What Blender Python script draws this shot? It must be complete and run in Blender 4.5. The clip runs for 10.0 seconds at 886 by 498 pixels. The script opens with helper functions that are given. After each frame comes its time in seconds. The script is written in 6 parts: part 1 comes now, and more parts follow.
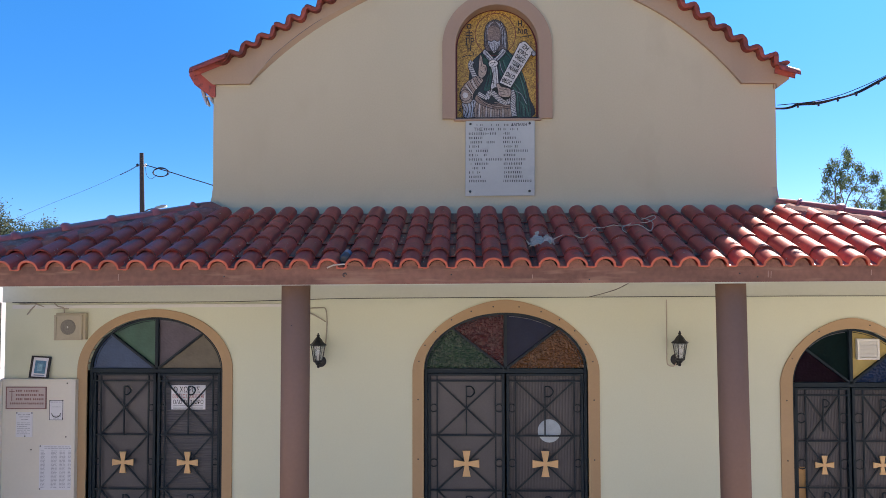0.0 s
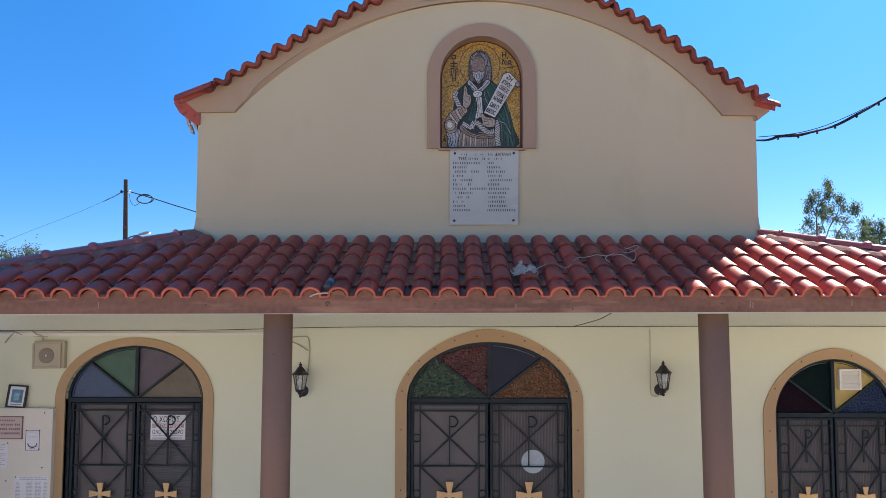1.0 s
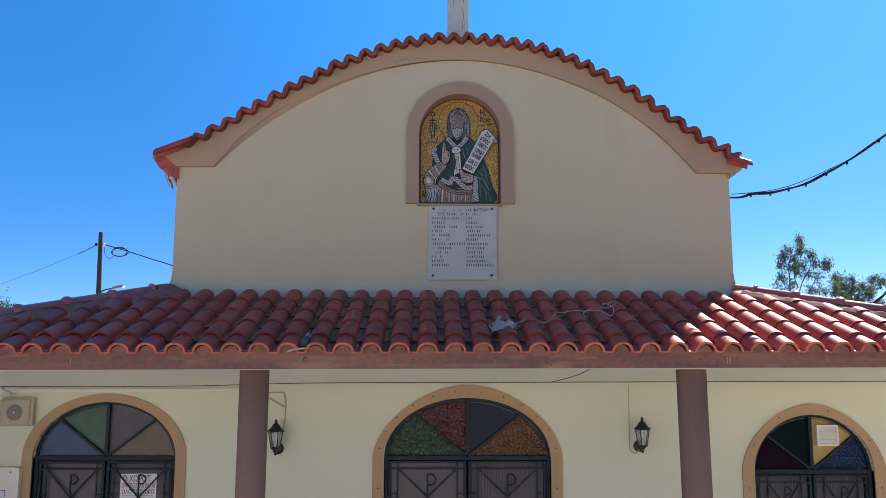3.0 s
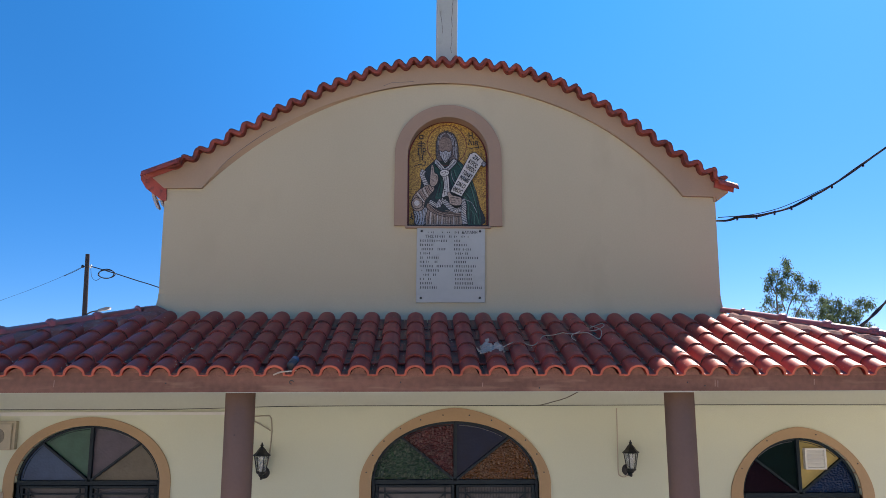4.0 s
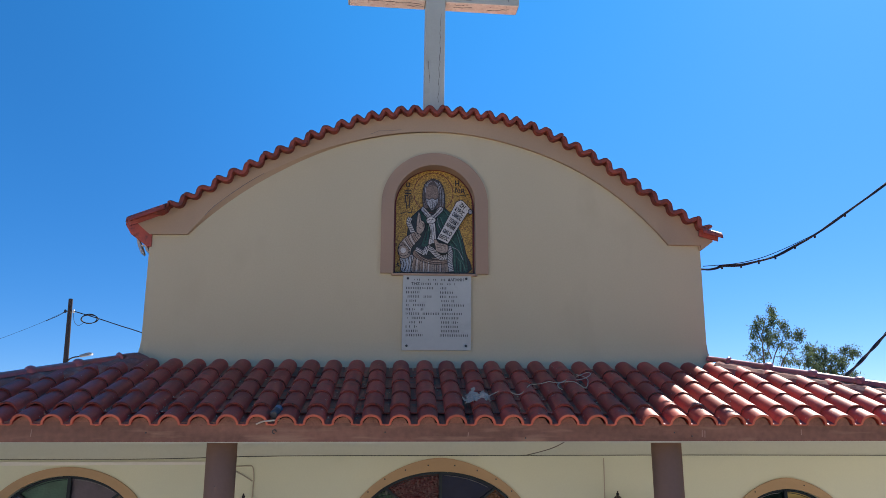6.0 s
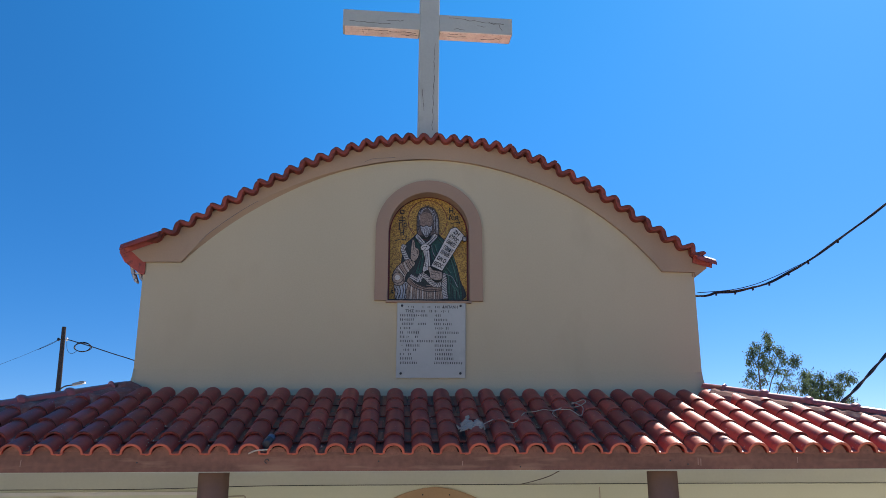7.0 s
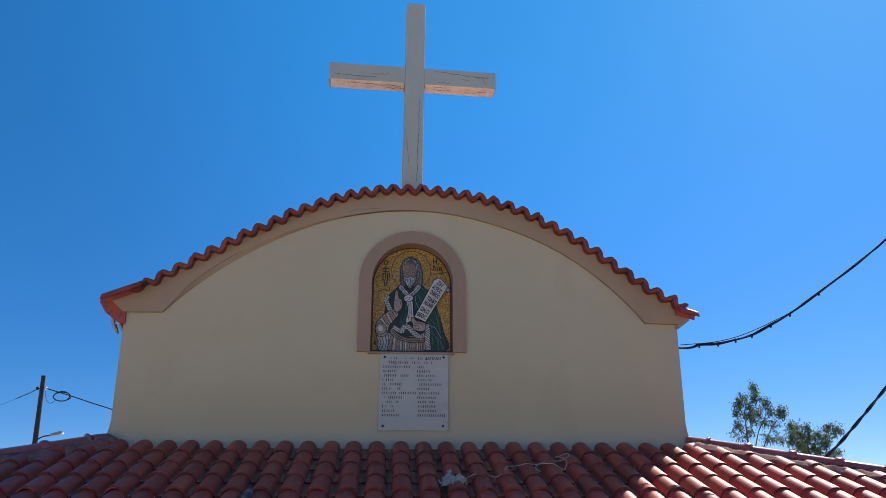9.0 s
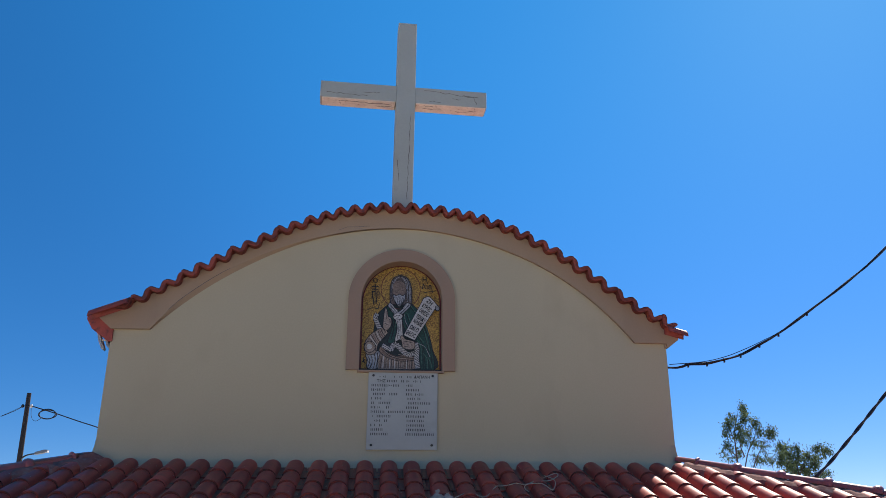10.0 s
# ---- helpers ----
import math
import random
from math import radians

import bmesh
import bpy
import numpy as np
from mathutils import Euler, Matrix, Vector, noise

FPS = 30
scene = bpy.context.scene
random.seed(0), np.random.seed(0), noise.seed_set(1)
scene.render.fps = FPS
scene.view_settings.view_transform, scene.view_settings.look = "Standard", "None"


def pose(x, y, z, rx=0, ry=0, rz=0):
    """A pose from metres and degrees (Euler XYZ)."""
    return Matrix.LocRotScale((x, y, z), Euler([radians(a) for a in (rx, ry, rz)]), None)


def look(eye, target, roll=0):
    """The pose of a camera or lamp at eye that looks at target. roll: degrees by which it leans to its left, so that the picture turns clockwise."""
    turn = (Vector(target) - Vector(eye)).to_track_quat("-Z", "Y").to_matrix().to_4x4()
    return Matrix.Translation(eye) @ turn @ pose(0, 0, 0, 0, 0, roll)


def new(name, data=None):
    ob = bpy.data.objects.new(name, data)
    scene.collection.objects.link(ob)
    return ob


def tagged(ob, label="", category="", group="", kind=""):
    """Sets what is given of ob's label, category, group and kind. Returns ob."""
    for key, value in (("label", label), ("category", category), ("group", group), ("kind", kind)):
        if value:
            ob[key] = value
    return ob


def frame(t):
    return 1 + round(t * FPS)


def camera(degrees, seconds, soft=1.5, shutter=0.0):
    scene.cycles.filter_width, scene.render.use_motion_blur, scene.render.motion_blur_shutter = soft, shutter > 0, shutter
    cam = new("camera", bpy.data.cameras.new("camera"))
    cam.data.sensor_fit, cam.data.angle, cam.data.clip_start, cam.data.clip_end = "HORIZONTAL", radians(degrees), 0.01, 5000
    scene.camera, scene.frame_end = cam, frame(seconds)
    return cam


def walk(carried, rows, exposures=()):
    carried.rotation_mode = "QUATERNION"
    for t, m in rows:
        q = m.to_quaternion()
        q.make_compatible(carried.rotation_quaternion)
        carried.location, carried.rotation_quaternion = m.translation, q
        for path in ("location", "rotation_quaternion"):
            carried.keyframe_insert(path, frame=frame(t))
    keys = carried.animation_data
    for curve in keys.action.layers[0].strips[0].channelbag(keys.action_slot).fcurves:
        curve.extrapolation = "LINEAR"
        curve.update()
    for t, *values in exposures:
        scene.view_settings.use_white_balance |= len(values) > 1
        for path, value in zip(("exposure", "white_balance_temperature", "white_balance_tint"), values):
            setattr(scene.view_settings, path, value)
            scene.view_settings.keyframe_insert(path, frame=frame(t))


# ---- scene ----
cam = camera(57.3, 10.0, soft=0.4)
PATH = [
    (0, (-0.286, -0.124, 3.044), (-0.344, 1.874, 3.126), -0.1),
    (0.5, (-0.277, -0.121, 3.048), (-0.317, 1.876, 3.161), 0.0),
    (1, (-0.272, -0.119, 3.052), (-0.294, 1.875, 3.203), 0.1),
    (1.5, (-0.282, -0.124, 3.055), (-0.286, 1.867, 3.243), 0.1),
    (2, (-0.283, -0.126, 3.058), (-0.276, 1.862, 3.281), 0.1),
    (2.5, (-0.286, -0.126, 3.062), (-0.266, 1.858, 3.316), 0.1),
    (4, (-0.277, -0.123, 3.06), (-0.216, 1.847, 3.398), 0.1),
    (4.5, (-0.269, -0.12, 3.065), (-0.197, 1.845, 3.43), 0.1),
    (5, (-0.272, -0.125, 3.068), (-0.191, 1.834, 3.46), 0.1),
    (5.5, (-0.273, -0.121, 3.074), (-0.186, 1.833, 3.493), 0.2),
    (7, (-0.257, -0.12, 3.08), (-0.155, 1.811, 3.593), 0.0),
    (7.5, (-0.254, -0.127, 3.085), (-0.146, 1.794, 3.629), 0.0),
    (8, (-0.25, -0.128, 3.093), (-0.134, 1.785, 3.666), 0.1),
    (8.5, (-0.236, -0.138, 3.095), (-0.114, 1.765, 3.696), 0.1),
    (9, (-0.224, -0.133, 3.104), (-0.092, 1.762, 3.731), 0.0),
    (9.5, (-0.216, -0.129, 3.104), (-0.075, 1.757, 3.753), 0.0),
    (10, (-0.216, -0.133, 3.102), (-0.062, 1.745, 3.772), 0.1),
]
EXPOSURES = [(0.0, 1.17, 7600, 21), (1.0, 1.09, 7600, 20), (2.5, 0.96, 7500, 19), (4.5, 0.75, 7400, 19), (5.5, 0.66, 7350, 18), (7.5, 0.49, 7300, 17), (9.0, 0.36, 7300, 17), (10.0, 0.30, 7300, 17)]
walk(cam, [(t, look(eye, target, roll)) for t, eye, target, roll in PATH], EXPOSURES)

# ---- light: clear sky, sun behind the church and to the right ----
SUN_AZ, SUN_EL = radians(35.2), radians(38.5)
world = bpy.data.worlds.new("sky")
scene.world = world
world.use_nodes = True
wn = world.node_tree.nodes
sky = wn.new("ShaderNodeTexSky")
sky.sky_type = "NISHITA"
sky.sun_disc = False
sky.sun_elevation, sky.sun_rotation = SUN_EL, SUN_AZ
sky.altitude, sky.air_density, sky.dust_density, sky.ozone_density = 2200, 0.70, 0.40, 2.7
wn["Background"].inputs["Strength"].default_value = 0.135
deep = wn.new("ShaderNodeHueSaturation")
deep.inputs["Saturation"].default_value = 1.34
world.node_tree.links.new(sky.outputs["Color"], deep.inputs["Color"])
even = wn.new("ShaderNodeMix")      # an even blue share flattens the fall of the sky towards the horizon
even.data_type = "RGBA"
even.inputs["Factor"].default_value = 0.5
even.inputs["B"].default_value = (0.09, 1.52, 4.5, 1)
world.node_tree.links.new(deep.outputs["Color"], even.inputs["A"])
# the sky brightens smoothly towards the sun
where = wn.new("ShaderNodeTexCoord")
near = wn.new("ShaderNodeVectorMath")
near.operation = "DOT_PRODUCT"
world.node_tree.links.new(where.outputs["Generated"], near.inputs[0])
near.inputs[1].default_value = (math.sin(SUN_AZ) * math.cos(SUN_EL), math.cos(SUN_AZ) * math.cos(SUN_EL), math.sin(SUN_EL))
glow = wn.new("ShaderNodeMapRange")
glow.interpolation_type = "SMOOTHSTEP"
glow.inputs["From Min"].default_value, glow.inputs["From Max"].default_value = 0.55, 1.0
glow.inputs["To Min"].default_value, glow.inputs["To Max"].default_value = 0.85, 1.28
world.node_tree.links.new(near.outputs["Value"], glow.inputs["Value"])
bright = wn.new("ShaderNodeVectorMath")
bright.operation = "SCALE"
world.node_tree.links.new(even.outputs["Result"], bright.inputs[0])
world.node_tree.links.new(glow.outputs["Result"], bright.inputs["Scale"])
# below the sun the air is milkier, high up it is a clearer blue
height = wn.new("ShaderNodeSeparateXYZ")
world.node_tree.links.new(where.outputs["Generated"], height.inputs["Vector"])
low_air = wn.new("ShaderNodeMapRange")
low_air.interpolation_type = "SMOOTHSTEP"
low_air.inputs["From Min"].default_value, low_air.inputs["From Max"].default_value = 0.62, 0.08
world.node_tree.links.new(height.outputs["Z"], low_air.inputs["Value"])
sunward = wn.new("ShaderNodeMapRange")
sunward.interpolation_type = "SMOOTHSTEP"
sunward.inputs["From Min"].default_value, sunward.inputs["From Max"].default_value = 0.50, 0.92
world.node_tree.links.new(near.outputs["Value"], sunward.inputs["Value"])
air = wn.new("ShaderNodeMix")
air.data_type = "RGBA"
air.inputs["A"].default_value, air.inputs["B"].default_value = (0.58, 1.08, 1.02, 1), (1.06, 0.91, 0.97, 1)
world.node_tree.links.new(low_air.outputs["Result"], air.inputs["Factor"])
haze = wn.new("ShaderNodeMix")
haze.data_type = "RGBA"
haze.inputs["A"].default_value = (0.92, 0.96, 1.0, 1)
world.node_tree.links.new(sunward.outputs["Result"], haze.inputs["Factor"])
world.node_tree.links.new(air.outputs["Result"], haze.inputs["B"])
tinted = wn.new("ShaderNodeVectorMath")
tinted.operation = "MULTIPLY"
world.node_tree.links.new(bright.outputs["Vector"], tinted.inputs[0])
world.node_tree.links.new(haze.outputs["Result"], tinted.inputs[1])
world.node_tree.links.new(tinted.outputs["Vector"], wn["Background"].inputs["Color"])
sun = new("sun", bpy.data.lights.new("sun", "SUN"))
sun.data.energy, sun.data.angle, sun.data.color = 4.7, radians(0.5), (1.0, 0.94, 0.86)
SUN_DIR = Vector((math.sin(SUN_AZ) * math.cos(SUN_EL), math.cos(SUN_AZ) * math.cos(SUN_EL), math.sin(SUN_EL)))
sun.matrix_world = look(SUN_DIR * 60, (0, 0, 0))


# ---- materials ----
def mat(name, col, rough=0.7, metal=0.0, vary=0.15, big=1.2, fine=40.0, bump=0.15, stain=None, stain_at=0.62,
        per_piece=0.0, gloss=0.5, speck=None, bump_scale=None, streak=None):
    """Paint, plaster, clay or metal: colour with variation at two scales, optional stains and specks, and fine relief."""
    m = bpy.data.materials.new(name)
    m.use_nodes = True
    n, ln = m.node_tree.nodes, m.node_tree.links
    b = n["Principled BSDF"]
    b.inputs["Roughness"].default_value, b.inputs["Metallic"].default_value = rough, metal
    b.inputs["Specular IOR Level"].default_value = gloss
    pos = n.new("ShaderNodeNewGeometry").outputs["Position"]
    if streak:
        mp = n.new("ShaderNodeMapping")
        mp.inputs["Scale"].default_value = streak
        ln.new(pos, mp.inputs["Vector"])
        big_pos = mp.outputs["Vector"]
    else:
        big_pos = pos
    n1, n2 = n.new("ShaderNodeTexNoise"), n.new("ShaderNodeTexNoise")
    n1.inputs["Scale"].default_value, n2.inputs["Scale"].default_value = big, fine
    n1.inputs["Detail"].default_value, n2.inputs["Detail"].default_value = 5, 4
    ln.new(big_pos, n1.inputs["Vector"])
    ln.new(pos, n2.inputs["Vector"])
    add = n.new("ShaderNodeMath")
    add.operation = "MULTIPLY_ADD"
    ln.new(n2.outputs["Fac"], add.inputs[0])
    add.inputs[1].default_value = 0.5
    ln.new(n1.outputs["Fac"], add.inputs[2])
    ramp = n.new("ShaderNodeMapRange")
    ramp.inputs["From Min"].default_value, ramp.inputs["From Max"].default_value = 0.45, 1.05
    ramp.inputs["To Min"].default_value, ramp.inputs["To Max"].default_value = 1 - vary, 1 + vary
    ln.new(add.outputs[0], ramp.inputs["Value"])
    val = ramp.outputs["Result"]
    if per_piece:
        info = n.new("ShaderNodeObjectInfo")
        r2 = n.new("ShaderNodeMapRange")
        r2.inputs["To Min"].default_value, r2.inputs["To Max"].default_value = 1 - per_piece, 1 + per_piece
        ln.new(info.outputs["Random"], r2.inputs["Value"])
        mul = n.new("ShaderNodeMath")
        mul.operation = "MULTIPLY"
        ln.new(val, mul.inputs[0])
        ln.new(r2.outputs["Result"], mul.inputs[1])
        val = mul.outputs[0]
    sc = n.new("ShaderNodeVectorMath")
    sc.operation = "SCALE"
    sc.inputs[0].default_value = col
    ln.new(val, sc.inputs["Scale"])
    out = sc.outputs["Vector"]
    if stain:
        n3 = n.new("ShaderNodeTexNoise")
        n3.inputs["Scale"].default_value, n3.inputs["Detail"].default_value = big * 2.7, 8
        ln.new(big_pos, n3.inputs["Vector"])
        r3 = n.new("ShaderNodeMapRange")
        r3.inputs["From Min"].default_value, r3.inputs["From Max"].default_value = stain_at, stain_at + 0.14
        ln.new(n3.outputs["Fac"], r3.inputs["Value"])
        mix = n.new("ShaderNodeMix")
        mix.data_type = "RGBA"
        ln.new(r3.outputs["Result"], mix.inputs["Factor"])
        ln.new(out, mix.inputs["A"])
        mix.inputs["B"].default_value = (*stain, 1)
        out = mix.outputs["Result"]
    if speck:
        n4 = n.new("ShaderNodeTexNoise")
        n4.inputs["Scale"].default_value, n4.inputs["Detail"].default_value = 34.0, 3
        ln.new(pos, n4.inputs["Vector"])
        r4 = n.new("ShaderNodeMapRange")
        r4.inputs["From Min"].default_value, r4.inputs["From Max"].default_value = 0.715, 0.74
        ln.new(n4.outputs["Fac"], r4.inputs["Value"])
        mix = n.new("ShaderNodeMix")
        mix.data_type = "RGBA"
        ln.new(r4.outputs["Result"], mix.inputs["Factor"])
        ln.new(out, mix.inputs["A"])
        mix.inputs["B"].default_value = (*speck, 1)
        out = mix.outputs["Result"]
    ln.new(out, b.inputs["Base Color"])
    if bump:
        bp = n.new("ShaderNodeBump")
        bp.inputs["Strength"].default_value, bp.inputs["Distance"].default_value = bump, 0.004
        nb = n.new("ShaderNodeTexNoise")
        nb.inputs["Scale"].default_value, nb.inputs["Detail"].default_value = bump_scale or fine * 1.7, 6
        ln.new(pos, nb.inputs["Vector"])
        ln.new(nb.outputs["Fac"], bp.inputs["Height"])
        ln.new(bp.outputs["Normal"], b.inputs["Normal"])
    return m


def glass_mat(name, col, rough, bumpy, trans=0.0, gloss=0.35):
    """Coloured cathedral glass in front of a dark room; bumpy sets how hammered it is."""
    m = bpy.data.materials.new(name)
    m.use_nodes = True
    n, ln = m.node_tree.nodes, m.node_tree.links
    b = n["Principled BSDF"]
    b.inputs["Roughness"].default_value, b.inputs["Specular IOR Level"].default_value = rough, gloss
    b.inputs["Transmission Weight"].default_value = trans
    pos = n.new("ShaderNodeNewGeometry").outputs["Position"]
    nz = n.new("ShaderNodeTexNoise")
    nz.inputs["Scale"].default_value, nz.inputs["Detail"].default_value = 9, 3
    ln.new(pos, nz.inputs["Vector"])
    mr = n.new("ShaderNodeMapRange")
    mr.inputs["To Min"].default_value, mr.inputs["To Max"].default_value = 0.65, 1.35
    ln.new(nz.outputs["Fac"], mr.inputs["Value"])
    sc = n.new("ShaderNodeVectorMath")
    sc.operation = "SCALE"
    sc.inputs[0].default_value = col
    ln.new(mr.outputs["Result"], sc.inputs["Scale"])
    ln.new(sc.outputs["Vector"], b.inputs["Base Color"])
    if bumpy:
        v = n.new("ShaderNodeTexNoise")
        v.inputs["Scale"].default_value, v.inputs["Detail"].default_value = 46, 0.0
        wide = n.new("ShaderNodeMapping")      # dimples a little wider than high
        wide.inputs["Scale"].default_value = (1.0, 1.0, 1.2)
        ln.new(pos, wide.inputs["Vector"])
        ln.new(wide.outputs["Vector"], v.inputs["Vector"])
        bp = n.new("ShaderNodeBump")
        bp.inputs["Strength"].default_value, bp.inputs["Distance"].default_value = bumpy, 0.012
        ln.new(v.outputs["Fac"], bp.inputs["Height"])
        ln.new(bp.outputs["Normal"], b.inputs["Normal"])
    return m


def ribbed_mat(name, col, axis, pitch):
    """Smoked door sheet with fine pressed ribs along one axis."""
    m = mat(name, col, 0.42, vary=0.2, big=2.2, fine=90, bump=0)
    n, ln = m.node_tree.nodes, m.node_tree.links
    wave = n.new("ShaderNodeTexWave")
    wave.bands_direction = axis
    wave.inputs["Scale"].default_value = 0.314 / pitch
    wave.inputs["Distortion"].default_value = 0.4
    ln.new(n.new("ShaderNodeNewGeometry").outputs["Position"], wave.inputs["Vector"])
    bp = n.new("ShaderNodeBump")
    bp.inputs["Strength"].default_value, bp.inputs["Distance"].default_value = 0.45, 0.004
    ln.new(wave.outputs["Fac"], bp.inputs["Height"])
    ln.new(bp.outputs["Normal"], n["Principled BSDF"].inputs["Normal"])
    return m


def mosaic_mat(name, col, dark):
    """Small glass tesserae with grout, each its own tone."""
    m = bpy.data.materials.new(name)
    m.use_nodes = True
    n, ln = m.node_tree.nodes, m.node_tree.links
    b = n["Principled BSDF"]
    b.inputs["Roughness"].default_value = 0.45
    pos = n.new("ShaderNodeNewGeometry").outputs["Position"]
    vor = n.new("ShaderNodeTexVoronoi")
    vor.inputs["Scale"].default_value = 105
    ln.new(pos, vor.inputs["Vector"])
    sep = n.new("ShaderNodeSeparateColor")
    ln.new(vor.outputs["Color"], sep.inputs["Color"])
    mix = n.new("ShaderNodeMix")
    mix.data_type = "RGBA"
    ln.new(sep.outputs[0], mix.inputs["Factor"])
    mix.inputs["A"].default_value, mix.inputs["B"].default_value = (*dark, 1), (*col, 1)
    ln.new(mix.outputs["Result"], b.inputs["Base Color"])
    bp = n.new("ShaderNodeBump")
    bp.inputs["Strength"].default_value, bp.inputs["Distance"].default_value = 0.5, 0.003
    ln.new(vor.outputs["Distance"], bp.inputs["Height"])
    ln.new(bp.outputs["Normal"], b.inputs["Normal"])
    return m


M_WALL_UP = mat("cream_plaster_upper", (0.505, 0.424, 0.272), 0.85, vary=0.06, big=0.9, fine=60, bump=0.25, stain=(0.480, 0.400, 0.256), stain_at=0.55, streak=(1, 1, 0.6))
M_WALL_LOW = mat("cream_plaster_lower", (0.67, 0.685, 0.512), 0.85, vary=0.04, big=0.7, fine=60, bump=0.25, stain=(0.63, 0.655, 0.485), stain_at=0.62)
M_BAND = mat("grey_white_paint", (0.565, 0.58, 0.475), 0.8, vary=0.06, big=1.0, bump=0.2)
M_PEACH = mat("peach_plaster", (0.395, 0.27, 0.168), 0.85, vary=0.07, big=0.9, fine=50, bump=0.25, stain=(0.355, 0.24, 0.15), stain_at=0.6, streak=(1, 1, 0.18))
M_NICHE = mat("pale_peach_plaster", (0.34, 0.219, 0.142), 0.85, vary=0.06, big=1.2, fine=50, bump=0.25, stain=(0.35, 0.235, 0.155), stain_at=0.6)
M_TAN = mat("tan_paint", (0.44, 0.29, 0.155), 0.75, vary=0.07, big=1.4, bump=0.2)
M_BEAM = mat("worn_brown_paint", (0.215, 0.096, 0.060), 0.75, vary=0.42, big=2.4, fine=26, bump=0.35, stain=(0.32, 0.17, 0.105), stain_at=0.57, streak=(0.35, 1, 2.6))
M_SCRATCH = mat("scratched_paint", (0.40, 0.25, 0.19), 0.8, vary=0.2, big=20, bump=0)
M_COL = mat("mauve_brown_paint", (0.25, 0.145, 0.100), 0.72, vary=0.08, big=1.2, fine=40, bump=0.15, gloss=0.25)
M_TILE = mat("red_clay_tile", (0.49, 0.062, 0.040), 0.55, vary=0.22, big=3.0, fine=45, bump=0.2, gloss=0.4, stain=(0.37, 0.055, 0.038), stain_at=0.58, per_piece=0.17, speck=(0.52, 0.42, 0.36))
# flat pans beside the rolls: darker clay with blotches, differing from tile to tile
M_PAN = mat("dark_clay_pan", (0.26, 0.045, 0.032), 0.48, vary=0.3, big=5.0, fine=50, bump=0.4, gloss=0.5, stain=(0.07, 0.040, 0.036), stain_at=0.53, per_piece=0.5)
# grimy course ends, darkened further in colour for the shadow line at each lap
M_LAP_SHADE = mat("grimy_shaded_clay_end", (0.22, 0.040, 0.028), 0.8, vary=0.35, big=9, fine=50, bump=0.5, per_piece=0.3, stain=(0.07, 0.03, 0.026), stain_at=0.52)
M_TILE_EDGE = mat("fresh_clay_edge", (0.50, 0.115, 0.065), 0.75, vary=0.18, big=5, fine=60, bump=0.5, per_piece=0.15)
M_VERGE = mat("red_glazed_clay", (0.36, 0.060, 0.036), 0.6, vary=0.25, big=6, fine=45, bump=0.45, per_piece=0.15, stain=(0.15, 0.035, 0.028), stain_at=0.56)
# verge tile tops and upper front edge, darker than the front
M_VERGE_TOP = mat("dark_clay_top", (0.20, 0.042, 0.030), 0.75, vary=0.3, big=8, fine=45, bump=0.5, per_piece=0.2, stain=(0.06, 0.03, 0.026), stain_at=0.50)
M_VERGE_EDGE = mat("clay_end", (0.25, 0.046, 0.027), 0.75, vary=0.35, big=7, fine=50, bump=0.5, per_piece=0.15, stain=(0.13, 0.032, 0.025), stain_at=0.52)
M_CAP = mat("clay_ridge_cap", (0.40, 0.080, 0.055), 0.36, vary=0.2, big=4, fine=40, bump=0.12, per_piece=0.15, gloss=0.8, stain=(0.27, 0.07, 0.052), stain_at=0.60)
M_MORTAR = mat("tinted_mortar", (0.26, 0.100, 0.076), 0.95, vary=0.3, big=7, fine=45, bump=0.6, stain=(0.29, 0.17, 0.14), stain_at=0.54)
M_PLUG = mat("brown_mortar_plug", (0.26, 0.12, 0.08), 0.95, vary=0.3, big=14, fine=60, bump=0.8, stain=(0.12, 0.065, 0.05), stain_at=0.62)
M_FLASH = mat("grey_cement", (0.44, 0.38, 0.30), 0.9, vary=0.12, big=3, fine=40, bump=0.5)
# roof deck; its dark tone also stands for the unlit interior behind the doors
M_DECK = mat("roof_deck_and_interior_dark", (0.10, 0.06, 0.05), 0.95, vary=0.2, big=5, bump=0.3)
M_IRON = mat("blue_black_iron", (0.011, 0.022, 0.029), 0.55, vary=0.25, big=8, fine=70, bump=0.2, gloss=0.25)
M_PANEL = mat("smoked_door_panel", (0.074, 0.070, 0.075), 0.42, vary=0.2, big=2.2, fine=90, bump=0.1)
M_PANEL_V = ribbed_mat("ribbed_door_panel_upright", (0.062, 0.059, 0.064), "X", 0.014)
M_PANEL_H = ribbed_mat("ribbed_door_panel_level", (0.066, 0.064, 0.068), "Z", 0.016)
M_CROSSES = mat("pale_gilt", (0.70, 0.43, 0.20), 0.6, vary=0.1, big=10, bump=0.2)
M_LANT = mat("black_cast_metal", (0.018, 0.017, 0.017), 0.5, vary=0.2, big=20, bump=0.2)
M_LGLASS = glass_mat("clear_lantern_glass", (0.85, 0.87, 0.85), 0.06, 0.05, 0.85)
M_BULB = mat("white_bulb", (0.8, 0.8, 0.76), 0.3, vary=0.03, bump=0)
M_MARBLE = mat("white_marble", (0.40, 0.41, 0.365), 0.4, vary=0.07, big=3.0, fine=18, bump=0.05, stain=(0.36, 0.37, 0.33), stain_at=0.56)
M_INK = mat("worn_dark_paint", (0.06, 0.058, 0.055), 0.7, vary=0.5, big=22, fine=90, bump=0, stain=(0.36, 0.36, 0.36), stain_at=0.63)
M_BOLT = mat("dark_bolt", (0.05, 0.05, 0.05), 0.4, metal=0.6, vary=0.1, bump=0)
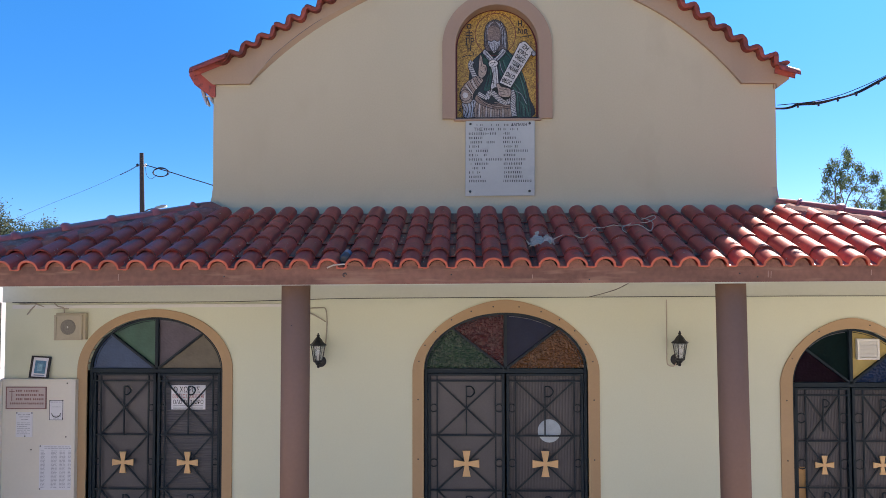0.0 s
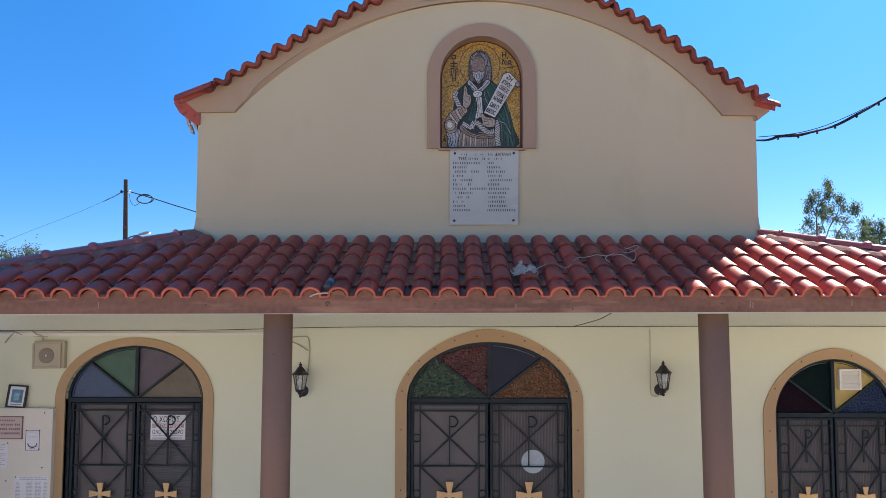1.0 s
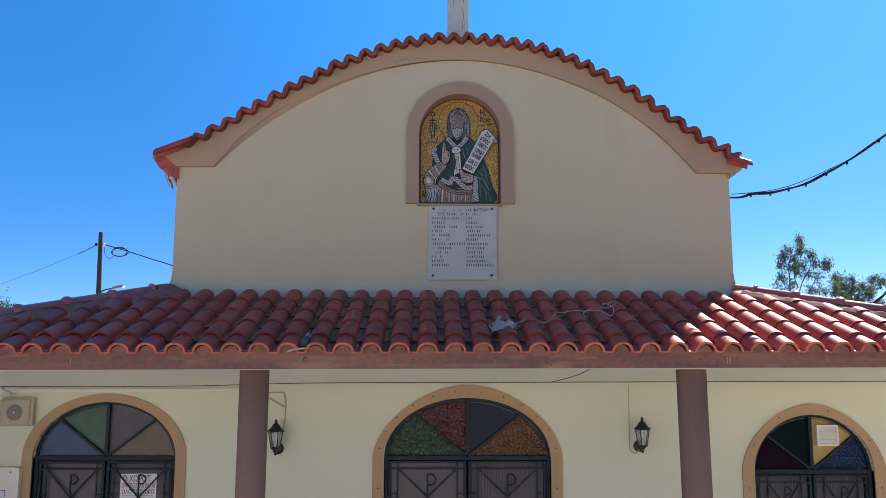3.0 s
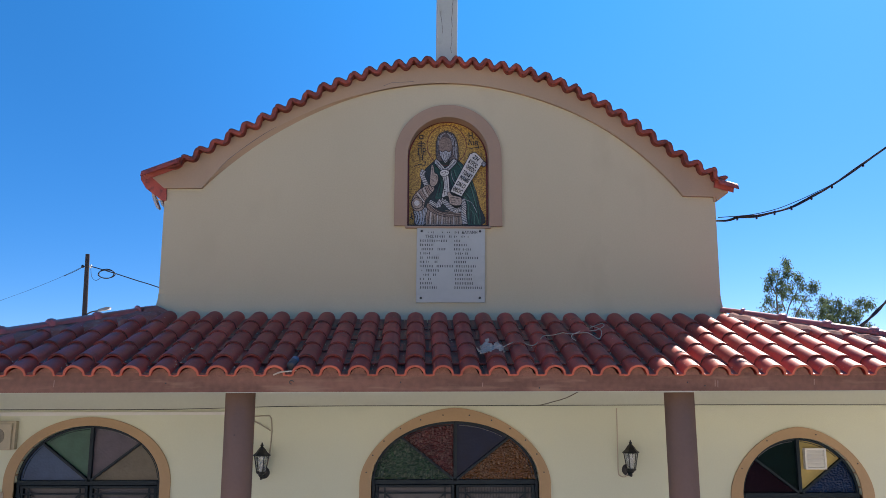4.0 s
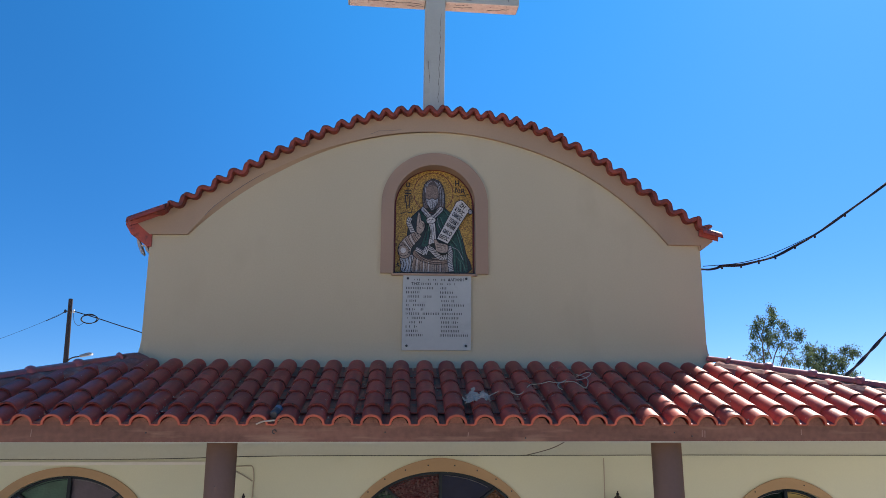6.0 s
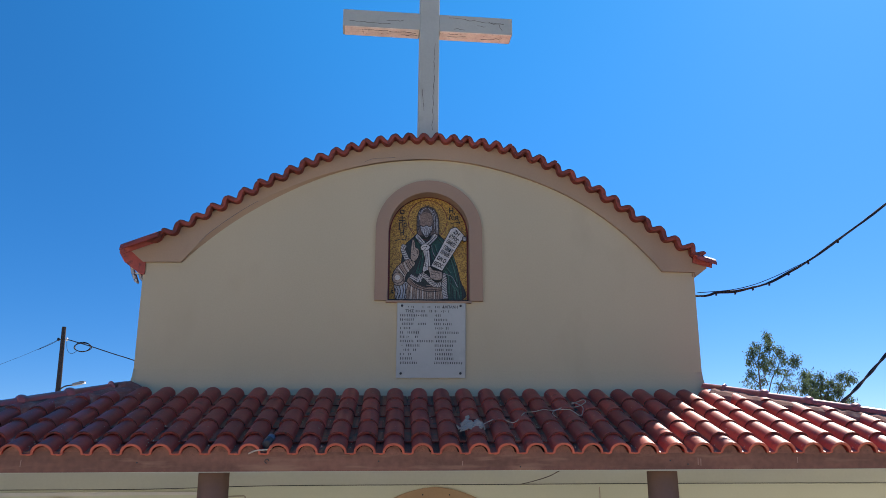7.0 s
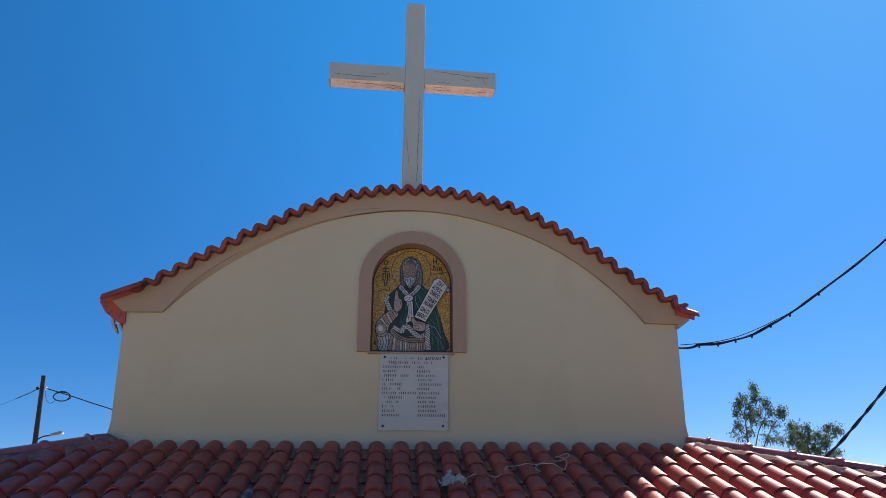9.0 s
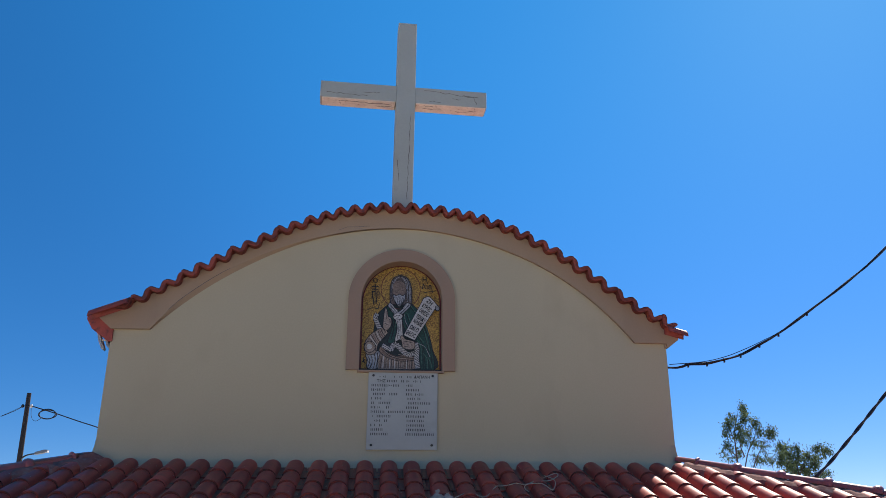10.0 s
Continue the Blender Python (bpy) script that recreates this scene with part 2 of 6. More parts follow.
M_CONC = mat("weathered_white_concrete", (0.41, 0.42, 0.36), 0.85, vary=0.08, big=1.6, fine=40, bump=0.3, stain=(0.35, 0.355, 0.30), stain_at=0.6)
M_CRACK = mat("crack_shadow", (0.16, 0.14, 0.125), 0.95, vary=0.4, big=30, bump=0)
# spalled plaster, made paler and warmer for light thrown up from below
M_SPALL_LIT = mat("spalled_plaster_lit_below", (0.84, 0.76, 0.64), 0.9, vary=0.2, big=9, fine=50, bump=0.7, stain=(0.45, 0.29, 0.22), stain_at=0.62)
M_GOLD = mosaic_mat("gold_mosaic", (0.60, 0.36, 0.06), (0.17, 0.085, 0.018))
M_I_GREEN = mosaic_mat("green_mosaic", (0.012, 0.085, 0.055), (0.006, 0.035, 0.028))
M_I_DARK = mosaic_mat("dark_green_mosaic", (0.015, 0.035, 0.032), (0.010, 0.015, 0.015))
M_I_BEIGE = mosaic_mat("beige_mosaic", (0.44, 0.34, 0.26), (0.22, 0.155, 0.11))
M_I_BROWN = mosaic_mat("brown_mosaic", (0.28, 0.19, 0.135), (0.12, 0.075, 0.05))
M_I_GREY = mosaic_mat("grey_mosaic", (0.46, 0.46, 0.45), (0.16, 0.16, 0.165))
M_I_WHITE = mosaic_mat("white_mosaic", (0.62, 0.59, 0.53), (0.44, 0.41, 0.37))
M_I_HAIR = mosaic_mat("hair_brown_mosaic", (0.15, 0.105, 0.08), (0.03, 0.022, 0.018))
M_I_PALEGREEN = mosaic_mat("light_green_mosaic", (0.07, 0.17, 0.12), (0.02, 0.09, 0.06))
M_I_PALEBLUE = mosaic_mat("pale_blue_mosaic", (0.42, 0.50, 0.58), (0.20, 0.26, 0.32))
M_I_LINE = mat("black_mosaic_line", (0.012, 0.010, 0.009), 0.5, vary=0.3, big=30, bump=0.2)
M_I_RIM = mat("maroon_rim", (0.12, 0.014, 0.012), 0.5, vary=0.2, big=12, bump=0.2)
M_PVC = mat("white_plastic", (0.72, 0.70, 0.62), 0.45, vary=0.05, big=4, bump=0.05)
M_ALU = mat("grey_aluminium", (0.42, 0.42, 0.42), 0.4, metal=0.3, vary=0.06, big=4, bump=0.05)
M_SPEAK = mat("beige_plastic", (0.47, 0.41, 0.29), 0.6, vary=0.08, big=6, bump=0.1)
M_MESH = mat("brown_grille_cloth", (0.24, 0.215, 0.17), 0.9, vary=0.2, big=60, fine=300, bump=0.3)
M_BOARD = mat("cream_board", (0.74, 0.70, 0.60), 0.5, vary=0.04, big=2, bump=0.05)
M_PAPER = mat("white_paper", (0.74, 0.74, 0.75), 0.7, vary=0.04, big=6, bump=0.05)
M_PRINT = mat("grey_print", (0.42, 0.42, 0.44), 0.8, vary=0.3, big=60, bump=0)
M_BLACKPRINT = mat("black_print", (0.03, 0.03, 0.03), 0.8, vary=0.1, big=60, bump=0)
M_REDPRINT = mat("red_print", (0.42, 0.10, 0.09), 0.8, vary=0.2, big=60, bump=0)
M_SIGN = mat("pinkish_sign", (0.56, 0.46, 0.42), 0.6, vary=0.08, big=5, bump=0.05)
M_SIGNPRINT = mat("brown_sign_print", (0.26, 0.13, 0.12), 0.8, vary=0.2, big=60, bump=0)
M_FRAMEDARK = mat("dark_wood_frame", (0.022, 0.018, 0.017), 0.4, vary=0.2, big=12, bump=0.1)
M_BLUEPIC = mat("blue_print", (0.09, 0.24, 0.34), 0.3, vary=0.4, big=45, fine=120, bump=0)
M_CABLE = mat("black_cable", (0.012, 0.012, 0.014), 0.6, vary=0.2, big=10, bump=0.1)
M_WIRE = mat("white_wire", (0.50, 0.41, 0.31), 0.6, vary=0.1, big=14, bump=0.1)
M_TANWIRE = mat("beige_wire", (0.40, 0.35, 0.26), 0.7, vary=0.1, big=14, bump=0.1)
M_DULLWIRE = mat("dull_brown_wire", (0.14, 0.11, 0.085), 0.7, vary=0.1, big=14, bump=0.1)
M_POLE = mat("tarred_timber_pole", (0.030, 0.022, 0.019), 0.85, vary=0.3, big=3, fine=30, bump=0.5, streak=(1, 1, 0.18))
M_BAG = mat("torn_plastic_bag", (0.48, 0.33, 0.24), 0.7, vary=0.25, big=18, fine=60, bump=0.5, stain=(0.26, 0.25, 0.23), stain_at=0.55)
M_BLUEPL = mat("blue_grey_plastic", (0.10, 0.16, 0.24), 0.4, vary=0.2, big=18, bump=0.1)
M_GREYPL = mat("dark_grey_plastic", (0.05, 0.055, 0.06), 0.5, vary=0.2, big=18, bump=0.1)
M_GROUND = mat("pale_dusty_concrete", (0.60, 0.555, 0.485), 0.9, vary=0.15, big=0.4, fine=12, bump=0.4, stain=(0.43, 0.39, 0.33))
# for the added walls out of view, pale so that they bounce sunlight
M_BOUNCE = mat("pale_bounce_plaster", (0.62, 0.595, 0.55), 0.9, vary=0.06, big=0.6, fine=40, bump=0.2)
# for the added east wall that keeps light off the porch
M_BLOCKER = mat("ochre_blocker_plaster", (0.34, 0.28, 0.20), 0.9, vary=0.08, big=0.6, fine=40, bump=0.2)
M_PORCH = mat("beige_paving", (0.45, 0.39, 0.32), 0.6, vary=0.1, big=2, bump=0.2)
M_BARK = mat("grey_bark", (0.11, 0.085, 0.065), 0.9, vary=0.3, big=4, fine=25, bump=0.8)


def leaf_mat(name, col, col2):
    m = bpy.data.materials.new(name)
    m.use_nodes = True
    n, ln = m.node_tree.nodes, m.node_tree.links
    b = n["Principled BSDF"]
    b.inputs["Roughness"].default_value, b.inputs["Specular IOR Level"].default_value = 0.65, 0.25
    isl = n.new("ShaderNodeNewGeometry")
    mix = n.new("ShaderNodeMix")
    mix.data_type = "RGBA"
    ln.new(isl.outputs["Random Per Island"], mix.inputs["Factor"])
    mix.inputs["A"].default_value, mix.inputs["B"].default_value = (*col, 1), (*col2, 1)
    ln.new(mix.outputs["Result"], b.inputs["Base Color"])
    b.inputs["Subsurface Weight"].default_value = 0.0
    b.inputs["Transmission Weight"].default_value = 0.0
    tr = n.new("ShaderNodeBsdfTranslucent")
    ln.new(mix.outputs["Result"], tr.inputs["Color"])
    sh = n.new("ShaderNodeMixShader")
    sh.inputs["Fac"].default_value = 0.45
    ln.new(b.outputs["BSDF"], sh.inputs[1])
    ln.new(tr.outputs["BSDF"], sh.inputs[2])
    ln.new(sh.outputs["Shader"], n["Material Output"].inputs["Surface"])
    return m


M_LEAF = leaf_mat("eucalyptus_leaf", (0.038, 0.070, 0.038), (0.18, 0.25, 0.12))
M_LEAF2 = leaf_mat("grey_green_leaf", (0.05, 0.075, 0.042), (0.12, 0.145, 0.085))


# ---- building helpers ----
def mesh_of(bm, name, material, smooth=False):
    bmesh.ops.recalc_face_normals(bm, faces=bm.faces[:])
    me = bpy.data.meshes.new(name)
    bm.to_mesh(me)
    bm.free()
    me.materials.append(material)
    if smooth:
        for p in me.polygons:
            p.use_smooth = True
    return me


def thing(name, label, category, group="", kind="", at=(0, 0, 0)):
    ob = new(name)
    ob.location = at
    return tagged(ob, label, category, group, kind)


def part(name, bm, material, parent, label="", smooth=False):
    ob = new(name, mesh_of(bm, name, material, smooth))
    if parent:
        ob.parent = parent
        loc = Vector() if parent.parent else parent.location.copy()
        ob.matrix_parent_inverse = Matrix.Translation(-loc)
    return tagged(ob, label)


def solid(name, bm, material, label, category, kind="structure", smooth=False):
    return tagged(new(name, mesh_of(bm, name, material, smooth)), label, category, "", kind)


def box(bm, x0, x1, y0, y1, z0, z1, bevel=0.0):
    g = bmesh.ops.create_cube(bm, size=1)["verts"]
    bmesh.ops.transform(bm, verts=g, matrix=Matrix.LocRotScale(((x0 + x1) / 2, (y0 + y1) / 2, (z0 + z1) / 2), None, (x1 - x0, y1 - y0, z1 - z0)))
    if bevel:
        es = list({e for v in g for e in v.link_edges})
        bmesh.ops.bevel(bm, geom=es, offset=bevel, segments=2, affect="EDGES", profile=0.5)
    return bm


def slab(bm, pts, y0, y1):
    """A plate with the outline pts (x, z), from y0 to y1."""
    a = [bm.verts.new((x, y0, z)) for x, z in pts]
    b = [bm.verts.new((x, y1, z)) for x, z in pts]
    fs = [bm.faces.new(a), bm.faces.new(b[::-1])]
    for i in range(len(pts)):
        j = (i + 1) % len(pts)
        bm.faces.new((a[j], a[i], b[i], b[j]))
    for f in fs:
        f.normal_update()
    bmesh.ops.triangulate(bm, faces=fs)
    return bm


def rod(bm, p, q, w, d):
    """A flat bar from p to q in a plane y = const: w wide, d deep in y."""
    p, q = Vector(p), Vector(q)
    u = (q - p).normalized()
    v = Vector((0, 1, 0)).cross(u).normalized()
    y = Vector((0, d / 2, 0))
    ring = [[c + v * s * w / 2 + y * t for s, t in ((-1, -1), (1, -1), (1, 1), (-1, 1))] for c in (p, q)]
    va = [[bm.verts.new(c) for c in r] for r in ring]
    for i in range(4):
        j = (i + 1) % 4
        bm.faces.new((va[0][i], va[0][j], va[1][j], va[1][i]))
    bm.faces.new(va[0][::-1])
    bm.faces.new(va[1])
    return bm


def glide(pts, n=8):
    """Catmull-Rom through pts."""
    pts = [Vector(p) for p in pts]
    ext = [pts[0] * 2 - pts[1]] + pts + [pts[-1] * 2 - pts[-2]]
    out = []
    for i in range(len(pts) - 1):
        a, b, c, d = ext[i:i + 4]
        for k in range(n):
            t = k / n
            out.append(0.5 * (2 * b + (c - a) * t + (2 * a - 5 * b + 4 * c - d) * t * t + (3 * b - a - 3 * c + d) * t ** 3))
    return out + [pts[-1]]


def tube(bm, pts, r, sides=6, closed=False):
    pts = [Vector(p) for p in pts]
    rs = r if isinstance(r, (list, tuple)) else [r] * len(pts)
    rings, side = [], None
    for i, p in enumerate(pts):
        a = pts[i - 1] if i or closed else pts[i]
        b = pts[(i + 1) % len(pts)] if i < len(pts) - 1 or closed else pts[i]
        t = (b - a).normalized()
        ref = side if side is not None else (Vector((0, 0, 1)) if abs(t.z) < 0.9 else Vector((1, 0, 0)))
        u = t.cross(ref)
        u = u.normalized() if u.length > 1e-6 else t.orthogonal().normalized()
        w = u.cross(t).normalized()
        side = w
        rings.append([bm.verts.new(p + (u * math.cos(k * 2 * math.pi / sides) + w * math.sin(k * 2 * math.pi / sides)) * rs[i]) for k in range(sides)])
    n = len(rings)
    for i in range(n if closed else n - 1):
        for k in range(sides):
            bm.faces.new((rings[i][k], rings[i][(k + 1) % sides], rings[(i + 1) % n][(k + 1) % sides], rings[(i + 1) % n][k]))
    if not closed:
        bm.faces.new(rings[0][::-1])
        bm.faces.new(rings[-1])
    return bm


def lathe(bm, profile, centre, sides=16):
    """Turned shape: profile (radius, z) from bottom to top about the upright axis at centre."""
    rings = []
    for r, z in profile:
        rings.append([bm.verts.new((centre[0] + r * math.cos(2 * math.pi * k / sides), centre[1] + r * math.sin(2 * math.pi * k / sides), centre[2] + z)) for k in range(sides)])
    for a, b in zip(rings, rings[1:]):
        for k in range(sides):
            bm.faces.new((a[k], a[(k + 1) % sides], b[(k + 1) % sides], b[k]))
    bm.faces.new(rings[0][::-1])
    bm.faces.new(rings[-1])
    return bm


def text(name, body, size, at, material, parent, roll=0.0, width=None, bold=0.0):
    """Raised lettering in the plane y = const, read from the front."""
    cu = bpy.data.curves.new(name, "FONT")
    cu.body, cu.size, cu.extrude, cu.offset = body, size, 0.0008, bold
    cu.align_x, cu.align_y = "CENTER", "CENTER"
    tmp = new(name, cu)
    bpy.context.view_layer.update()
    me = bpy.data.meshes.new_from_object(tmp.evaluated_get(bpy.context.evaluated_depsgraph_get()))
    bpy.data.objects.remove(tmp)
    wide = max(v.co.x for v in me.vertices) - min(v.co.x for v in me.vertices)
    k = (width / wide) if width else 1.0
    me.transform(Matrix.Translation(at) @ Euler((0, radians(roll), 0)).to_matrix().to_4x4() @ Matrix.Rotation(radians(90), 4, "X") @ Matrix.Diagonal((k, 1, 1, 1)))
    me.materials.clear()
    me.materials.append(material)
    ob = new(name, me)
    ob.parent = parent
    ob.matrix_parent_inverse = Matrix.Translation(-parent.location)
    return ob


# ---- plan ----
WY = 7.5            # front of the church wall
XC = -0.045         # axis of the upper gable
EAVE_Y, EAVE_Z = 5.88, 3.14     # lower edge of the porch roof deck
TOP_Y = 7.43
SLOPE = math.atan2(0.535, 1.546)
ROOF_L = (TOP_Y - EAVE_Y) / math.cos(SLOPE)
HIP_L0, HIP_L1 = -4.60, -2.76   # x of the hip at the eave and at the wall
HIP_R0, HIP_R1 = 4.80, 2.70


def roof_z(y):
    return EAVE_Z + (y - EAVE_Y) * math.tan(SLOPE)


def verge_z(x):
    """Height of the tile crests along the curved gable, a little flatter to the east of the axis."""
    d = (x - XC) ** 2
    if x < XC:
        return 6.245 - 0.2513 * d + 0.01865 * d ** 2 - 0.00088 * d ** 3
    return 6.248 - 0.1482 * d - 0.01556 * d ** 2 + 0.001936 * d ** 3


# ---- ground and porch floor ----
bm = bmesh.new()
v = [bm.verts.new(c) for c in ((-1500, -1500, -0.15), (1500, -1500, -0.15), (1500, 2500, -0.15), (-1500, 2500, -0.15))]
bm.faces.new(v)
solid("ground", bm, M_GROUND, "pale dusty concrete yard in front of the church", "ground")
bm = box(bmesh.new(), -4.9, 5.2, 5.8, WY, -0.16, 0.03, 0.01)
solid("floor", bm, M_PORCH, "beige paved floor of the church porch", "floor")

# unseen wall added behind the viewer, facing the church, to return fill light
bm = box(bmesh.new(), -30, 30, -8.4, -8.0, -0.16, 5.6)
solid("wall_bounce_rear", bm, M_BOUNCE, "added unseen pale wall opposite the church that throws sunlight back", "wall")

# added out of view: low west wall bounces sun in, east wall blocks light
bm = box(bmesh.new(), -7.6, -7.3, -8.0, 5.2, -0.16, 3.6)
solid("wall_bounce_west", bm, M_BOUNCE, "added unseen pale wall that bounces sunlight into the west of the porch", "wall")
bm = box(bmesh.new(), 9.4, 9.8, -8.0, 4.6, -0.16, 4.8)
solid("wall_block_east", bm, M_BLOCKER, "added unseen ochre wall that holds light off the east of the porch", "wall")

# ---- lower wall with three arched doorways ----
DOORS = (
    # centre x, half width, spring height, rise, then the same of the painted surround
    dict(x=0.075, w=0.764, s=2.222, r=0.538, wo=0.870, ro=0.658),
    dict(x=-3.230, w=0.646, s=2.219, r=0.500, wo=0.740, ro=0.575),
    dict(x=3.270, w=0.556, s=2.097, r=0.512, wo=0.668, ro=0.612),
)


def arch(x, w, s, r, n=24, e=1.0):
    """Points of an elliptical arch from its right spring over the crown to the left."""
    def p(v):
        return math.copysign(abs(v) ** e, v)
    return [(x + w * p(math.cos(math.pi * k / n)), s + r * p(math.sin(math.pi * k / n))) for k in range(n + 1)]


pts = [(-4.68, 0.0)]
for d in sorted(DOORS, key=lambda q: q["x"]):
    pts += [(d["x"] - d["w"], 0.0)] + arch(d["x"], d["w"], d["s"], d["r"])[::-1] + [(d["x"] + d["w"], 0.0)]
pts += [(4.7, 0.0), (4.7, 3.06), (2.6, 3.3), (-2.6, 3.3), (-4.68, 3.06)]
solid("wall_front", slab(bmesh.new(), pts, WY, WY + 0.3), M_WALL_LOW, "cream painted plaster wall under the porch with three arched doorways", "wall")
bm = box(bmesh.new(), -4.68, -4.4, WY + 0.3, 18, -0.15, 3.05)
solid("wall_west", bm, M_WALL_LOW, "cream plaster side wall of the church aisle", "wall")
bm = box(bmesh.new(), 4.42, 4.7, WY + 0.3, 18, -0.15, 3.05)
solid("wall_east", bm, M_WALL_LOW, "cream plaster side wall of the church aisle", "wall")
bm = box(bmesh.new(), -4.68, 4.7, 18, 18.3, -0.15, 3.05)
solid("wall_back", bm, M_WALL_LOW, "cream plaster back wall of the church", "wall")
# pale ring beam along the top of the wall
bm = slab(bmesh.new(), [(-4.70, 2.858), (-2.5, 2.866), (-1.38, 2.894), (0.35, 2.902), (2.4, 2.911), (4.72, 2.914), (4.72, 3.085), (-4.70, 3.085)], WY - 0.022, WY + 0.1)
solid("wall_band", bm, M_BAND, "pale grey painted ring beam above the doors", "trim")
bm = box(bmesh.new(), -4.6, 4.8, 6.19, WY - 0.03, 3.09, 3.12)
solid("ceiling", bm, M_BAND, "pale painted porch ceiling", "ceiling")

# ---- painted surrounds of the doorways ----
for i, d in enumerate(DOORS):
    outer = [(d["x"] + d["wo"], 0.03)] + arch(d["x"], d["wo"], d["s"], d["ro"], 36, 1.0 if d["x"] < -1 else 1.15) + [(d["x"] - d["wo"], 0.03)]
    inner = [(d["x"] - d["w"], 0.03)] + arch(d["x"], d["w"], d["s"], d["r"], 36)[::-1] + [(d["x"] + d["w"], 0.03)]
    bm = bmesh.new()
    n = len(outer)
    inner = inner[::-1]
    va = [[bm.verts.new((x, y, z)) for x, z in ring] for ring, y in ((outer, WY - 0.018), (inner, WY - 0.018), (inner, WY + 0.12), (outer, WY + 0.01))]
    for k in range(n - 1):
        for a, b in ((0, 1), (1, 2), (3, 0)):
            bm.faces.new((va[a][k], va[a][k + 1], va[b][k + 1], va[b][k]))
    for k in (0, n - 1):
        bm.faces.new((va[0][k], va[1][k], va[2][k], va[3][k]))
    sur = solid("trim_%d" % (i + 1), bm, M_TAN, "tan painted arched plaster surround of a church door", "door surround")
    if i != 1:
        mw, mr = (d["w"] + d["wo"]) / 2, (d["r"] + d["ro"]) / 2
        spots = [(d["x"] + mw * math.cos(a), d["s"] + mr * math.sin(a)) for a in (radians(q) for q in ((8, 24, 38, 52, 66, 81, 98, 113, 128, 143, 157, 172) if i == 0 else (30, 75, 120, 155)))]
        for x, z in spots + [(d["x"] + sx * mw, z) for sx in (-1, 1) for z in (1.95, 1.4)]:
            bm = lathe(bmesh.new(), [(0.0075, 0), (0.006, 0.003)], (0, 0, 0), 8)
            bmesh.ops.transform(bm, verts=bm.verts, matrix=Matrix.Translation((x, WY - 0.0175, z)) @ Matrix.Rotation(radians(90), 4, "X"))
            part("screw", bm, M_BOLT, sur, "dark screw head")

# ---- upper wall: curved gable with a niche ----
NX, NR, NB, NS = 0.008, 0.398, 4.592, 5.278      # niche axis, radius, sill, spring
CORN = 2.92


def gable_low(x):
    """Lower edge of the cornice, uneven as it was plastered by hand."""
    z = 3.10 + math.sqrt(max(CORN ** 2 - (x - XC) ** 2, 0)) + (-0.018 if x < XC else 0.016) * math.sin(math.pi * min(1, abs(x - XC) / 2.3))
    return z - 0.022 * math.exp(-((x + 1.55) / 0.5) ** 2) + 0.045 * math.exp(-((x + 2.45) / 0.26) ** 2) - 0.012 * math.exp(-((x - 0.8) / 0.45) ** 2)


WL, WR = -2.70, 2.612
top_x = [XC + 2.3 * k / 30 for k in range(31)]
bm = bmesh.new()
lx = [2 * XC - x for x in top_x]
slab(bm, [(NX, 3.2), (NX, NB), (NX - NR, NB), (NX - NR, NS)] + [(NX - NR * math.cos(a * math.pi / 32), NS + NR * math.sin(a * math.pi / 32)) for a in range(1, 17)]
     + [(NX, gable_low(NX) + 0.05)] + [(x, gable_low(x) + 0.05) for x in lx if x < NX - 0.05] + [(WL, 4.99), (WL, 3.2)], WY, WY + 0.3)
slab(bm, [(NX, 3.2), (WR, 3.2), (WR, 4.95)] + [(x, gable_low(x) + 0.05) for x in top_x[::-1] if x > NX + 0.05] + [(NX, gable_low(NX) + 0.05)]
     + [(NX + NR * math.cos(a * math.pi / 32), NS + NR * math.sin(a * math.pi / 32)) for a in range(16, 0, -1)] + [(NX + NR, NS), (NX + NR, NB), (NX, NB)], WY, WY + 0.3)
solid("wall_gable", bm, M_WALL_UP, "cream plaster gable wall with a curved top and an arched niche", "wall")
for nm, x0, x1 in (("wall_nave_west", WL, WL + 0.3), ("wall_nave_east", WR - 0.3, WR)):
    bm = box(bmesh.new(), x0, x1, WY + 0.3, 18, 3.2, 4.93)
    solid(nm, bm, M_WALL_UP, "cream plaster side wall of the nave", "wall")
# plaster cove where the roofs meet the nave walls, flaring at the corners
bm = bmesh.new()
base = [(WL, 14.0, -1, 0), (WL, 9.0, -1, 0), (WL, WY, -1, -1)] + [(WL + (WR - WL) * k / 70, WY, 0, -1) for k in range(1, 70)] + [(WR, WY, 1, -1), (WR, 9.0, 1, 0), (WR, 14.0, 1, 0)]
rows = []
for x, y, ox, oy in base:
    j = noise.noise(Vector((x * 2.3, y, 0)))
    rows.append([bm.verts.new((x + ox * d, y + oy * d, roof_z(TOP_Y) + h + 0.010 * j + 0.012 * noise.noise(Vector((x * 9, y, h * 9))))) for d, h in ((0.0015, 0.25), (0.006, 0.19), (0.016, 0.135), (0.032, 0.09), (0.056, 0.055), (0.10, 0.03), (0.16, -0.03))])
for a, b in zip(rows, rows[1:]):
    for k in range(6):
        bm.faces.new((a[k], a[k + 1], b[k + 1], b[k]))
solid("wall_cove", bm, M_WALL_UP, "cream plaster cove between porch roof and gable wall", "trim", smooth=True)

# ---- cornice along the gable ----
up = [(x, verge_z(x) - 0.022) for x in [XC - 2.56 + 5.12 * k / 60 for k in range(61)]]
low = [(x + 0.036 * max(0, min(1, (x - 1.1) / 1.1)), gable_low(x)) for x in [XC - 2.30 + 4.60 * k / 60 for k in range(61)]]
zl, zr = low[0][1], low[-1][1]
edge = [(x, z + 0.05 * max(0, min(1, (-0.70 - x) / 1.0, (x + 2.35) / 0.22)) ** 1.3) for x, z in low]
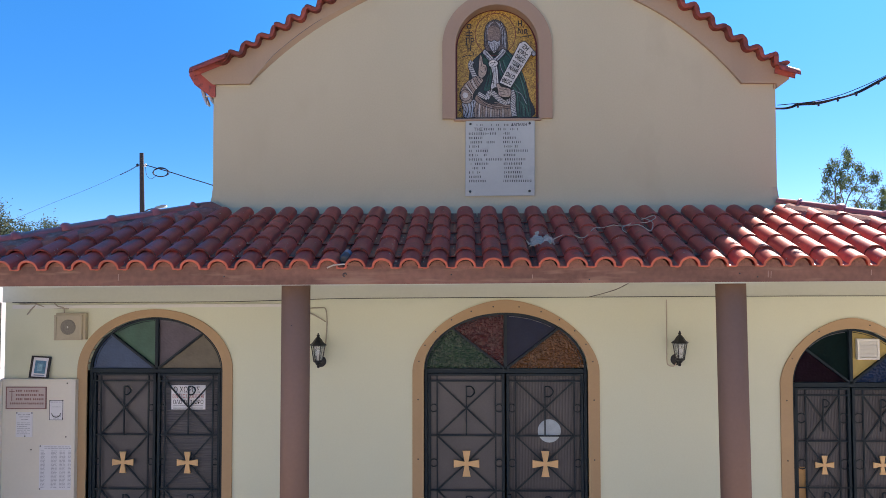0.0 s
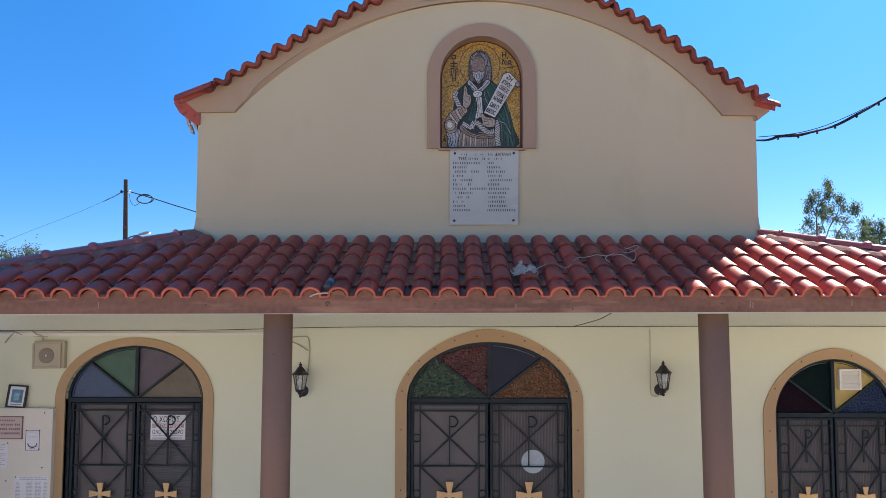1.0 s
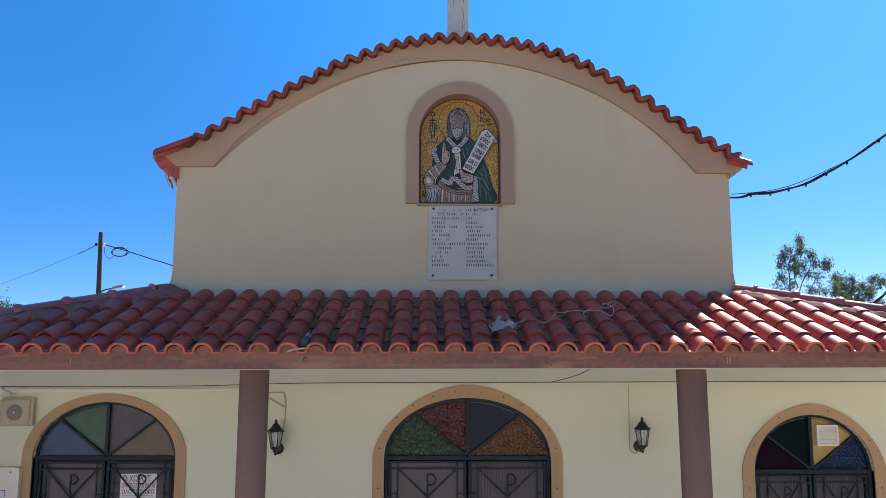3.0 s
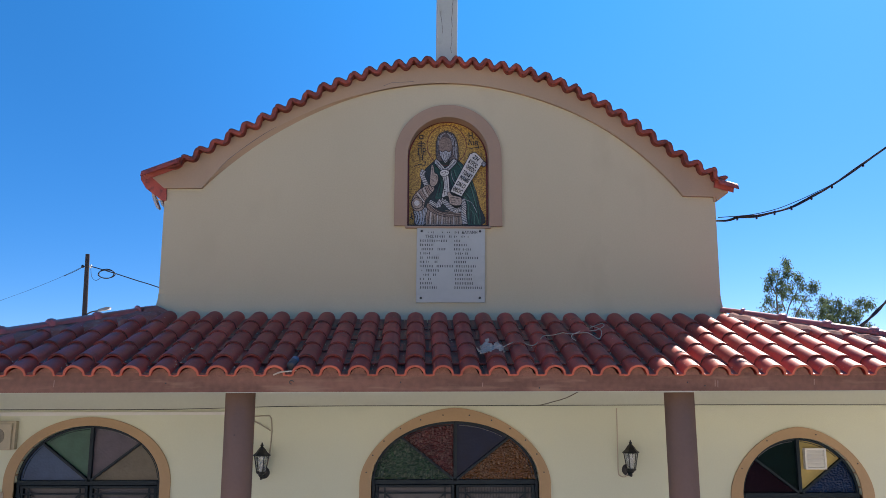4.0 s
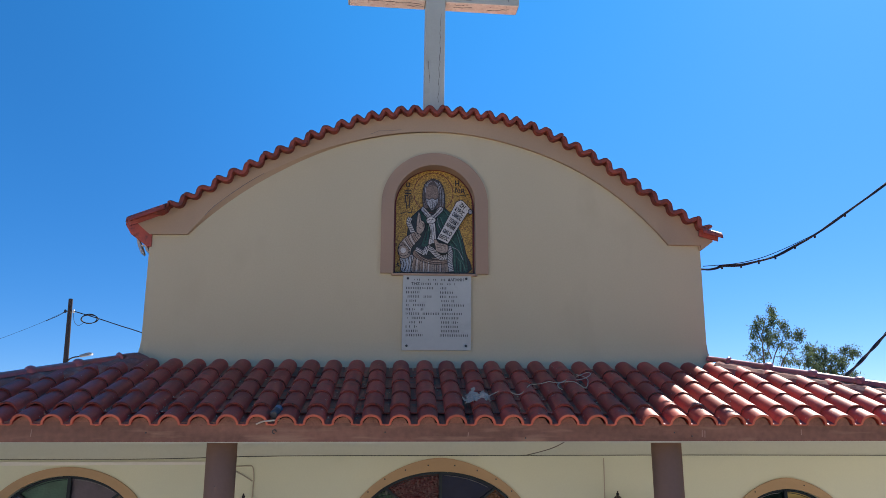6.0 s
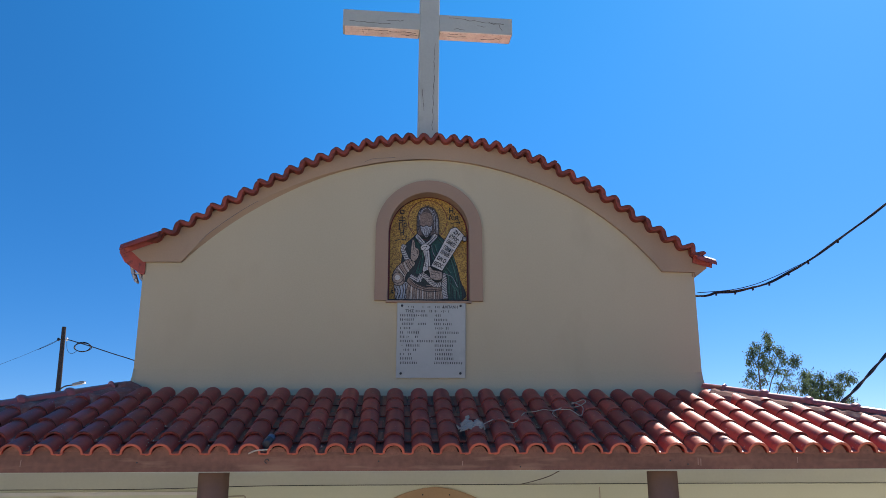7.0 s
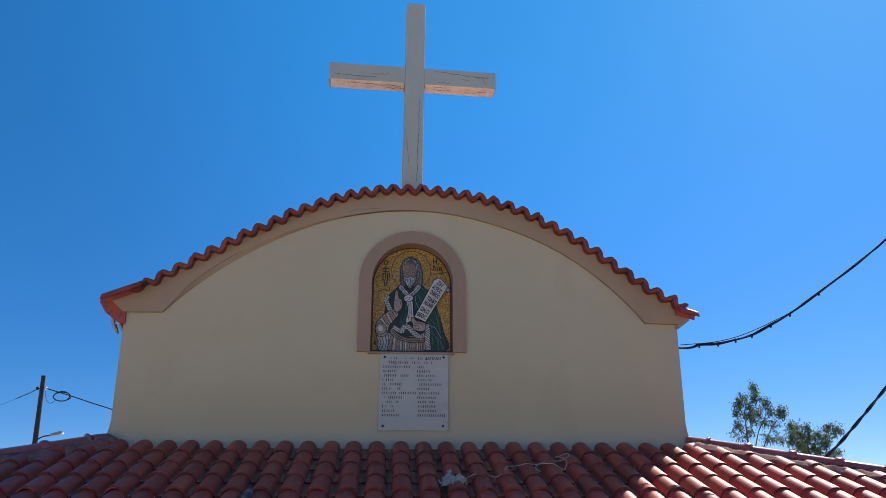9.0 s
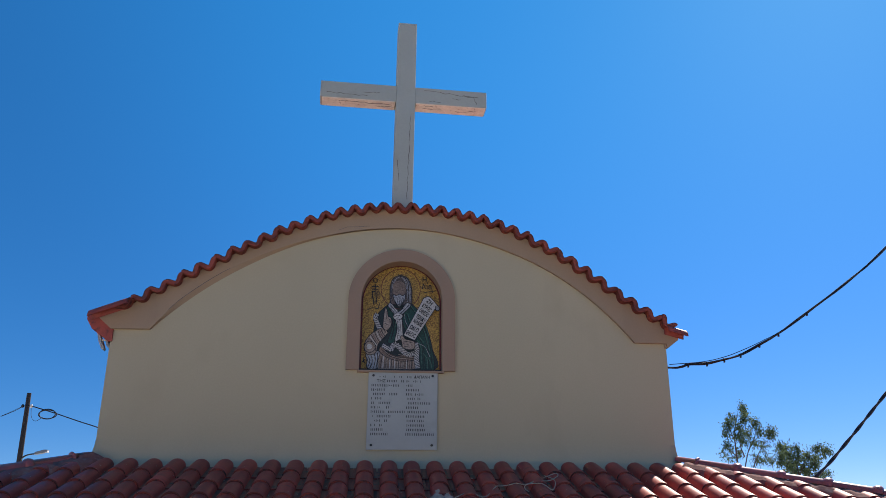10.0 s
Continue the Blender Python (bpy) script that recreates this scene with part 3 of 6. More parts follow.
outline = edge + [(WR - 0.004, zr - 0.004), (WR + 0.004, zr - 0.050), (XC + 2.775, zr + 0.035), (XC + 2.775, zr + 0.11), (XC + 2.73, verge_z(XC + 2.70) - 0.03)] + up[::-1] + [(XC - 2.74, verge_z(XC - 2.70) - 0.02), (XC - 2.775, zl + 0.10), (WL, zl - 0.004)]
cornice = solid("cornice", slab(bmesh.new(), outline, WY - 0.038, WY + 0.3), M_PEACH, "peach plaster cornice following the curved gable", "cornice")
bm = bmesh.new()
rows = [[bm.verts.new((x0, WY - 0.0375, z0)), bm.verts.new((x1, WY - 0.001, z1))] for (x0, z0), (x1, z1) in zip(edge[:32], low[:32])]
for a, b in zip(rows, rows[1:]):
    bm.faces.new((a[0], b[0], b[1], a[1]))
part("sloping_underside", bm, M_PEACH, cornice)
bm = bmesh.new()
for a, b in (((-0.63, 6.00), (-0.55, 6.035)), ((-0.55, 6.035), (-0.45, 6.040)), ((-0.45, 6.040), (-0.33, 6.052))):
    rod(bm, (a[0], WY - 0.0392, a[1] - 0.02), (b[0], WY - 0.0392, b[1] - 0.02), 0.0028, 0.003)
part("crack", bm, M_CRACK, cornice, "thin dark crack")
bm = bmesh.new()
ridge = [p for p in edge if -2.24 < p[0] < -1.62]
for a, b in zip(ridge, ridge[1:]):
    w = 0.003 + 0.006 * max(0, noise.noise(Vector((a[0] * 6, 1, 0))) + 0.25)
    rod(bm, (a[0], WY - 0.0392, a[1] + 0.004), (b[0], WY - 0.0392, b[1] + 0.004), w, 0.003)
part("crack", bm, M_CRACK, cornice, "open crack along the plaster arris")

# ---- nave roof behind the verge and roofs of the aisles ----


def ribbed(bm, curve, y0, y1, pitch, r, along="y"):
    """Rows of clay rolls that follow the curve (x, z), one beside the other along y."""
    for k in range(int((y1 - y0) / pitch)):
        y = y0 + pitch * (k + 0.5)
        rows = []
        for x, z in curve:
            rows.append([bm.verts.new((x, y + c, z + h)) for c, h in ((-pitch / 2, 0), (-r, 0.005), (-r * 0.6, r * 0.75), (0, r), (r * 0.6, r * 0.75), (r, 0.005), (pitch / 2, 0))])
        for a, b in zip(rows, rows[1:]):
            for j in range(6):
                bm.faces.new((a[j], b[j], b[j + 1], a[j + 1]))
    return bm


bm = ribbed(bmesh.new(), [(XC - 2.60 + 5.18 * k / 40, verge_z(XC - 2.60 + 5.18 * k / 40) - 0.10) for k in range(41)], WY + 0.12, 18.3, 0.206, 0.065)
solid("roof_nave", bm, M_TILE, "red clay tiles on the curved nave roof", "roof", smooth=True)
zw, ze = roof_z(TOP_Y), EAVE_Z
for nm, hx0, hx1 in (("roof_west", HIP_L0, HIP_L1), ("roof_east", HIP_R0, HIP_R1)):
    bm = ribbed(bmesh.new(), [(hx0 + (hx1 - hx0) * k / 8, ze + (zw - ze) * k / 8 - 0.02) for k in range(9)], TOP_Y + 0.2, 18.3, 0.206, 0.065)
    v = [bm.verts.new(c) for c in ((hx0, EAVE_Y, ze - 0.02), (hx1, TOP_Y, zw - 0.02), (hx1, TOP_Y + 0.2, zw - 0.02), (hx0, TOP_Y + 0.2, ze - 0.02))]
    bm.faces.new(v)
    solid(nm, bm, M_TILE, "red clay tiles on the aisle roof", "roof", smooth=True)

# side eaves of the nave with red painted soffit
for nm, s in (("soffit_west", -1), ("soffit_east", 1)):
    w = WL if s < 0 else WR
    zz = (zl if s < 0 else zr)
    e = XC + s * (2.885 if s < 0 else 2.855)
    ys = (WY - 0.02, 18.0)
    prof = [(w - s * 0.02, zz - 0.12), (w + s * 0.02, zz - 0.12), (e - s * 0.055, zz - 0.005), (e, zz + 0.085), (e, zz + 0.165), (w - s * 0.02, zz + 0.20)]
    if s > 0:
        prof = [(w - s * 0.02, zz - 0.045), (w + s * 0.002, zz - 0.045), (XC + s * 2.765, zz + 0.035), (XC + s * 2.765, zz + 0.10), (w - s * 0.02, zz + 0.20)]
    solid(nm, slab(bmesh.new(), prof, *ys), M_PEACH if s > 0 else M_VERGE, "painted plaster soffit under the side eave", "soffit")

# ---- porch beam, columns ----
bm = bmesh.new()
slab(bm, [(HIP_L0, 3.014), (5.05, 3.058), (5.05, 3.166), (HIP_L0, 3.166)], 5.895, 6.19)
bmesh.ops.bevel(bm, geom=[e for e in bm.edges if abs(e.verts[0].co.x - e.verts[1].co.x) > 5], offset=0.008, segments=2, affect="EDGES")
beam = solid("porch_beam", bm, M_BEAM, "worn reddish-brown painted concrete beam along the porch eave", "beam")
bm = bmesh.new()
for k in range(90):
    a, b = HIP_L0 + 9.6 * k / 90, HIP_L0 + 9.6 * (k + 1) / 90
    w = 0.0055 + 0.006 * max(0, noise.noise(Vector((a * 2.7, 3, 0))))
    za, zb = (3.014 + 0.044 * (q - HIP_L0) / 9.65 for q in (a, b))
    slab(bm, [(a, za - w), (b, zb - w), (b, zb - 0.001), (a, za - 0.001)], 5.899, 6.185)
part("drip_edge", bm, M_BAND, beam, "uneven pale plaster edge under the beam")
bm = tube(bmesh.new(), [(-1.190 + 0.014 * math.cos(a * math.pi / 5), 5.87, 3.10 + 0.014 * math.sin(a * math.pi / 5)) for a in range(9)], 0.0035, 5)
tube(bm, [(-1.190, 5.90, 3.115), (-1.190, 5.87, 3.112)], 0.004, 5)
part("screw_eye", bm, M_BOLT, beam, "rusty screw eye")
for x, z0, z1 in ((1.925, 3.075, 3.125), (1.945, 3.07, 3.12), (2.67, 3.09, 3.13), (-2.9, 3.06, 3.11), (0.2, 3.07, 3.10)):
    part("scratch", rod(bmesh.new(), (x, 5.8945, z0), (x + 0.003, 5.8945, z1), 0.005, 0.003), M_SCRATCH, beam, "pale scratch in the paint")
for x, z in ((1.72, 3.105), (1.85, 3.08), (-2.1, 3.09), (0.62, 3.062), (-0.4, 3.1)):
    bm = lathe(bmesh.new(), [(0.006, 0), (0.004, 0.004)], (0, 0, 0), 8)
    bmesh.ops.transform(bm, verts=bm.verts, matrix=Matrix.Translation((x, 5.895, z)) @ Matrix.Rotation(radians(90), 4, "X"))
    part("nail", bm, M_BOLT, beam)


def column(x0, x1, lean=0.0):
    t = thing("column", "mauve-brown painted round concrete porch column", "column", "porch columns", at=((x0 + x1) / 2, 6.08, 0.03))
    c, r = (x0 + x1) / 2, (x1 - x0) / 2
    bm = tube(bmesh.new(), [(c + lean, 6.08, 0.03), (c, 6.08, 3.03)], r, 40)
    part("shaft", bm, M_COL, t, smooth=True)
    bm = lathe(bmesh.new(), [(r + 0.025, 0), (r + 0.025, 0.11), (r + 0.012, 0.13)], (c + lean, 6.08, 0.03), 40)
    part("plinth", bm, M_COL, t)
    bm = lathe(bmesh.new(), [(0.006, 0), (0.004, 0.004)], (0, 0, 0), 8)
    bmesh.ops.transform(bm, verts=bm.verts, matrix=Matrix.Translation((x0 + (x1 - x0) * 0.45, 5.975, 2.72)) @ Matrix.Rotation(radians(90), 4, "X"))
    part("nail", bm, M_BOLT, t)


column(-1.706, -1.487, -0.008)
column(1.600, 1.822, 0.03)

# ---- doors ----
M_PUTTY = mat("old_grey_putty", (0.17, 0.18, 0.18), 0.7, vary=0.5, big=30, fine=90, bump=0.4)
G_GREEN = glass_mat("hammered_green_glass", (0.012, 0.042, 0.020), 0.07, 1.0, gloss=0.38)
G_RED = glass_mat("hammered_red_glass", (0.060, 0.009, 0.009), 0.07, 1.0, gloss=0.38)
G_BLUE = glass_mat("smooth_violet_glass", (0.007, 0.015, 0.044), 0.12, 0.08, gloss=0.12)
G_AMBER = glass_mat("hammered_amber_glass", (0.10, 0.036, 0.006), 0.07, 1.0, gloss=0.38)
G_MBLUE = glass_mat("matt_blue_glass", (0.035, 0.075, 0.15), 0.4, 0.12)
G_MGREEN = glass_mat("matt_green_glass", (0.035, 0.11, 0.075), 0.4, 0.12)
G_MAUVE = glass_mat("matt_mauve_glass", (0.085, 0.07, 0.09), 0.4, 0.12)
G_OCHRE = glass_mat("matt_ochre_glass", (0.13, 0.11, 0.075), 0.4, 0.12)
G_MAROON = glass_mat("dark_maroon_glass", (0.013, 0.005, 0.009), 0.12, 0.1, gloss=0.16)
G_DGREEN = glass_mat("dark_green_glass", (0.004, 0.013, 0.012), 0.12, 0.1, gloss=0.16)
G_YELLOW = glass_mat("pale_yellow_board", (0.48, 0.36, 0.12), 0.5, 0.05)
G_AMBERSTRIP = glass_mat("amber_strip_glass", (0.42, 0.24, 0.09), 0.4, 0.1)
G_DBLUE = glass_mat("hammered_blue_glass", (0.006, 0.022, 0.065), 0.14, 0.9, gloss=0.2)


def door(i, d, panes, mull=0.016):
    """An arched double door: iron grille leaves over smoked panels, a fanlight of four coloured panes."""
    x, w, s, r = d["x"], d["w"] - 0.004, d["s"], d["r"] - 0.004
    y = WY + 0.05
    t = thing("door_%d" % i, "closed double church door with blue-black iron grille and coloured fanlight", "door", kind="structure", at=(x, y, 0.03))
    # frame: jambs, transom, rim
    for sx in (-1, 1):
        bm = box(bmesh.new(), *sorted((x + sx * w, x + sx * (w - 0.03))), y - 0.02, y + 0.05, 0.03, s + 0.01, 0.003)
        part("jamb", bm, M_IRON, t)
    bm = box(bmesh.new(), x - w + 0.03, x + w - 0.03, y - 0.024, y + 0.05, s - 0.028, s + 0.014, 0.003)
    part("transom", bm, M_IRON, t)
    bm = bmesh.new()
    o, n_ = arch(x, w, s, r, 32), arch(x, w - 0.022, s, r - 0.022, 32)
    va = [[bm.verts.new((a, yy, b)) for a, b in ring] for ring, yy in ((o, y - 0.015), (n_, y - 0.015), (n_, y + 0.04), (o, y + 0.04))]
    for k in range(32):
        for a in range(4):
            bm.faces.new((va[a][k], va[a][k + 1], va[(a + 1) % 4][k + 1], va[(a + 1) % 4][k]))
    part("arch_rim", bm, M_IRON, t)
    angles = [0, 38, 90, 142, 180]
    for a in angles[1:-1]:
        c, sn = math.cos(radians(a)), math.sin(radians(a))
        k = 1 / math.sqrt((c / (w - 0.01)) ** 2 + (sn / (r - 0.01)) ** 2)
        bm = rod(bmesh.new(), (x, y, s + 0.005), (x + c * k, y, s + sn * k), 0.03 if a == 90 else 0.02, 0.05)
        part("glazing_bar", bm, M_IRON, t)
    for k, (a0, a1) in enumerate(zip(angles[::-1], angles[::-1][1:])):
        pp = [(x, s + 0.01)]
        for j in range(13):
            a = radians(a0 + (a1 - a0) * j / 12)
            c, sn = math.cos(a), math.sin(a)
            q = 1 / math.sqrt((c / (w - 0.012)) ** 2 + (sn / (r - 0.012)) ** 2)
            pp.append((x + c * q, s + 0.001 + sn * q))
        part("pane", slab(bmesh.new(), pp, y + 0.012, y + 0.018), panes[k], t)
        # putty line along the outer edge
        bm = tube(bmesh.new(), [(a_, y + 0.011, b_) for a_, b_ in [(x + (px - x) * 0.955, s + (pz - s) * 0.955) for px, pz in pp[2:-1]]], 0.003, 4)
        part("bead", bm, M_PUTTY if (i, k) in ((1, 2), (3, 1), (2, 2)) else M_IRON, t)
    # leaves
    top, bot = s - 0.034, 0.045
    for sx in (-1, 1):
        x0, x1 = (x - w + 0.034, x - mull / 2) if sx < 0 else (x + mull / 2, x + w - 0.034)
        W, H = x1 - x0, top - bot
        bm = bmesh.new()
        for a, b in ((x0, x0 + 0.026), (x1 - 0.026, x1)):
            box(bm, a, b, y - 0.012, y + 0.03, bot, top, 0.003)
        for a, b in ((bot, bot + 0.03), (top - 0.022, top)):
            box(bm, x0 + 0.026, x1 - 0.026, y - 0.012, y + 0.03, a, b, 0.003)
        leaf = part("leaf", bm, M_IRON, t)
        bm = box(bmesh.new(), x0 + 0.02, x1 - 0.02, y + 0.032, y + 0.04, bot + 0.01, top - 0.01)
        part("panel", bm, (M_PANEL if sx < 0 else M_PANEL_H if i == 2 else M_PANEL_V) if i < 3 else M_PANEL_V, leaf, "smoked brown-grey panel behind the grille")
        side = 0.118 if i < 3 else 0.198
        a, b = x0 + W * side, x1 - W * side
        step = 0.246 if i < 3 else 0.218
        rows = [top - 0.071 - (H - 0.071) * step * k for k in range(4)] + [bot + 0.02]
        bars = [((a, top), (a, bot)), ((b, top), (b, bot))] + [((x0, z), (x1, z)) for z in rows[:4]]
        for z1, z0 in zip(rows, rows[1:]):
            bars += [((a, z1), (b, z0)), ((b, z1), (a, z0))]
        for k, (p, q) in enumerate(bars):
            part("bar", rod(bmesh.new(), (p[0], y - 0.002 - 0.004 * (k % 3), p[1]), (q[0], y - 0.002 - 0.004 * (k % 3), q[1]), 0.013, 0.012), M_IRON, leaf)
        if i == 3 and sx < 0:
            bm = box(bmesh.new(), x0 + 0.026, a, y + 0.028, y + 0.0315, bot + 0.04, (rows[1] + rows[2]) / 2 - 0.03)
            part("side_pane", bm, G_AMBERSTRIP, leaf, "amber strip of glass")
        for k, (z1, z0) in enumerate(zip(rows, rows[1:])):
            zc = (z1 + z0) / 2
            for cx in ((x0 + 0.022 + a) / 2, (x1 - 0.022 + b) / 2):
                rr = (a - x0 - 0.014) / 2
                bm = tube(bmesh.new(), [(cx + rr * math.cos(j * math.pi / 8), y - 0.003, zc + rr * math.sin(j * math.pi / 8)) for j in range(16)], 0.0055, 5, closed=True)
                part("ring", bm, M_IRON, leaf)
            cx = (a + b) / 2
            if k % 2 == 0:
                hh = z1 - z0
                bm = rod(bmesh.new(), (cx, y - 0.016, z1 - hh * 0.1), (cx, y - 0.016, z0 + (0 if d["w"] > 0.6 else hh * 0.22)), 0.013, 0.012)
                part("monogram_stem", bm, M_IRON, leaf)
                e = W * 0.064
                zz = z1 - hh * 0.1
                bm = tube(bmesh.new(), glide([(cx, y - 0.016, zz), (cx + e, y - 0.016, zz - 0.002), (cx + e * 1.7, y - 0.016, zz - e), (cx + e, y - 0.016, zz - e * 2), (cx, y - 0.016, zz - e * 2)], 5), 0.0065, 5)
                part("monogram_bow", bm, M_IRON, leaf)
            else:
                h, n1, n2 = W * 0.166, W * 0.024, W * 0.052
                pp = []
                for q in range(4):
                    c, sn = math.cos(q * math.pi / 2), math.sin(q * math.pi / 2)
                    for px, pz in ((n1, -n1), (h, -n2), (h, n2), (n1, n1)):
                        if not (px == n1 and pz == n1):
                            pp.append((cx + px * c - pz * sn, zc + px * sn + pz * c))
                part("cross", slab(bmesh.new(), pp, y - 0.034, y - 0.02), M_CROSSES, leaf, "pale gilt flared cross")
        if sx > 0 and i == 1:
            bm = box(bmesh.new(), x0 + 0.002, x0 + 0.042, y - 0.030, y + 0.02, rows[2] - 0.10, rows[2] - 0.03, 0.006)
            part("lock", bm, M_IRON, leaf)
        for z in (top - 0.12, bot + 0.2):
            hx = x0 if sx < 0 else x1
            bm = lathe(bmesh.new(), [(0.011, 0), (0.011, 0.12)], (hx, y - 0.02, z - 0.06), 8)
            part("hinge", bm, M_IRON, leaf)
    return t


door(1, DOORS[0], (G_GREEN, G_RED, G_BLUE, G_AMBER))
door(2, DOORS[1], (G_MBLUE, G_MGREEN, G_MAUVE, G_OCHRE))
door(3, DOORS[2], (G_MAROON, G_DGREEN, G_YELLOW, G_DBLUE))
# dark sheet added behind the doors in place of the unlit interior
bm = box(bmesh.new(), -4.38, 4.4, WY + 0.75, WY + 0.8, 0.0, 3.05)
solid("interior_dark_sheet", bm, M_DECK, "dark sheet added for the unlit interior behind the doors", "wall")

# pale disc behind the grille of the middle door
bm = lathe(bmesh.new(), [(0.108, 0), (0.108, 0.003)], (0, 0, 0), 40)
bmesh.ops.transform(bm, verts=bm.verts, matrix=Matrix.Translation((0.486, WY + 0.080, 1.648)) @ Matrix.Rotation(radians(90), 4, "X"))
disc = solid("paper_disc", bm, mat("pale_disc_paper", (0.40, 0.47, 0.50), 0.6, vary=0.15, big=20, fine=120, bump=0.1), "round pale paper disc stuck on the door panel", "sticker", kind="")
# surveillance notice on the left-hand door
note = thing("notice", "white paper notice with black Greek lettering behind the door grille", "notice", at=(-2.94, WY + 0.08, 1.84))
part("sheet", box(bmesh.new(), -3.103, -2.775, WY + 0.0795, WY + 0.081, 1.838, 2.068), M_PAPER, note)
text("lettering", "Ο ΧΩΡΟΣ", 0.075, (-2.955, WY + 0.078, 2.022), M_BLACKPRINT, note, width=0.25)
text("lettering", "ΒΙΝΤΕΟΣΚΟΠΕΙΤΑΙ", 0.055, (-2.94, WY + 0.078, 1.962), M_REDPRINT, note, width=0.30)
text("lettering", "ΟΛΟ ΤΟ 24ΩΡΟ", 0.055, (-2.94, WY + 0.078, 1.906), M_BLACKPRINT, note, width=0.29)
for z in (1.875, 1.86, 1.847):
    part("print_line", box(bmesh.new(), -3.085, -2.80, WY + 0.078, WY + 0.0792, z - 0.003, z + 0.003), M_PRINT, note)
# louvred vent in the right-hand fanlight
vent = thing("wall_vent", "white plastic louvred vent set in the fanlight", "vent", at=(3.43, WY + 0.03, 2.32))
part("backing", box(bmesh.new(), 3.325, 3.527, WY + 0.03, WY + 0.06, 2.322, 2.515, 0.004), M_PVC, vent)
for x0, x1, z0, z1 in ((3.325, 3.345, 2.322, 2.515), (3.507, 3.527, 2.322, 2.515), (3.345, 3.507, 2.497, 2.515), (3.345, 3.507, 2.322, 2.340)):
    part("frame_bar", box(bmesh.new(), x0, x1, WY + 0.010, WY + 0.03, z0, z1, 0.003), M_PVC, vent)
for k in range(4):
    z = 2.345 + k * 0.039
    bm = bmesh.new()
    g = bmesh.ops.create_cube(bm, size=1)["verts"]
    bmesh.ops.transform(bm, verts=g, matrix=Matrix.LocRotScale((3.426, WY + 0.021, z + 0.017), Euler((radians(-28), 0, 0)), (0.160, 0.006, 0.040)))
    part("slat", bm, M_PVC, vent)


# ---- niche frame, mosaic, plaque ----
def ring_shape(bm, outer, inner, y0, y1):
    va = [[bm.verts.new((x, y, z)) for x, z in ring] for ring, y in ((outer, y0), (inner, y0), (inner, y1), (outer, y1))]
    for k in range(len(outer) - 1):
        for a in range(4):
            bm.faces.new((va[a][k], va[a][k + 1], va[(a + 1) % 4][k + 1], va[(a + 1) % 4][k]))
    for k in (0, len(outer) - 1):
        bm.faces.new([va[a][k] for a in range(4)])
    return bm


o = [(NX + 0.518, NB - 0.006)] + arch(NX, 0.518, NS, 0.518, 40) + [(NX - 0.518, NB - 0.006)]
n_ = [(NX + NR - 0.004, NB - 0.006)] + arch(NX, NR - 0.004, NS, NR - 0.004, 40) + [(NX - NR + 0.004, NB - 0.006)]
solid("niche_trim", ring_shape(bmesh.new(), o, n_, WY - 0.035, WY + 0.20), M_NICHE, "peach plaster frame round the arched niche", "niche frame")
bm = box(bmesh.new(), NX - NR - 0.012, NX + NR + 0.012, WY - 0.042, WY + 0.20, NB - 0.028, NB - 0.008, 0.004)
solid("niche_sill", bm, M_NICHE, "thin plaster sill of the niche", "sill")

IY = WY + 0.13
IU, IV = 0.00177, 0.00192        # metres per unit of the drawing of the mosaic
MB = NB + 0.011      # foot of the panel
mosaic = thing("mosaic_panel", "arched gold-ground mosaic of a plain robed figure holding a scroll", "mosaic", at=(NX, IY, NB))


def ic(u, v):
    """A place on the panel in units of the drawing of the mosaic."""
    return (NX + (u - 250.5) * IU, MB + (598 - v) * IV)


def closed(pts, n=5):
    """A smooth closed outline through the points."""
    m = len(pts)
    out = []
    for i in range(m):
        a, b, c, d = (Vector(pts[(i + k) % m]) for k in (-1, 0, 1, 2))
        for k in range(n):
            t = k / n
            out.append(tuple(0.5 * (2 * b + (c - a) * t + (2 * a - 5 * b + 4 * c - d) * t * t + (3 * b - a - 3 * c + d) * t ** 3)))
    return out


LAYER = [0]


def shape(name, pts, material, label="", smooth_edge=True, line=True):
    LAYER[0] += 1
    y = IY - 0.001 - 0.0012 * LAYER[0]
    pp = [ic(*p) for p in (closed(pts) if smooth_edge else pts)]
    piece = part(name, slab(bmesh.new(), pp, y, y + 0.001), material, mosaic, label)
    if line:
        bm = bmesh.new()
        for a, b in zip(pp, pp[1:] + pp[:1]):
            if (Vector(a) - Vector(b)).length > 1e-5:
                rod(bm, (a[0], y - 0.0004, a[1]), (b[0], y - 0.0004, b[1]), 0.0062, 0.001)
        part("outline", bm, M_I_LINE, piece)
    return piece


def stroke(pts, w=3.2, material=None, straight=False):
    LAYER[0] += 0.12
    y = IY - 0.0026 - 0.0012 * LAYER[0]
    pp = [Vector((*p, 0)) for p in pts] if straight else glide([(*p, 0) for p in pts], 5)
    bm = bmesh.new()
    for a, b in zip(pp, pp[1:]):
        p, q = ic(a.x, a.y), ic(b.x, b.y)
        rod(bm, (p[0], y, p[1]), (q[0], y, q[1]), w * IU, 0.0008)
    part("line", bm, material or M_I_LINE, mosaic)


pw = NR + 0.003
part("ground", slab(bmesh.new(), [(NX - pw, MB), (NX + pw, MB)] + arch(NX, pw, (NS + 0.011), pw, 36), IY, IY + 0.02), M_GOLD, mosaic, "gold tesserae ground")
o = [(NX + pw, MB)] + arch(NX, pw, (NS + 0.011), pw, 40) + [(NX - pw, MB)]
n_ = [(NX + pw - 0.023, MB + 0.017)] + arch(NX, pw - 0.023, (NS + 0.011), pw - 0.023, 40) + [(NX - pw + 0.023, MB + 0.017)]
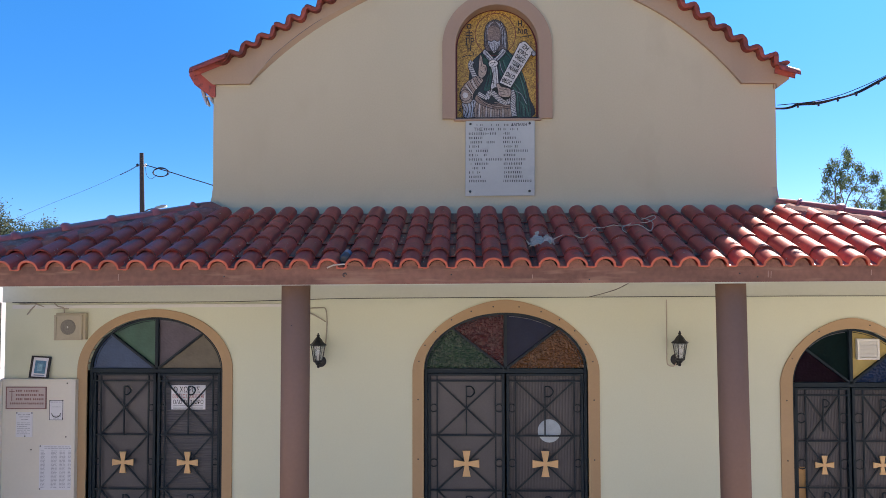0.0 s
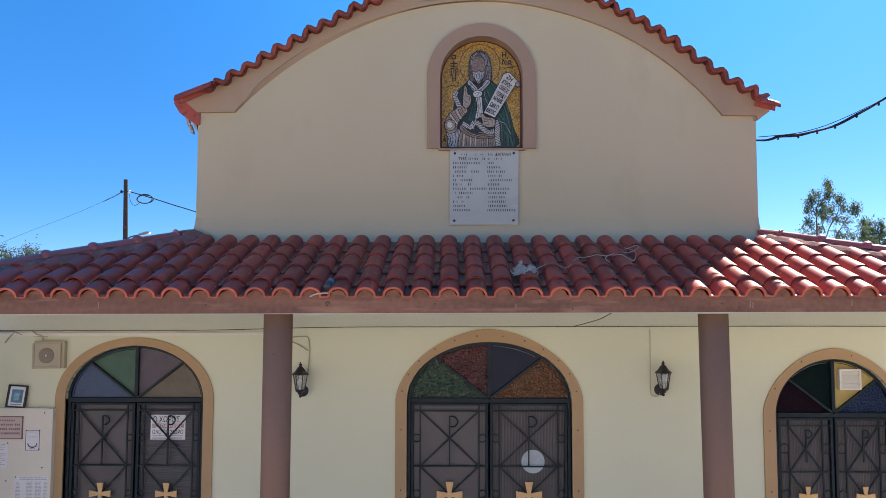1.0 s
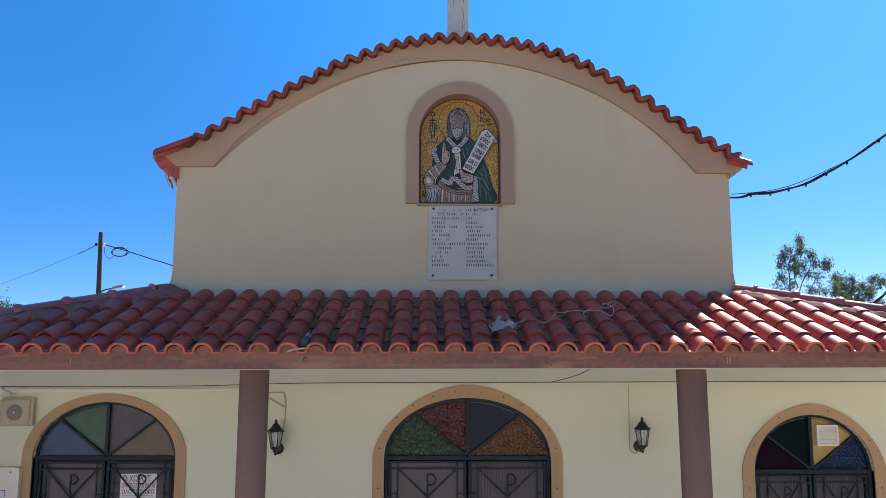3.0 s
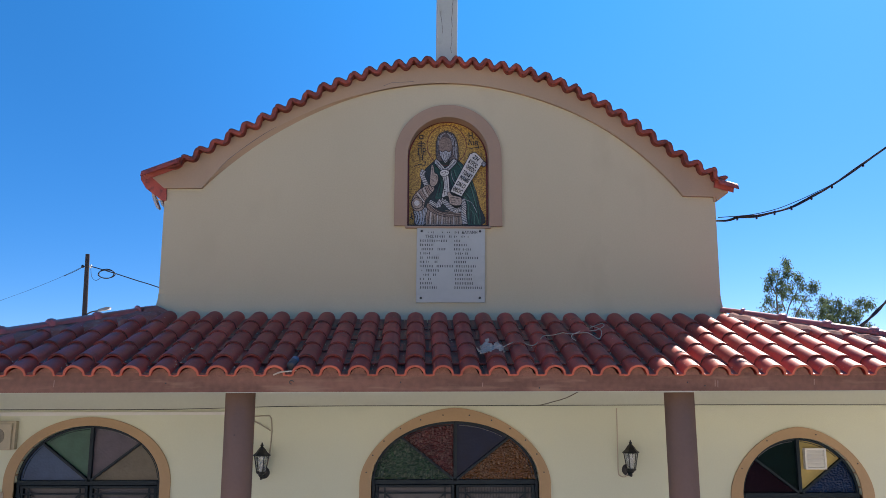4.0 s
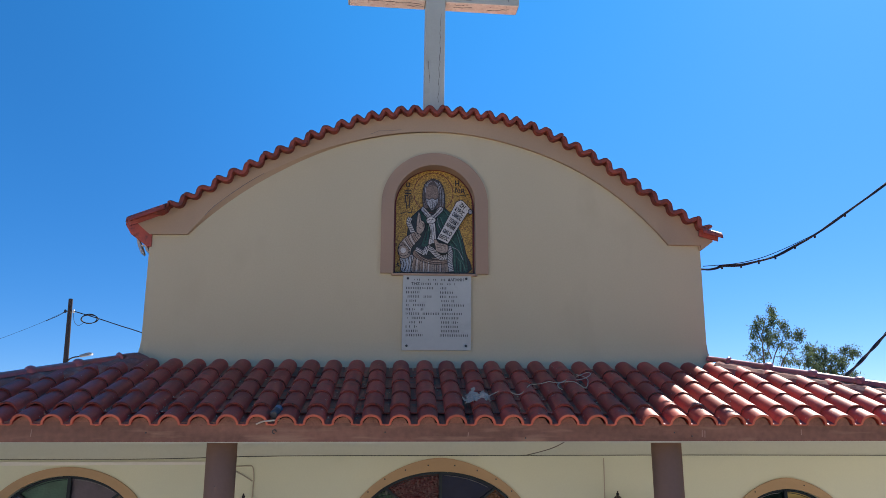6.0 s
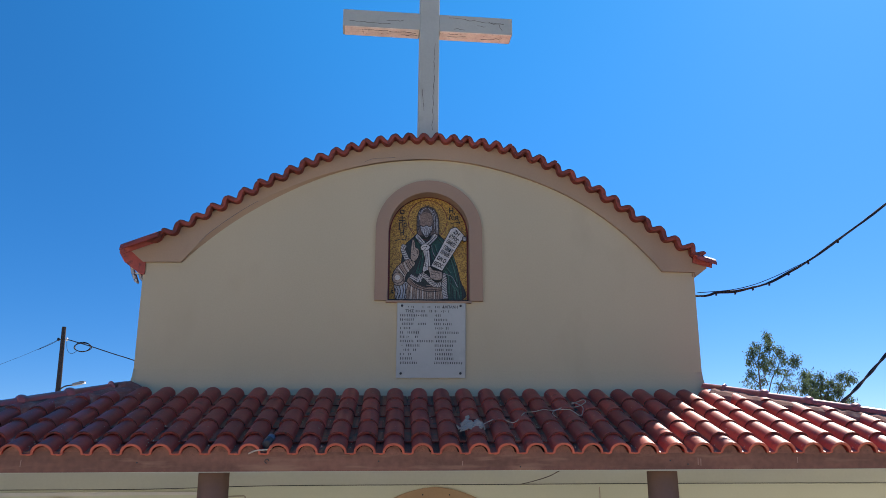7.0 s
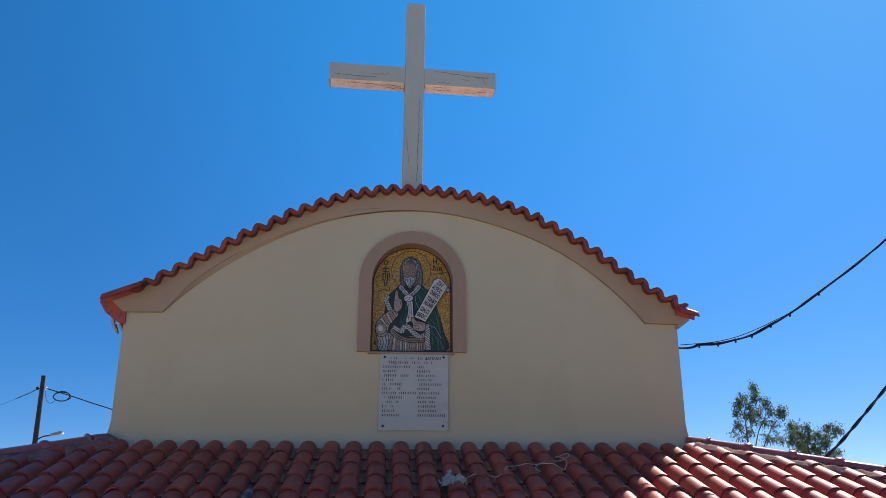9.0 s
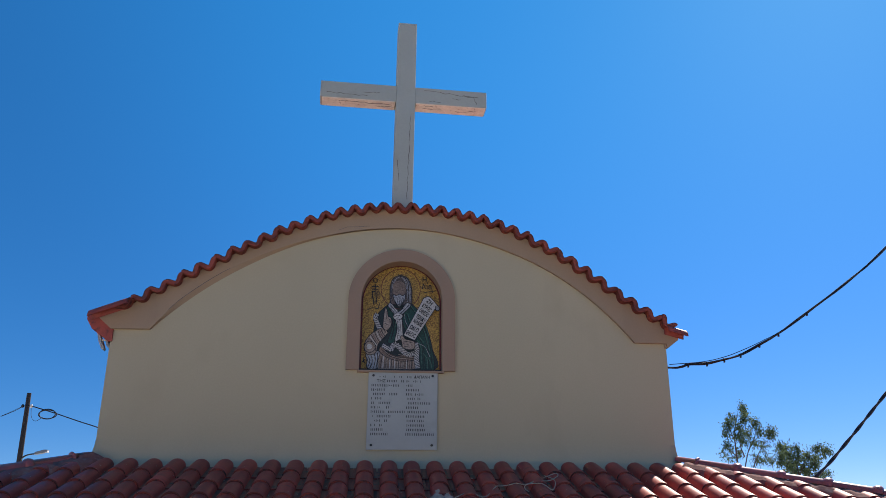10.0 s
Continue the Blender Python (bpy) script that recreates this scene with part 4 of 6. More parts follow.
part("rim", ring_shape(bmesh.new(), o, n_, IY - 0.012, IY + 0.002), M_I_RIM, mosaic, "dark maroon rim")
part("rim", box(bmesh.new(), NX - pw, NX + pw, IY - 0.013, IY + 0.002, MB, MB + 0.024), M_I_LINE, mosaic)
# halo ring
stroke([(245 + 110 * math.cos(a * math.pi / 24), 165 + 108 * math.sin(a * math.pi / 24)) for a in range(49)], 3.4, M_I_RIM, straight=True)


def strokes(rows, w, material=None):
    for pts in rows:
        stroke(pts, w, material)


def braid(pts, w, n):
    """A plaited pale band with slanting dark strands."""
    stroke(pts, w + 5)
    stroke(pts, w, M_I_GREY)
    g = glide([(*p, 0) for p in pts], 8)
    for k in range(n):
        f = (k + 0.5) / n * (len(g) - 2)
        p, q = g[int(f)], g[int(f) + 1]
        d = (q - p).normalized()
        o = Vector((-d.y, d.x, 0))
        c = p + (q - p) * (f - int(f))
        a, b = c + o * w * 0.46 - d * w * 0.34, c - o * w * 0.46 + d * w * 0.34
        stroke([a[:2], b[:2]], 2.6, straight=True)
        stroke([(a + d * 4)[:2], (b + d * 4)[:2]], 3.4, M_I_WHITE, straight=True)


# robes as plain shapes
shape("robe", [(192, 246), (150, 272), (118, 306), (104, 360), (100, 430), (120, 470), (122, 584), (438, 584), (426, 480), (402, 392), (364, 305), (322, 256), (290, 242)], M_I_DARK)
shape("mantle", [(296, 250), (338, 272), (372, 328), (404, 402), (424, 480), (436, 584), (362, 584), (352, 470), (330, 440), (288, 404), (262, 352), (266, 296)], M_I_GREEN)
shape("mantle", [(186, 252), (160, 280), (148, 300), (196, 322), (204, 360), (190, 410), (178, 452), (216, 444), (226, 380), (232, 312), (214, 276)], M_I_GREEN)
shape("mantle", [(150, 276), (128, 298), (138, 330), (152, 352), (160, 310)], M_I_DARK)
strokes(([(300, 262), (340, 310), (372, 380), (400, 470), (408, 580)], [(280, 300), (300, 350), (330, 400), (372, 460), (388, 580)], [(270, 330), (292, 385), (340, 432)], [(330, 280), (372, 352), (408, 440), (424, 560)],
         [(352, 470), (372, 500), (376, 580)], [(206, 300), (214, 350), (200, 420)], [(180, 276), (206, 296), (222, 330)], [(196, 340), (210, 380), (196, 440)]), 3.4)
strokes(([(306, 258), (350, 318), (382, 392), (410, 490)], [(286, 296), (308, 352), (344, 408), (376, 446)], [(340, 432), (362, 470), (366, 560)], [(400, 520), (416, 550), (424, 580)], [(198, 286), (220, 318), (218, 370)], [(380, 340), (404, 410)],
         [(372, 500), (396, 530), (398, 580)]), 4.6, M_I_PALEGREEN)
strokes(([(268, 300), (276, 340), (300, 380)], [(346, 452), (384, 470), (412, 520)], [(186, 262), (204, 280)]), 2.4, M_I_GREY)
# tunic with broad upright folds, belt
shape("tunic", [(136, 496), (180, 520), (250, 536), (324, 536), (328, 584), (124, 584)], M_I_BEIGE)
for u, w in ((140, 9), (163, 6), (184, 12), (212, 6), (228, 5), (252, 8), (276, 11), (300, 7), (316, 5)):
    stroke([(u + 6, 522 + (u - 136) * 0.06), (u + 1, 552), (u, 583)], w, M_I_BROWN)
strokes(([(152, 508), (148, 545), (144, 583)], [(176, 520), (172, 550), (172, 583)], [(202, 528), (202, 555), (200, 583)], [(240, 536), (240, 560), (240, 583)], [(264, 538), (266, 583)], [(290, 538), (292, 583)], [(310, 538), (311, 583)]), 3.0)
strokes(([(158, 514), (156, 583)], [(194, 528), (192, 583)], [(220, 534), (218, 583)], [(284, 540), (284, 583)]), 3.6, M_I_WHITE)
shape("belt", [(146, 470), (180, 500), (240, 520), (322, 512), (326, 538), (250, 545), (180, 528), (134, 498)], M_I_BROWN)
strokes(([(150, 480), (190, 510), (250, 527), (322, 522)], [(148, 488), (190, 518), (250, 535), (322, 530)], [(160, 474), (176, 506), (196, 524)], [(224, 506), (262, 520), (318, 508)]), 2.8)
strokes(([(152, 484), (190, 514), (250, 531), (322, 526)], [(238, 512), (280, 516), (320, 506)]), 3.0, M_I_BEIGE)
# pale plaited sheepskin
braid([(118, 302), (108, 322), (116, 346), (126, 366), (138, 392)], 24, 8)
shape("fur", [(62, 514), (92, 516), (122, 496), (138, 506), (128, 548), (126, 584), (72, 584), (68, 550)], M_I_GREY)
strokes(([(72, 520), (84, 546), (74, 582)], [(90, 518), (98, 548), (90, 582)], [(108, 510), (114, 540), (106, 582)], [(124, 504), (126, 532), (120, 582)], [(80, 556), (92, 566), (84, 582)], [(66, 530), (76, 552)]), 3.2)
strokes(([(80, 518), (92, 548), (80, 582)], [(100, 514), (106, 546), (98, 582)], [(116, 506), (120, 540), (112, 582)]), 4.0, M_I_PALEBLUE)
braid([(150, 466), (176, 480), (200, 490)], 22, 5)
braid([(196, 492), (214, 462), (236, 470), (262, 494), (292, 512), (322, 506)], 26, 12)
braid([(330, 452), (340, 486), (338, 530), (346, 582)], 26, 11)
# striped sleeve and its round end
shape("sleeve", [(148, 378), (176, 396), (170, 414), (128, 462), (114, 508), (72, 516), (50, 482), (62, 440), (96, 404)], M_I_BEIGE)
strokes(([(140, 384), (150, 404), (164, 420)], [(124, 392), (136, 418), (150, 436)], [(106, 402), (120, 430), (136, 452)], [(88, 416), (104, 440), (122, 464)], [(74, 432), (94, 450), (118, 474)], [(116, 480), (112, 500)], [(152, 382), (168, 402)]), 3.4)
strokes(([(132, 388), (144, 412), (156, 428)], [(96, 410), (112, 436), (128, 458)], [(66, 446), (88, 452), (112, 480)]), 4.6, M_I_BROWN)
strokes(([(116, 398), (128, 424), (142, 444)], [(82, 424), (100, 446), (120, 470)]), 4.0, M_I_WHITE)
shape("sleeve_end", [(82 + 30 * math.cos(k * math.pi / 6), 477 + 29 * math.sin(k * math.pi / 6)) for k in range(12)], M_I_BEIGE)
shape("sleeve_end", [(80 + 15 * math.cos(k * math.pi / 6), 476 + 14 * math.sin(k * math.pi / 6)) for k in range(12)], M_I_WHITE, line=False)
# plain mitts
shape("plain_mitt", [(158, 284), (165, 274), (173, 288), (178, 316), (194, 326), (198, 352), (188, 378), (170, 390), (152, 378), (152, 340)], M_I_BEIGE)
strokes(([(166, 290), (168, 330)], [(176, 330), (188, 336), (190, 352)], [(160, 352), (176, 362)]), 2.6)
# collar, knot and hanging sash
shape("collar", [(176, 262), (194, 246), (234, 292), (280, 244), (302, 258), (256, 306), (232, 314), (204, 298)], M_I_GREY)
strokes(([(188, 256), (226, 298)], [(200, 262), (220, 284)], [(292, 256), (246, 300)], [(276, 258), (252, 282)], [(182, 270), (210, 296)]), 2.8)
strokes(([(194, 256), (228, 290)], [(286, 252), (250, 290)]), 3.6, M_I_WHITE)
shape("sash", [(220, 332), (252, 328), (260, 400), (264, 442), (244, 438), (226, 446), (218, 436), (230, 380)], M_I_WHITE)
strokes(([(230, 340), (236, 390), (230, 436)], [(242, 336), (250, 396), (250, 436)], [(222, 402), (244, 408)], [(220, 412), (244, 418)]), 2.6)
strokes(([(236, 340), (242, 390), (240, 436)],), 3.6, M_I_GREY)
shape("knot", [(206, 316), (218, 302), (240, 300), (258, 312), (252, 328), (232, 336), (212, 332)], M_I_WHITE)
strokes(([(212, 320), (230, 312), (250, 316)], [(224, 330), (236, 320), (240, 308)]), 2.6)
# head as plain masses without features
shape("hair", [(190, 246), (184, 200), (186, 160), (200, 118), (236, 98), (276, 108), (300, 144), (308, 196), (306, 250), (284, 244), (262, 256), (212, 256)], M_I_HAIR, "plain brown mass without features")
shape("plain_oval", [(202, 176), (206, 142), (230, 130), (258, 136), (272, 168), (266, 206), (236, 222), (208, 206)], M_I_BROWN, "plain brown oval without features", line=False)
shape("plain_wedge", [(204, 202), (220, 208), (238, 200), (256, 208), (270, 200), (268, 228), (252, 254), (236, 266), (222, 254), (208, 230)], M_I_GREY, "plain grey wedge")
strokes(([(212, 214), (216, 240), (230, 260)], [(224, 216), (228, 242), (236, 262)], [(242, 214), (240, 244), (238, 262)], [(254, 216), (250, 242), (242, 258)], [(264, 212), (260, 236), (248, 254)]), 2.6)
strokes(([(200, 126), (192, 166), (194, 232)], [(212, 116), (200, 146), (200, 170)], [(276, 116), (292, 158), (294, 236)], [(264, 114), (282, 150), (282, 222)], [(236, 108), (218, 118), (208, 138)], [(246, 106), (264, 122), (274, 146)], [(298, 164), (301, 200), (297, 244)], [(252, 112), (270, 136), (276, 170)], [(226, 112), (212, 126)], [(286, 180), (288, 214), (284, 240)]), 2.4, M_I_GREY)
strokes(([(206, 120), (194, 156), (194, 230)], [(270, 114), (288, 156), (288, 226)], [(236, 100), (252, 108)], [(228, 92), (240, 102)], [(250, 90), (238, 102)]), 2.6)
# scroll with its lettering
scroll = shape("scroll", [(374, 218), (398, 208), (412, 214), (458, 262), (452, 282), (436, 276), (420, 300), (326, 442), (264, 416), (300, 352)], M_I_WHITE, "pale scroll with dark Greek lettering", smooth_edge=False)
shape("scroll_end", [(440, 262), (452, 258), (462, 266), (460, 280), (448, 284), (440, 276)], M_I_GREY)
LAYER[0] += 1
for u, v, body, wd, turn in ((406, 242, "ΖΗ", 0.062, 40), (390, 270, "ΚΥΡΟC", 0.100, 38), (376, 298, "ΟΘΕΟC", 0.104, 35), (358, 328, "ΤΩΝΔΥ", 0.106, 32), (342, 352, "ΝΑΜΕ", 0.096, 30), (322, 383, "ΩΝ.Ο", 0.092, 28), (304, 411, "ΘΕΟC", 0.096, 25)):
    X, Z = ic(u, v)
    text("lettering", body, 0.056, (X, IY - 0.004 - 0.0012 * LAYER[0], Z), M_I_LINE, scroll, roll=turn, width=wd, bold=0.0016)
# shape of the right-hand mitt over the scroll's foot
shape("plain_mitt", [(248, 424), (262, 420), (276, 436), (306, 442), (326, 452), (324, 484), (292, 490), (262, 480), (256, 454)], M_I_BEIGE)
strokes(([(262, 446), (290, 450), (312, 456)], [(264, 460), (292, 464)], [(268, 474), (292, 476)]), 2.6)
# the name beside the head, as plain bars
for p, q, w in (((92, 122), (92, 140), 5), ((112, 122), (112, 140), 5), ((92, 122), (112, 122), 5), ((92, 140), (112, 140), 5), ((102, 104), (110, 98), 4), ((102, 152), (102, 186), 5), ((84, 164), (122, 164), 5), ((84, 178), (120, 178), 5),
                ((88, 190), (88, 228), 5), ((82, 190), (104, 190), 5), ((102, 190), (102, 216), 5), ((112, 190), (112, 230), 5), ((124, 192), (124, 208), 5), ((112, 192), (124, 192), 4), ((112, 208), (124, 208), 4), ((95, 226), (95, 256), 5), ((110, 226), (110, 256), 5), ((95, 242), (110, 242), 4),
                ((62, 288), (92, 276), 4), ((92, 276), (122, 282), 4), ((122, 282), (130, 252), 4), ((368, 104), (368, 134), 6), ((386, 104), (386, 134), 6), ((368, 120), (386, 120), 5), ((394, 134), (396, 144), 4),
                ((370, 142), (366, 172), 5), ((370, 142), (384, 172), 5), ((392, 150), (392, 172), 5), ((402, 150), (402, 172), 5), ((402, 150), (414, 150), 5), ((414, 150), (414, 172), 5), ((402, 164), (414, 164), 4), ((376, 190), (414, 184), 4), ((414, 184), (438, 180), 4), ((418, 168), (424, 192), 4)):
    stroke([p, q], w, straight=True)
for p, q in (((44, 556), (58, 544)), ((44, 556), (62, 558)), ((48, 546), (60, 566)), ((52, 532), (52, 546))):
    stroke([p, q], 4, straight=True)

plaque = thing("marble_plaque", "white marble plaque with worn engraved lettering and four bolts", "plaque", at=(0.03, WY, 3.855))
bm = bmesh.new()
slab(bm, [(-0.296, 3.852), (0.354, 3.855), (0.360, 4.574), (-0.291, 4.572)], WY - 0.028, WY - 0.004)
bmesh.ops.bevel(bm, geom=[e for e in bm.edges if len(e.link_faces) == 2 and e.calc_face_angle(0) > 1.2], offset=0.003, segments=1, affect="EDGES")
stone = part("slab", bm, M_MARBLE, plaque)
for x, z in ((-0.245, 4.535), (0.312, 4.537), (-0.250, 3.895), (0.306, 3.898)):
    bm = lathe(bmesh.new(), [(0.012, 0), (0.012, 0.004), (0.007, 0.010)], (0, 0, 0), 12)
    bmesh.ops.transform(bm, verts=bm.verts, matrix=Matrix.Translation((x, WY - 0.028, z)) @ Matrix.Rotation(radians(90), 4, "X"))
    part("bolt", bm, M_BOLT, stone, "dark round bolt head")


def mark(bm, rr, x, z, w, h, y):
    """A plain upright bar in place of one worn letter."""
    t = w * rr.uniform(0.36, 0.50)
    rod(bm, (x + w / 2, y, z - h * rr.uniform(0.85, 1.0)), (x + w / 2, y, z + h * rr.uniform(0.85, 1.0)), t, 0.0012)


rng = random.Random(7)
letters = bmesh.new()
# extents of the words of each line along the plaque, in thousandths of a metre from its axis; the last figure tells how worn they are
LINES = (
    ((-225, -130, 3), (-70, 30, 7), (65, 115, 5)), ((-120, -20, 4), (12, 200, 4)), ((-265, -125, 1), (-115, 20, 4), (62, 130, 5)), ((-265, -125, 2), (58, 195, 0)), ((-265, -132, 1), (-97, -25, 0), (58, 230, 2)),
    ((-265, -150, 3), (68, 205, 6)), ((-265, -225, 2), (-195, -80, 0), (62, 290, 1)), ((-265, -220, 2), (-203, -150, 4), (-125, -88, 3), (62, 168, 0)), ((-265, -125, 1), (-105, 60, 1), (76, 265, 1)), ((-265, -225, 2), (-208, -80, 1), (62, 238, 0)),
    ((-247, -115, 5), (68, 230, 3)), ((-265, -212, 2), (-185, -158, 3), (68, 238, 1)), ((-262, -142, 1), (68, 238, 0)), ((-262, -92, 1), (58, 318, 0)))
for k, line in enumerate(LINES):
    z = 4.524 - k * 0.0408
    for a, b, worn in line:
        x = a / 1000
        while x < b / 1000 - 0.006:
            cw = rng.uniform(0.0135, 0.0175)
            if rng.random() > worn * 0.055:
                mark(letters, rng, x, z, cw, 0.0118 * (0.6 if rng.random() < worn * 0.05 else 1), WY - 0.0288)
            x += cw + 0.0012
for body, x, z, wd in (("ΤΗΣ", -0.172, 4.483, 0.082), ("ΔΑΠΑΝΗ", 0.212, 4.524, 0.150)):
    text("lettering", body, 0.036, (x, WY - 0.0288, z), M_INK, stone, width=wd, bold=0.0008)
tagged(part("worn_inscription", letters, M_INK, stone), kind="stuff")

# ---- roof cross ----
CY = 7.62
cross = thing("roof_cross", "weathered pale concrete cross with fine cracks standing on the roof ridge", "cross", at=(-0.035, CY + 0.09, 6.1))
rot = Matrix.Translation((-0.055, CY, 0.004)) @ Matrix.Rotation(radians(2.6), 4, "Z") @ Matrix.Rotation(radians(0.5), 4, "Y") @ Matrix.Translation((0.005, -CY, 0))


def cross_part(name, bm, material, label="", parent=None):
    bmesh.ops.transform(bm, verts=bm.verts, matrix=rot)
    return part(name, bm, material, parent or cross, label)


cross_part("post", box(bmesh.new(), -0.107, 0.098, CY, CY + 0.19, 6.10, 8.55, 0.006), M_CONC)
arm_1 = cross_part("arm", box(bmesh.new(), -0.925, -0.107, CY, CY + 0.19, 7.540, 7.735, 0.006), M_CONC)
arm_2 = cross_part("arm", box(bmesh.new(), 0.098, 0.885, CY, CY + 0.19, 7.540, 7.735, 0.006), M_CONC)
# plates under the arms carry the light from below in their pale colour
for x0, x1, arm in ((-0.905, -0.118, arm_1), (0.110, 0.875, arm_2)):
    cross_part("underside", box(bmesh.new(), x0, x1, CY + 0.004, CY + 0.186, 7.5365, 7.541), M_SPALL_LIT, "spalled underside, coloured paler for the light from below", arm)
rng = random.Random(3)
for a, b, n in (((-0.85, 7.60), (-0.42, 7.585), 9), ((-0.47, 7.625), (-0.28, 7.635), 5), ((0.20, 7.70), (0.80, 7.655), 11), ((0.50, 7.63), (0.60, 7.618), 4), ((0.62, 7.675), (0.74, 7.66), 4), ((0.74, 7.66), (0.78, 7.575), 5),
                ((0.26, 7.575), (0.38, 7.57), 4), ((0.052, 7.40), (0.035, 6.4), 18), ((-0.07, 6.85), (-0.06, 6.6), 5)):
    bm = bmesh.new()
    pp = [Vector((a[0] + (b[0] - a[0]) * k / n + rng.uniform(-0.008, 0.008), CY - 0.0006, a[1] + (b[1] - a[1]) * k / n + rng.uniform(-0.008, 0.008))) for k in range(n + 1)]
    for p, q in zip(pp, pp[1:]):
        rod(bm, p, q, rng.uniform(0.0024, 0.0058), 0.003)
    cross_part("crack", bm, M_CRACK)
for a, b, n in (((-0.76, 0.05), (-0.15, 0.07), 14), ((-0.30, 0.13), (-0.13, 0.11), 5), ((-0.72, 0.02), (-0.70, 0.14), 4), ((0.18, 0.10), (0.40, 0.08), 6), ((0.55, 0.12), (0.78, 0.09), 7), ((0.76, 0.02), (0.77, 0.16), 4), ((0.22, 0.05), (0.30, 0.04), 3)):
    bm = bmesh.new()
    pp = [Vector((a[0] + (b[0] - a[0]) * k / n + rng.uniform(-0.01, 0.01), CY + a[1] + (b[1] - a[1]) * k / n + rng.uniform(-0.012, 0.012), 7.536)) for k in range(n + 1)]
    for p, q in zip(pp, pp[1:]):
        rod(bm, p, q, 0.003, rng.uniform(0.004, 0.010))
    cross_part("crack", bm, M_CRACK)


# ---- wall lanterns ----
def lantern(x, z, y):
    """A six-sided cast lantern on a curved arm, z being the lower rim of its roof."""
    t = thing("wall_lantern", "black cast-metal wall lantern with clear glass panes, unlit", "wall lamp", "lanterns beside the middle door", at=(x, y, z - 0.2))
    c = (x, y, z)
    hood = part("roof", lathe(bmesh.new(), [(0.092, -0.004), (0.090, 0.004), (0.060, 0.028), (0.034, 0.066), (0.018, 0.082), (0.014, 0.086)], c, 6), M_LANT, t)
    part("finial", lathe(bmesh.new(), [(0.010, 0.084), (0.018, 0.096), (0.016, 0.104), (0.006, 0.112), (0.009, 0.118), (0.003, 0.128)], c, 10), M_LANT, hood)
    for k in range(6):
        a0 = k * math.pi / 3
        top = Vector((x + 0.074 * math.cos(a0), y + 0.074 * math.sin(a0), z - 0.006))
        bot = Vector((x + 0.046 * math.cos(a0), y + 0.046 * math.sin(a0), z - 0.165))
        part("cage_bar", tube(bmesh.new(), [top, bot], 0.0050, 5), M_LANT, t)
        a1 = a0 + math.pi / 3
        top2 = Vector((x + 0.074 * math.cos(a1), y + 0.074 * math.sin(a1), z - 0.006))
        bot2 = Vector((x + 0.046 * math.cos(a1), y + 0.046 * math.sin(a1), z - 0.165))
        bm = bmesh.new()
        mid = Vector((x, y, z - 0.08))
        q = [top, top2, bot2, bot]
        f = [bm.verts.new(p + (mid - p) * 0.04) for p in q]
        g = [bm.verts.new(p + (mid - p) * 0.08) for p in q]
        bm.faces.new(f)
        bm.faces.new(g[::-1])
        for i in range(4):
            bm.faces.new((f[i], f[(i + 1) % 4], g[(i + 1) % 4], g[i]))
        pane = part("pane", bm, M_LGLASS, t)
        pane.visible_shadow = False
    part("base", lathe(bmesh.new(), [(0.004, -0.245), (0.010, -0.238), (0.012, -0.222), (0.006, -0.214), (0.020, -0.205), (0.030, -0.190), (0.050, -0.176), (0.054, -0.164), (0.046, -0.160)], c, 12), M_LANT, t)
    part("bulb", lathe(bmesh.new(), [(0.014, -0.160), (0.014, -0.118), (0.028, -0.095), (0.028, -0.072), (0.012, -0.052), (0.004, -0.048)], c, 12), M_BULB, t)
    bm = lathe(bmesh.new(), [(0.062, 0), (0.060, 0.010), (0.046, 0.018), (0.020, 0.024)], (0, 0, 0), 20)
    bmesh.ops.transform(bm, verts=bm.verts, matrix=Matrix.Translation((x, WY, z - 0.188)) @ Matrix.Rotation(radians(90), 4, "X"))
    part("wall_plate", bm, M_LANT, t)
    part("bracket_arm", tube(bmesh.new(), glide([(x, WY - 0.015, z - 0.19), (x, WY - 0.06, z - 0.225), (x, y + 0.03, z - 0.235), (x, y, z - 0.20)]), 0.011, 8), M_LANT, t)
    # the whole lamp drawn to its true size, its plate staying on the wall
    size = Matrix.Translation((x, WY, z - 0.062)) @ Matrix.Diagonal((0.87, 0.87, 0.87, 1)) @ Matrix.Translation((-x, -WY, -z + 0.062))
    for ob in t.children_recursive:
        ob.data.transform(size)
    return t


lantern(-1.660, 2.474, 7.345)
lantern(1.658, 2.496, 7.345)


def cable(name, pts, r, material, label, n=8, sides=6):
    return solid(name, tube(bmesh.new(), glide(pts, n), r, sides), material, label, "cable", kind="")


YW = WY - 0.008
cable("lamp_cable", [(-1.80, YW, 2.800), (-1.66, YW - 0.004, 2.806), (-1.615, YW, 2.795), (-1.60, YW, 2.70), (-1.602, YW, 2.62), (-1.61, YW, 2.50), (-1.63, YW - 0.01, 2.36)], 0.006, M_TANWIRE, "beige cable running down the wall to a lantern")
cable("lamp_cable", [(-1.80, YW, 2.775), (-1.70, YW - 0.02, 2.73), (-1.61, YW - 0.01, 2.675)], 0.006, M_TANWIRE, "short beige cable tail on the wall")
cable("lamp_cable", [(1.573, YW, 2.88), (1.573, YW, 2.75), (1.570, YW, 2.5), (1.570, YW, 2.31), (1.585, YW - 0.004, 2.272), (1.63, YW - 0.004, 2.262), (1.66, YW - 0.01, 2.30)], 0.0045, M_WIRE, "thin pale cable running down the wall to a lantern")
cable("hanging_wire", [(0.853, WY - 0.03, 2.905), (0.90, 7.05, 2.94), (0.95, 6.6, 2.985), (0.985, 6.19, 3.045)], 0.0035, M_DULLWIRE, "dull brown wire slung from the wall to the porch beam")
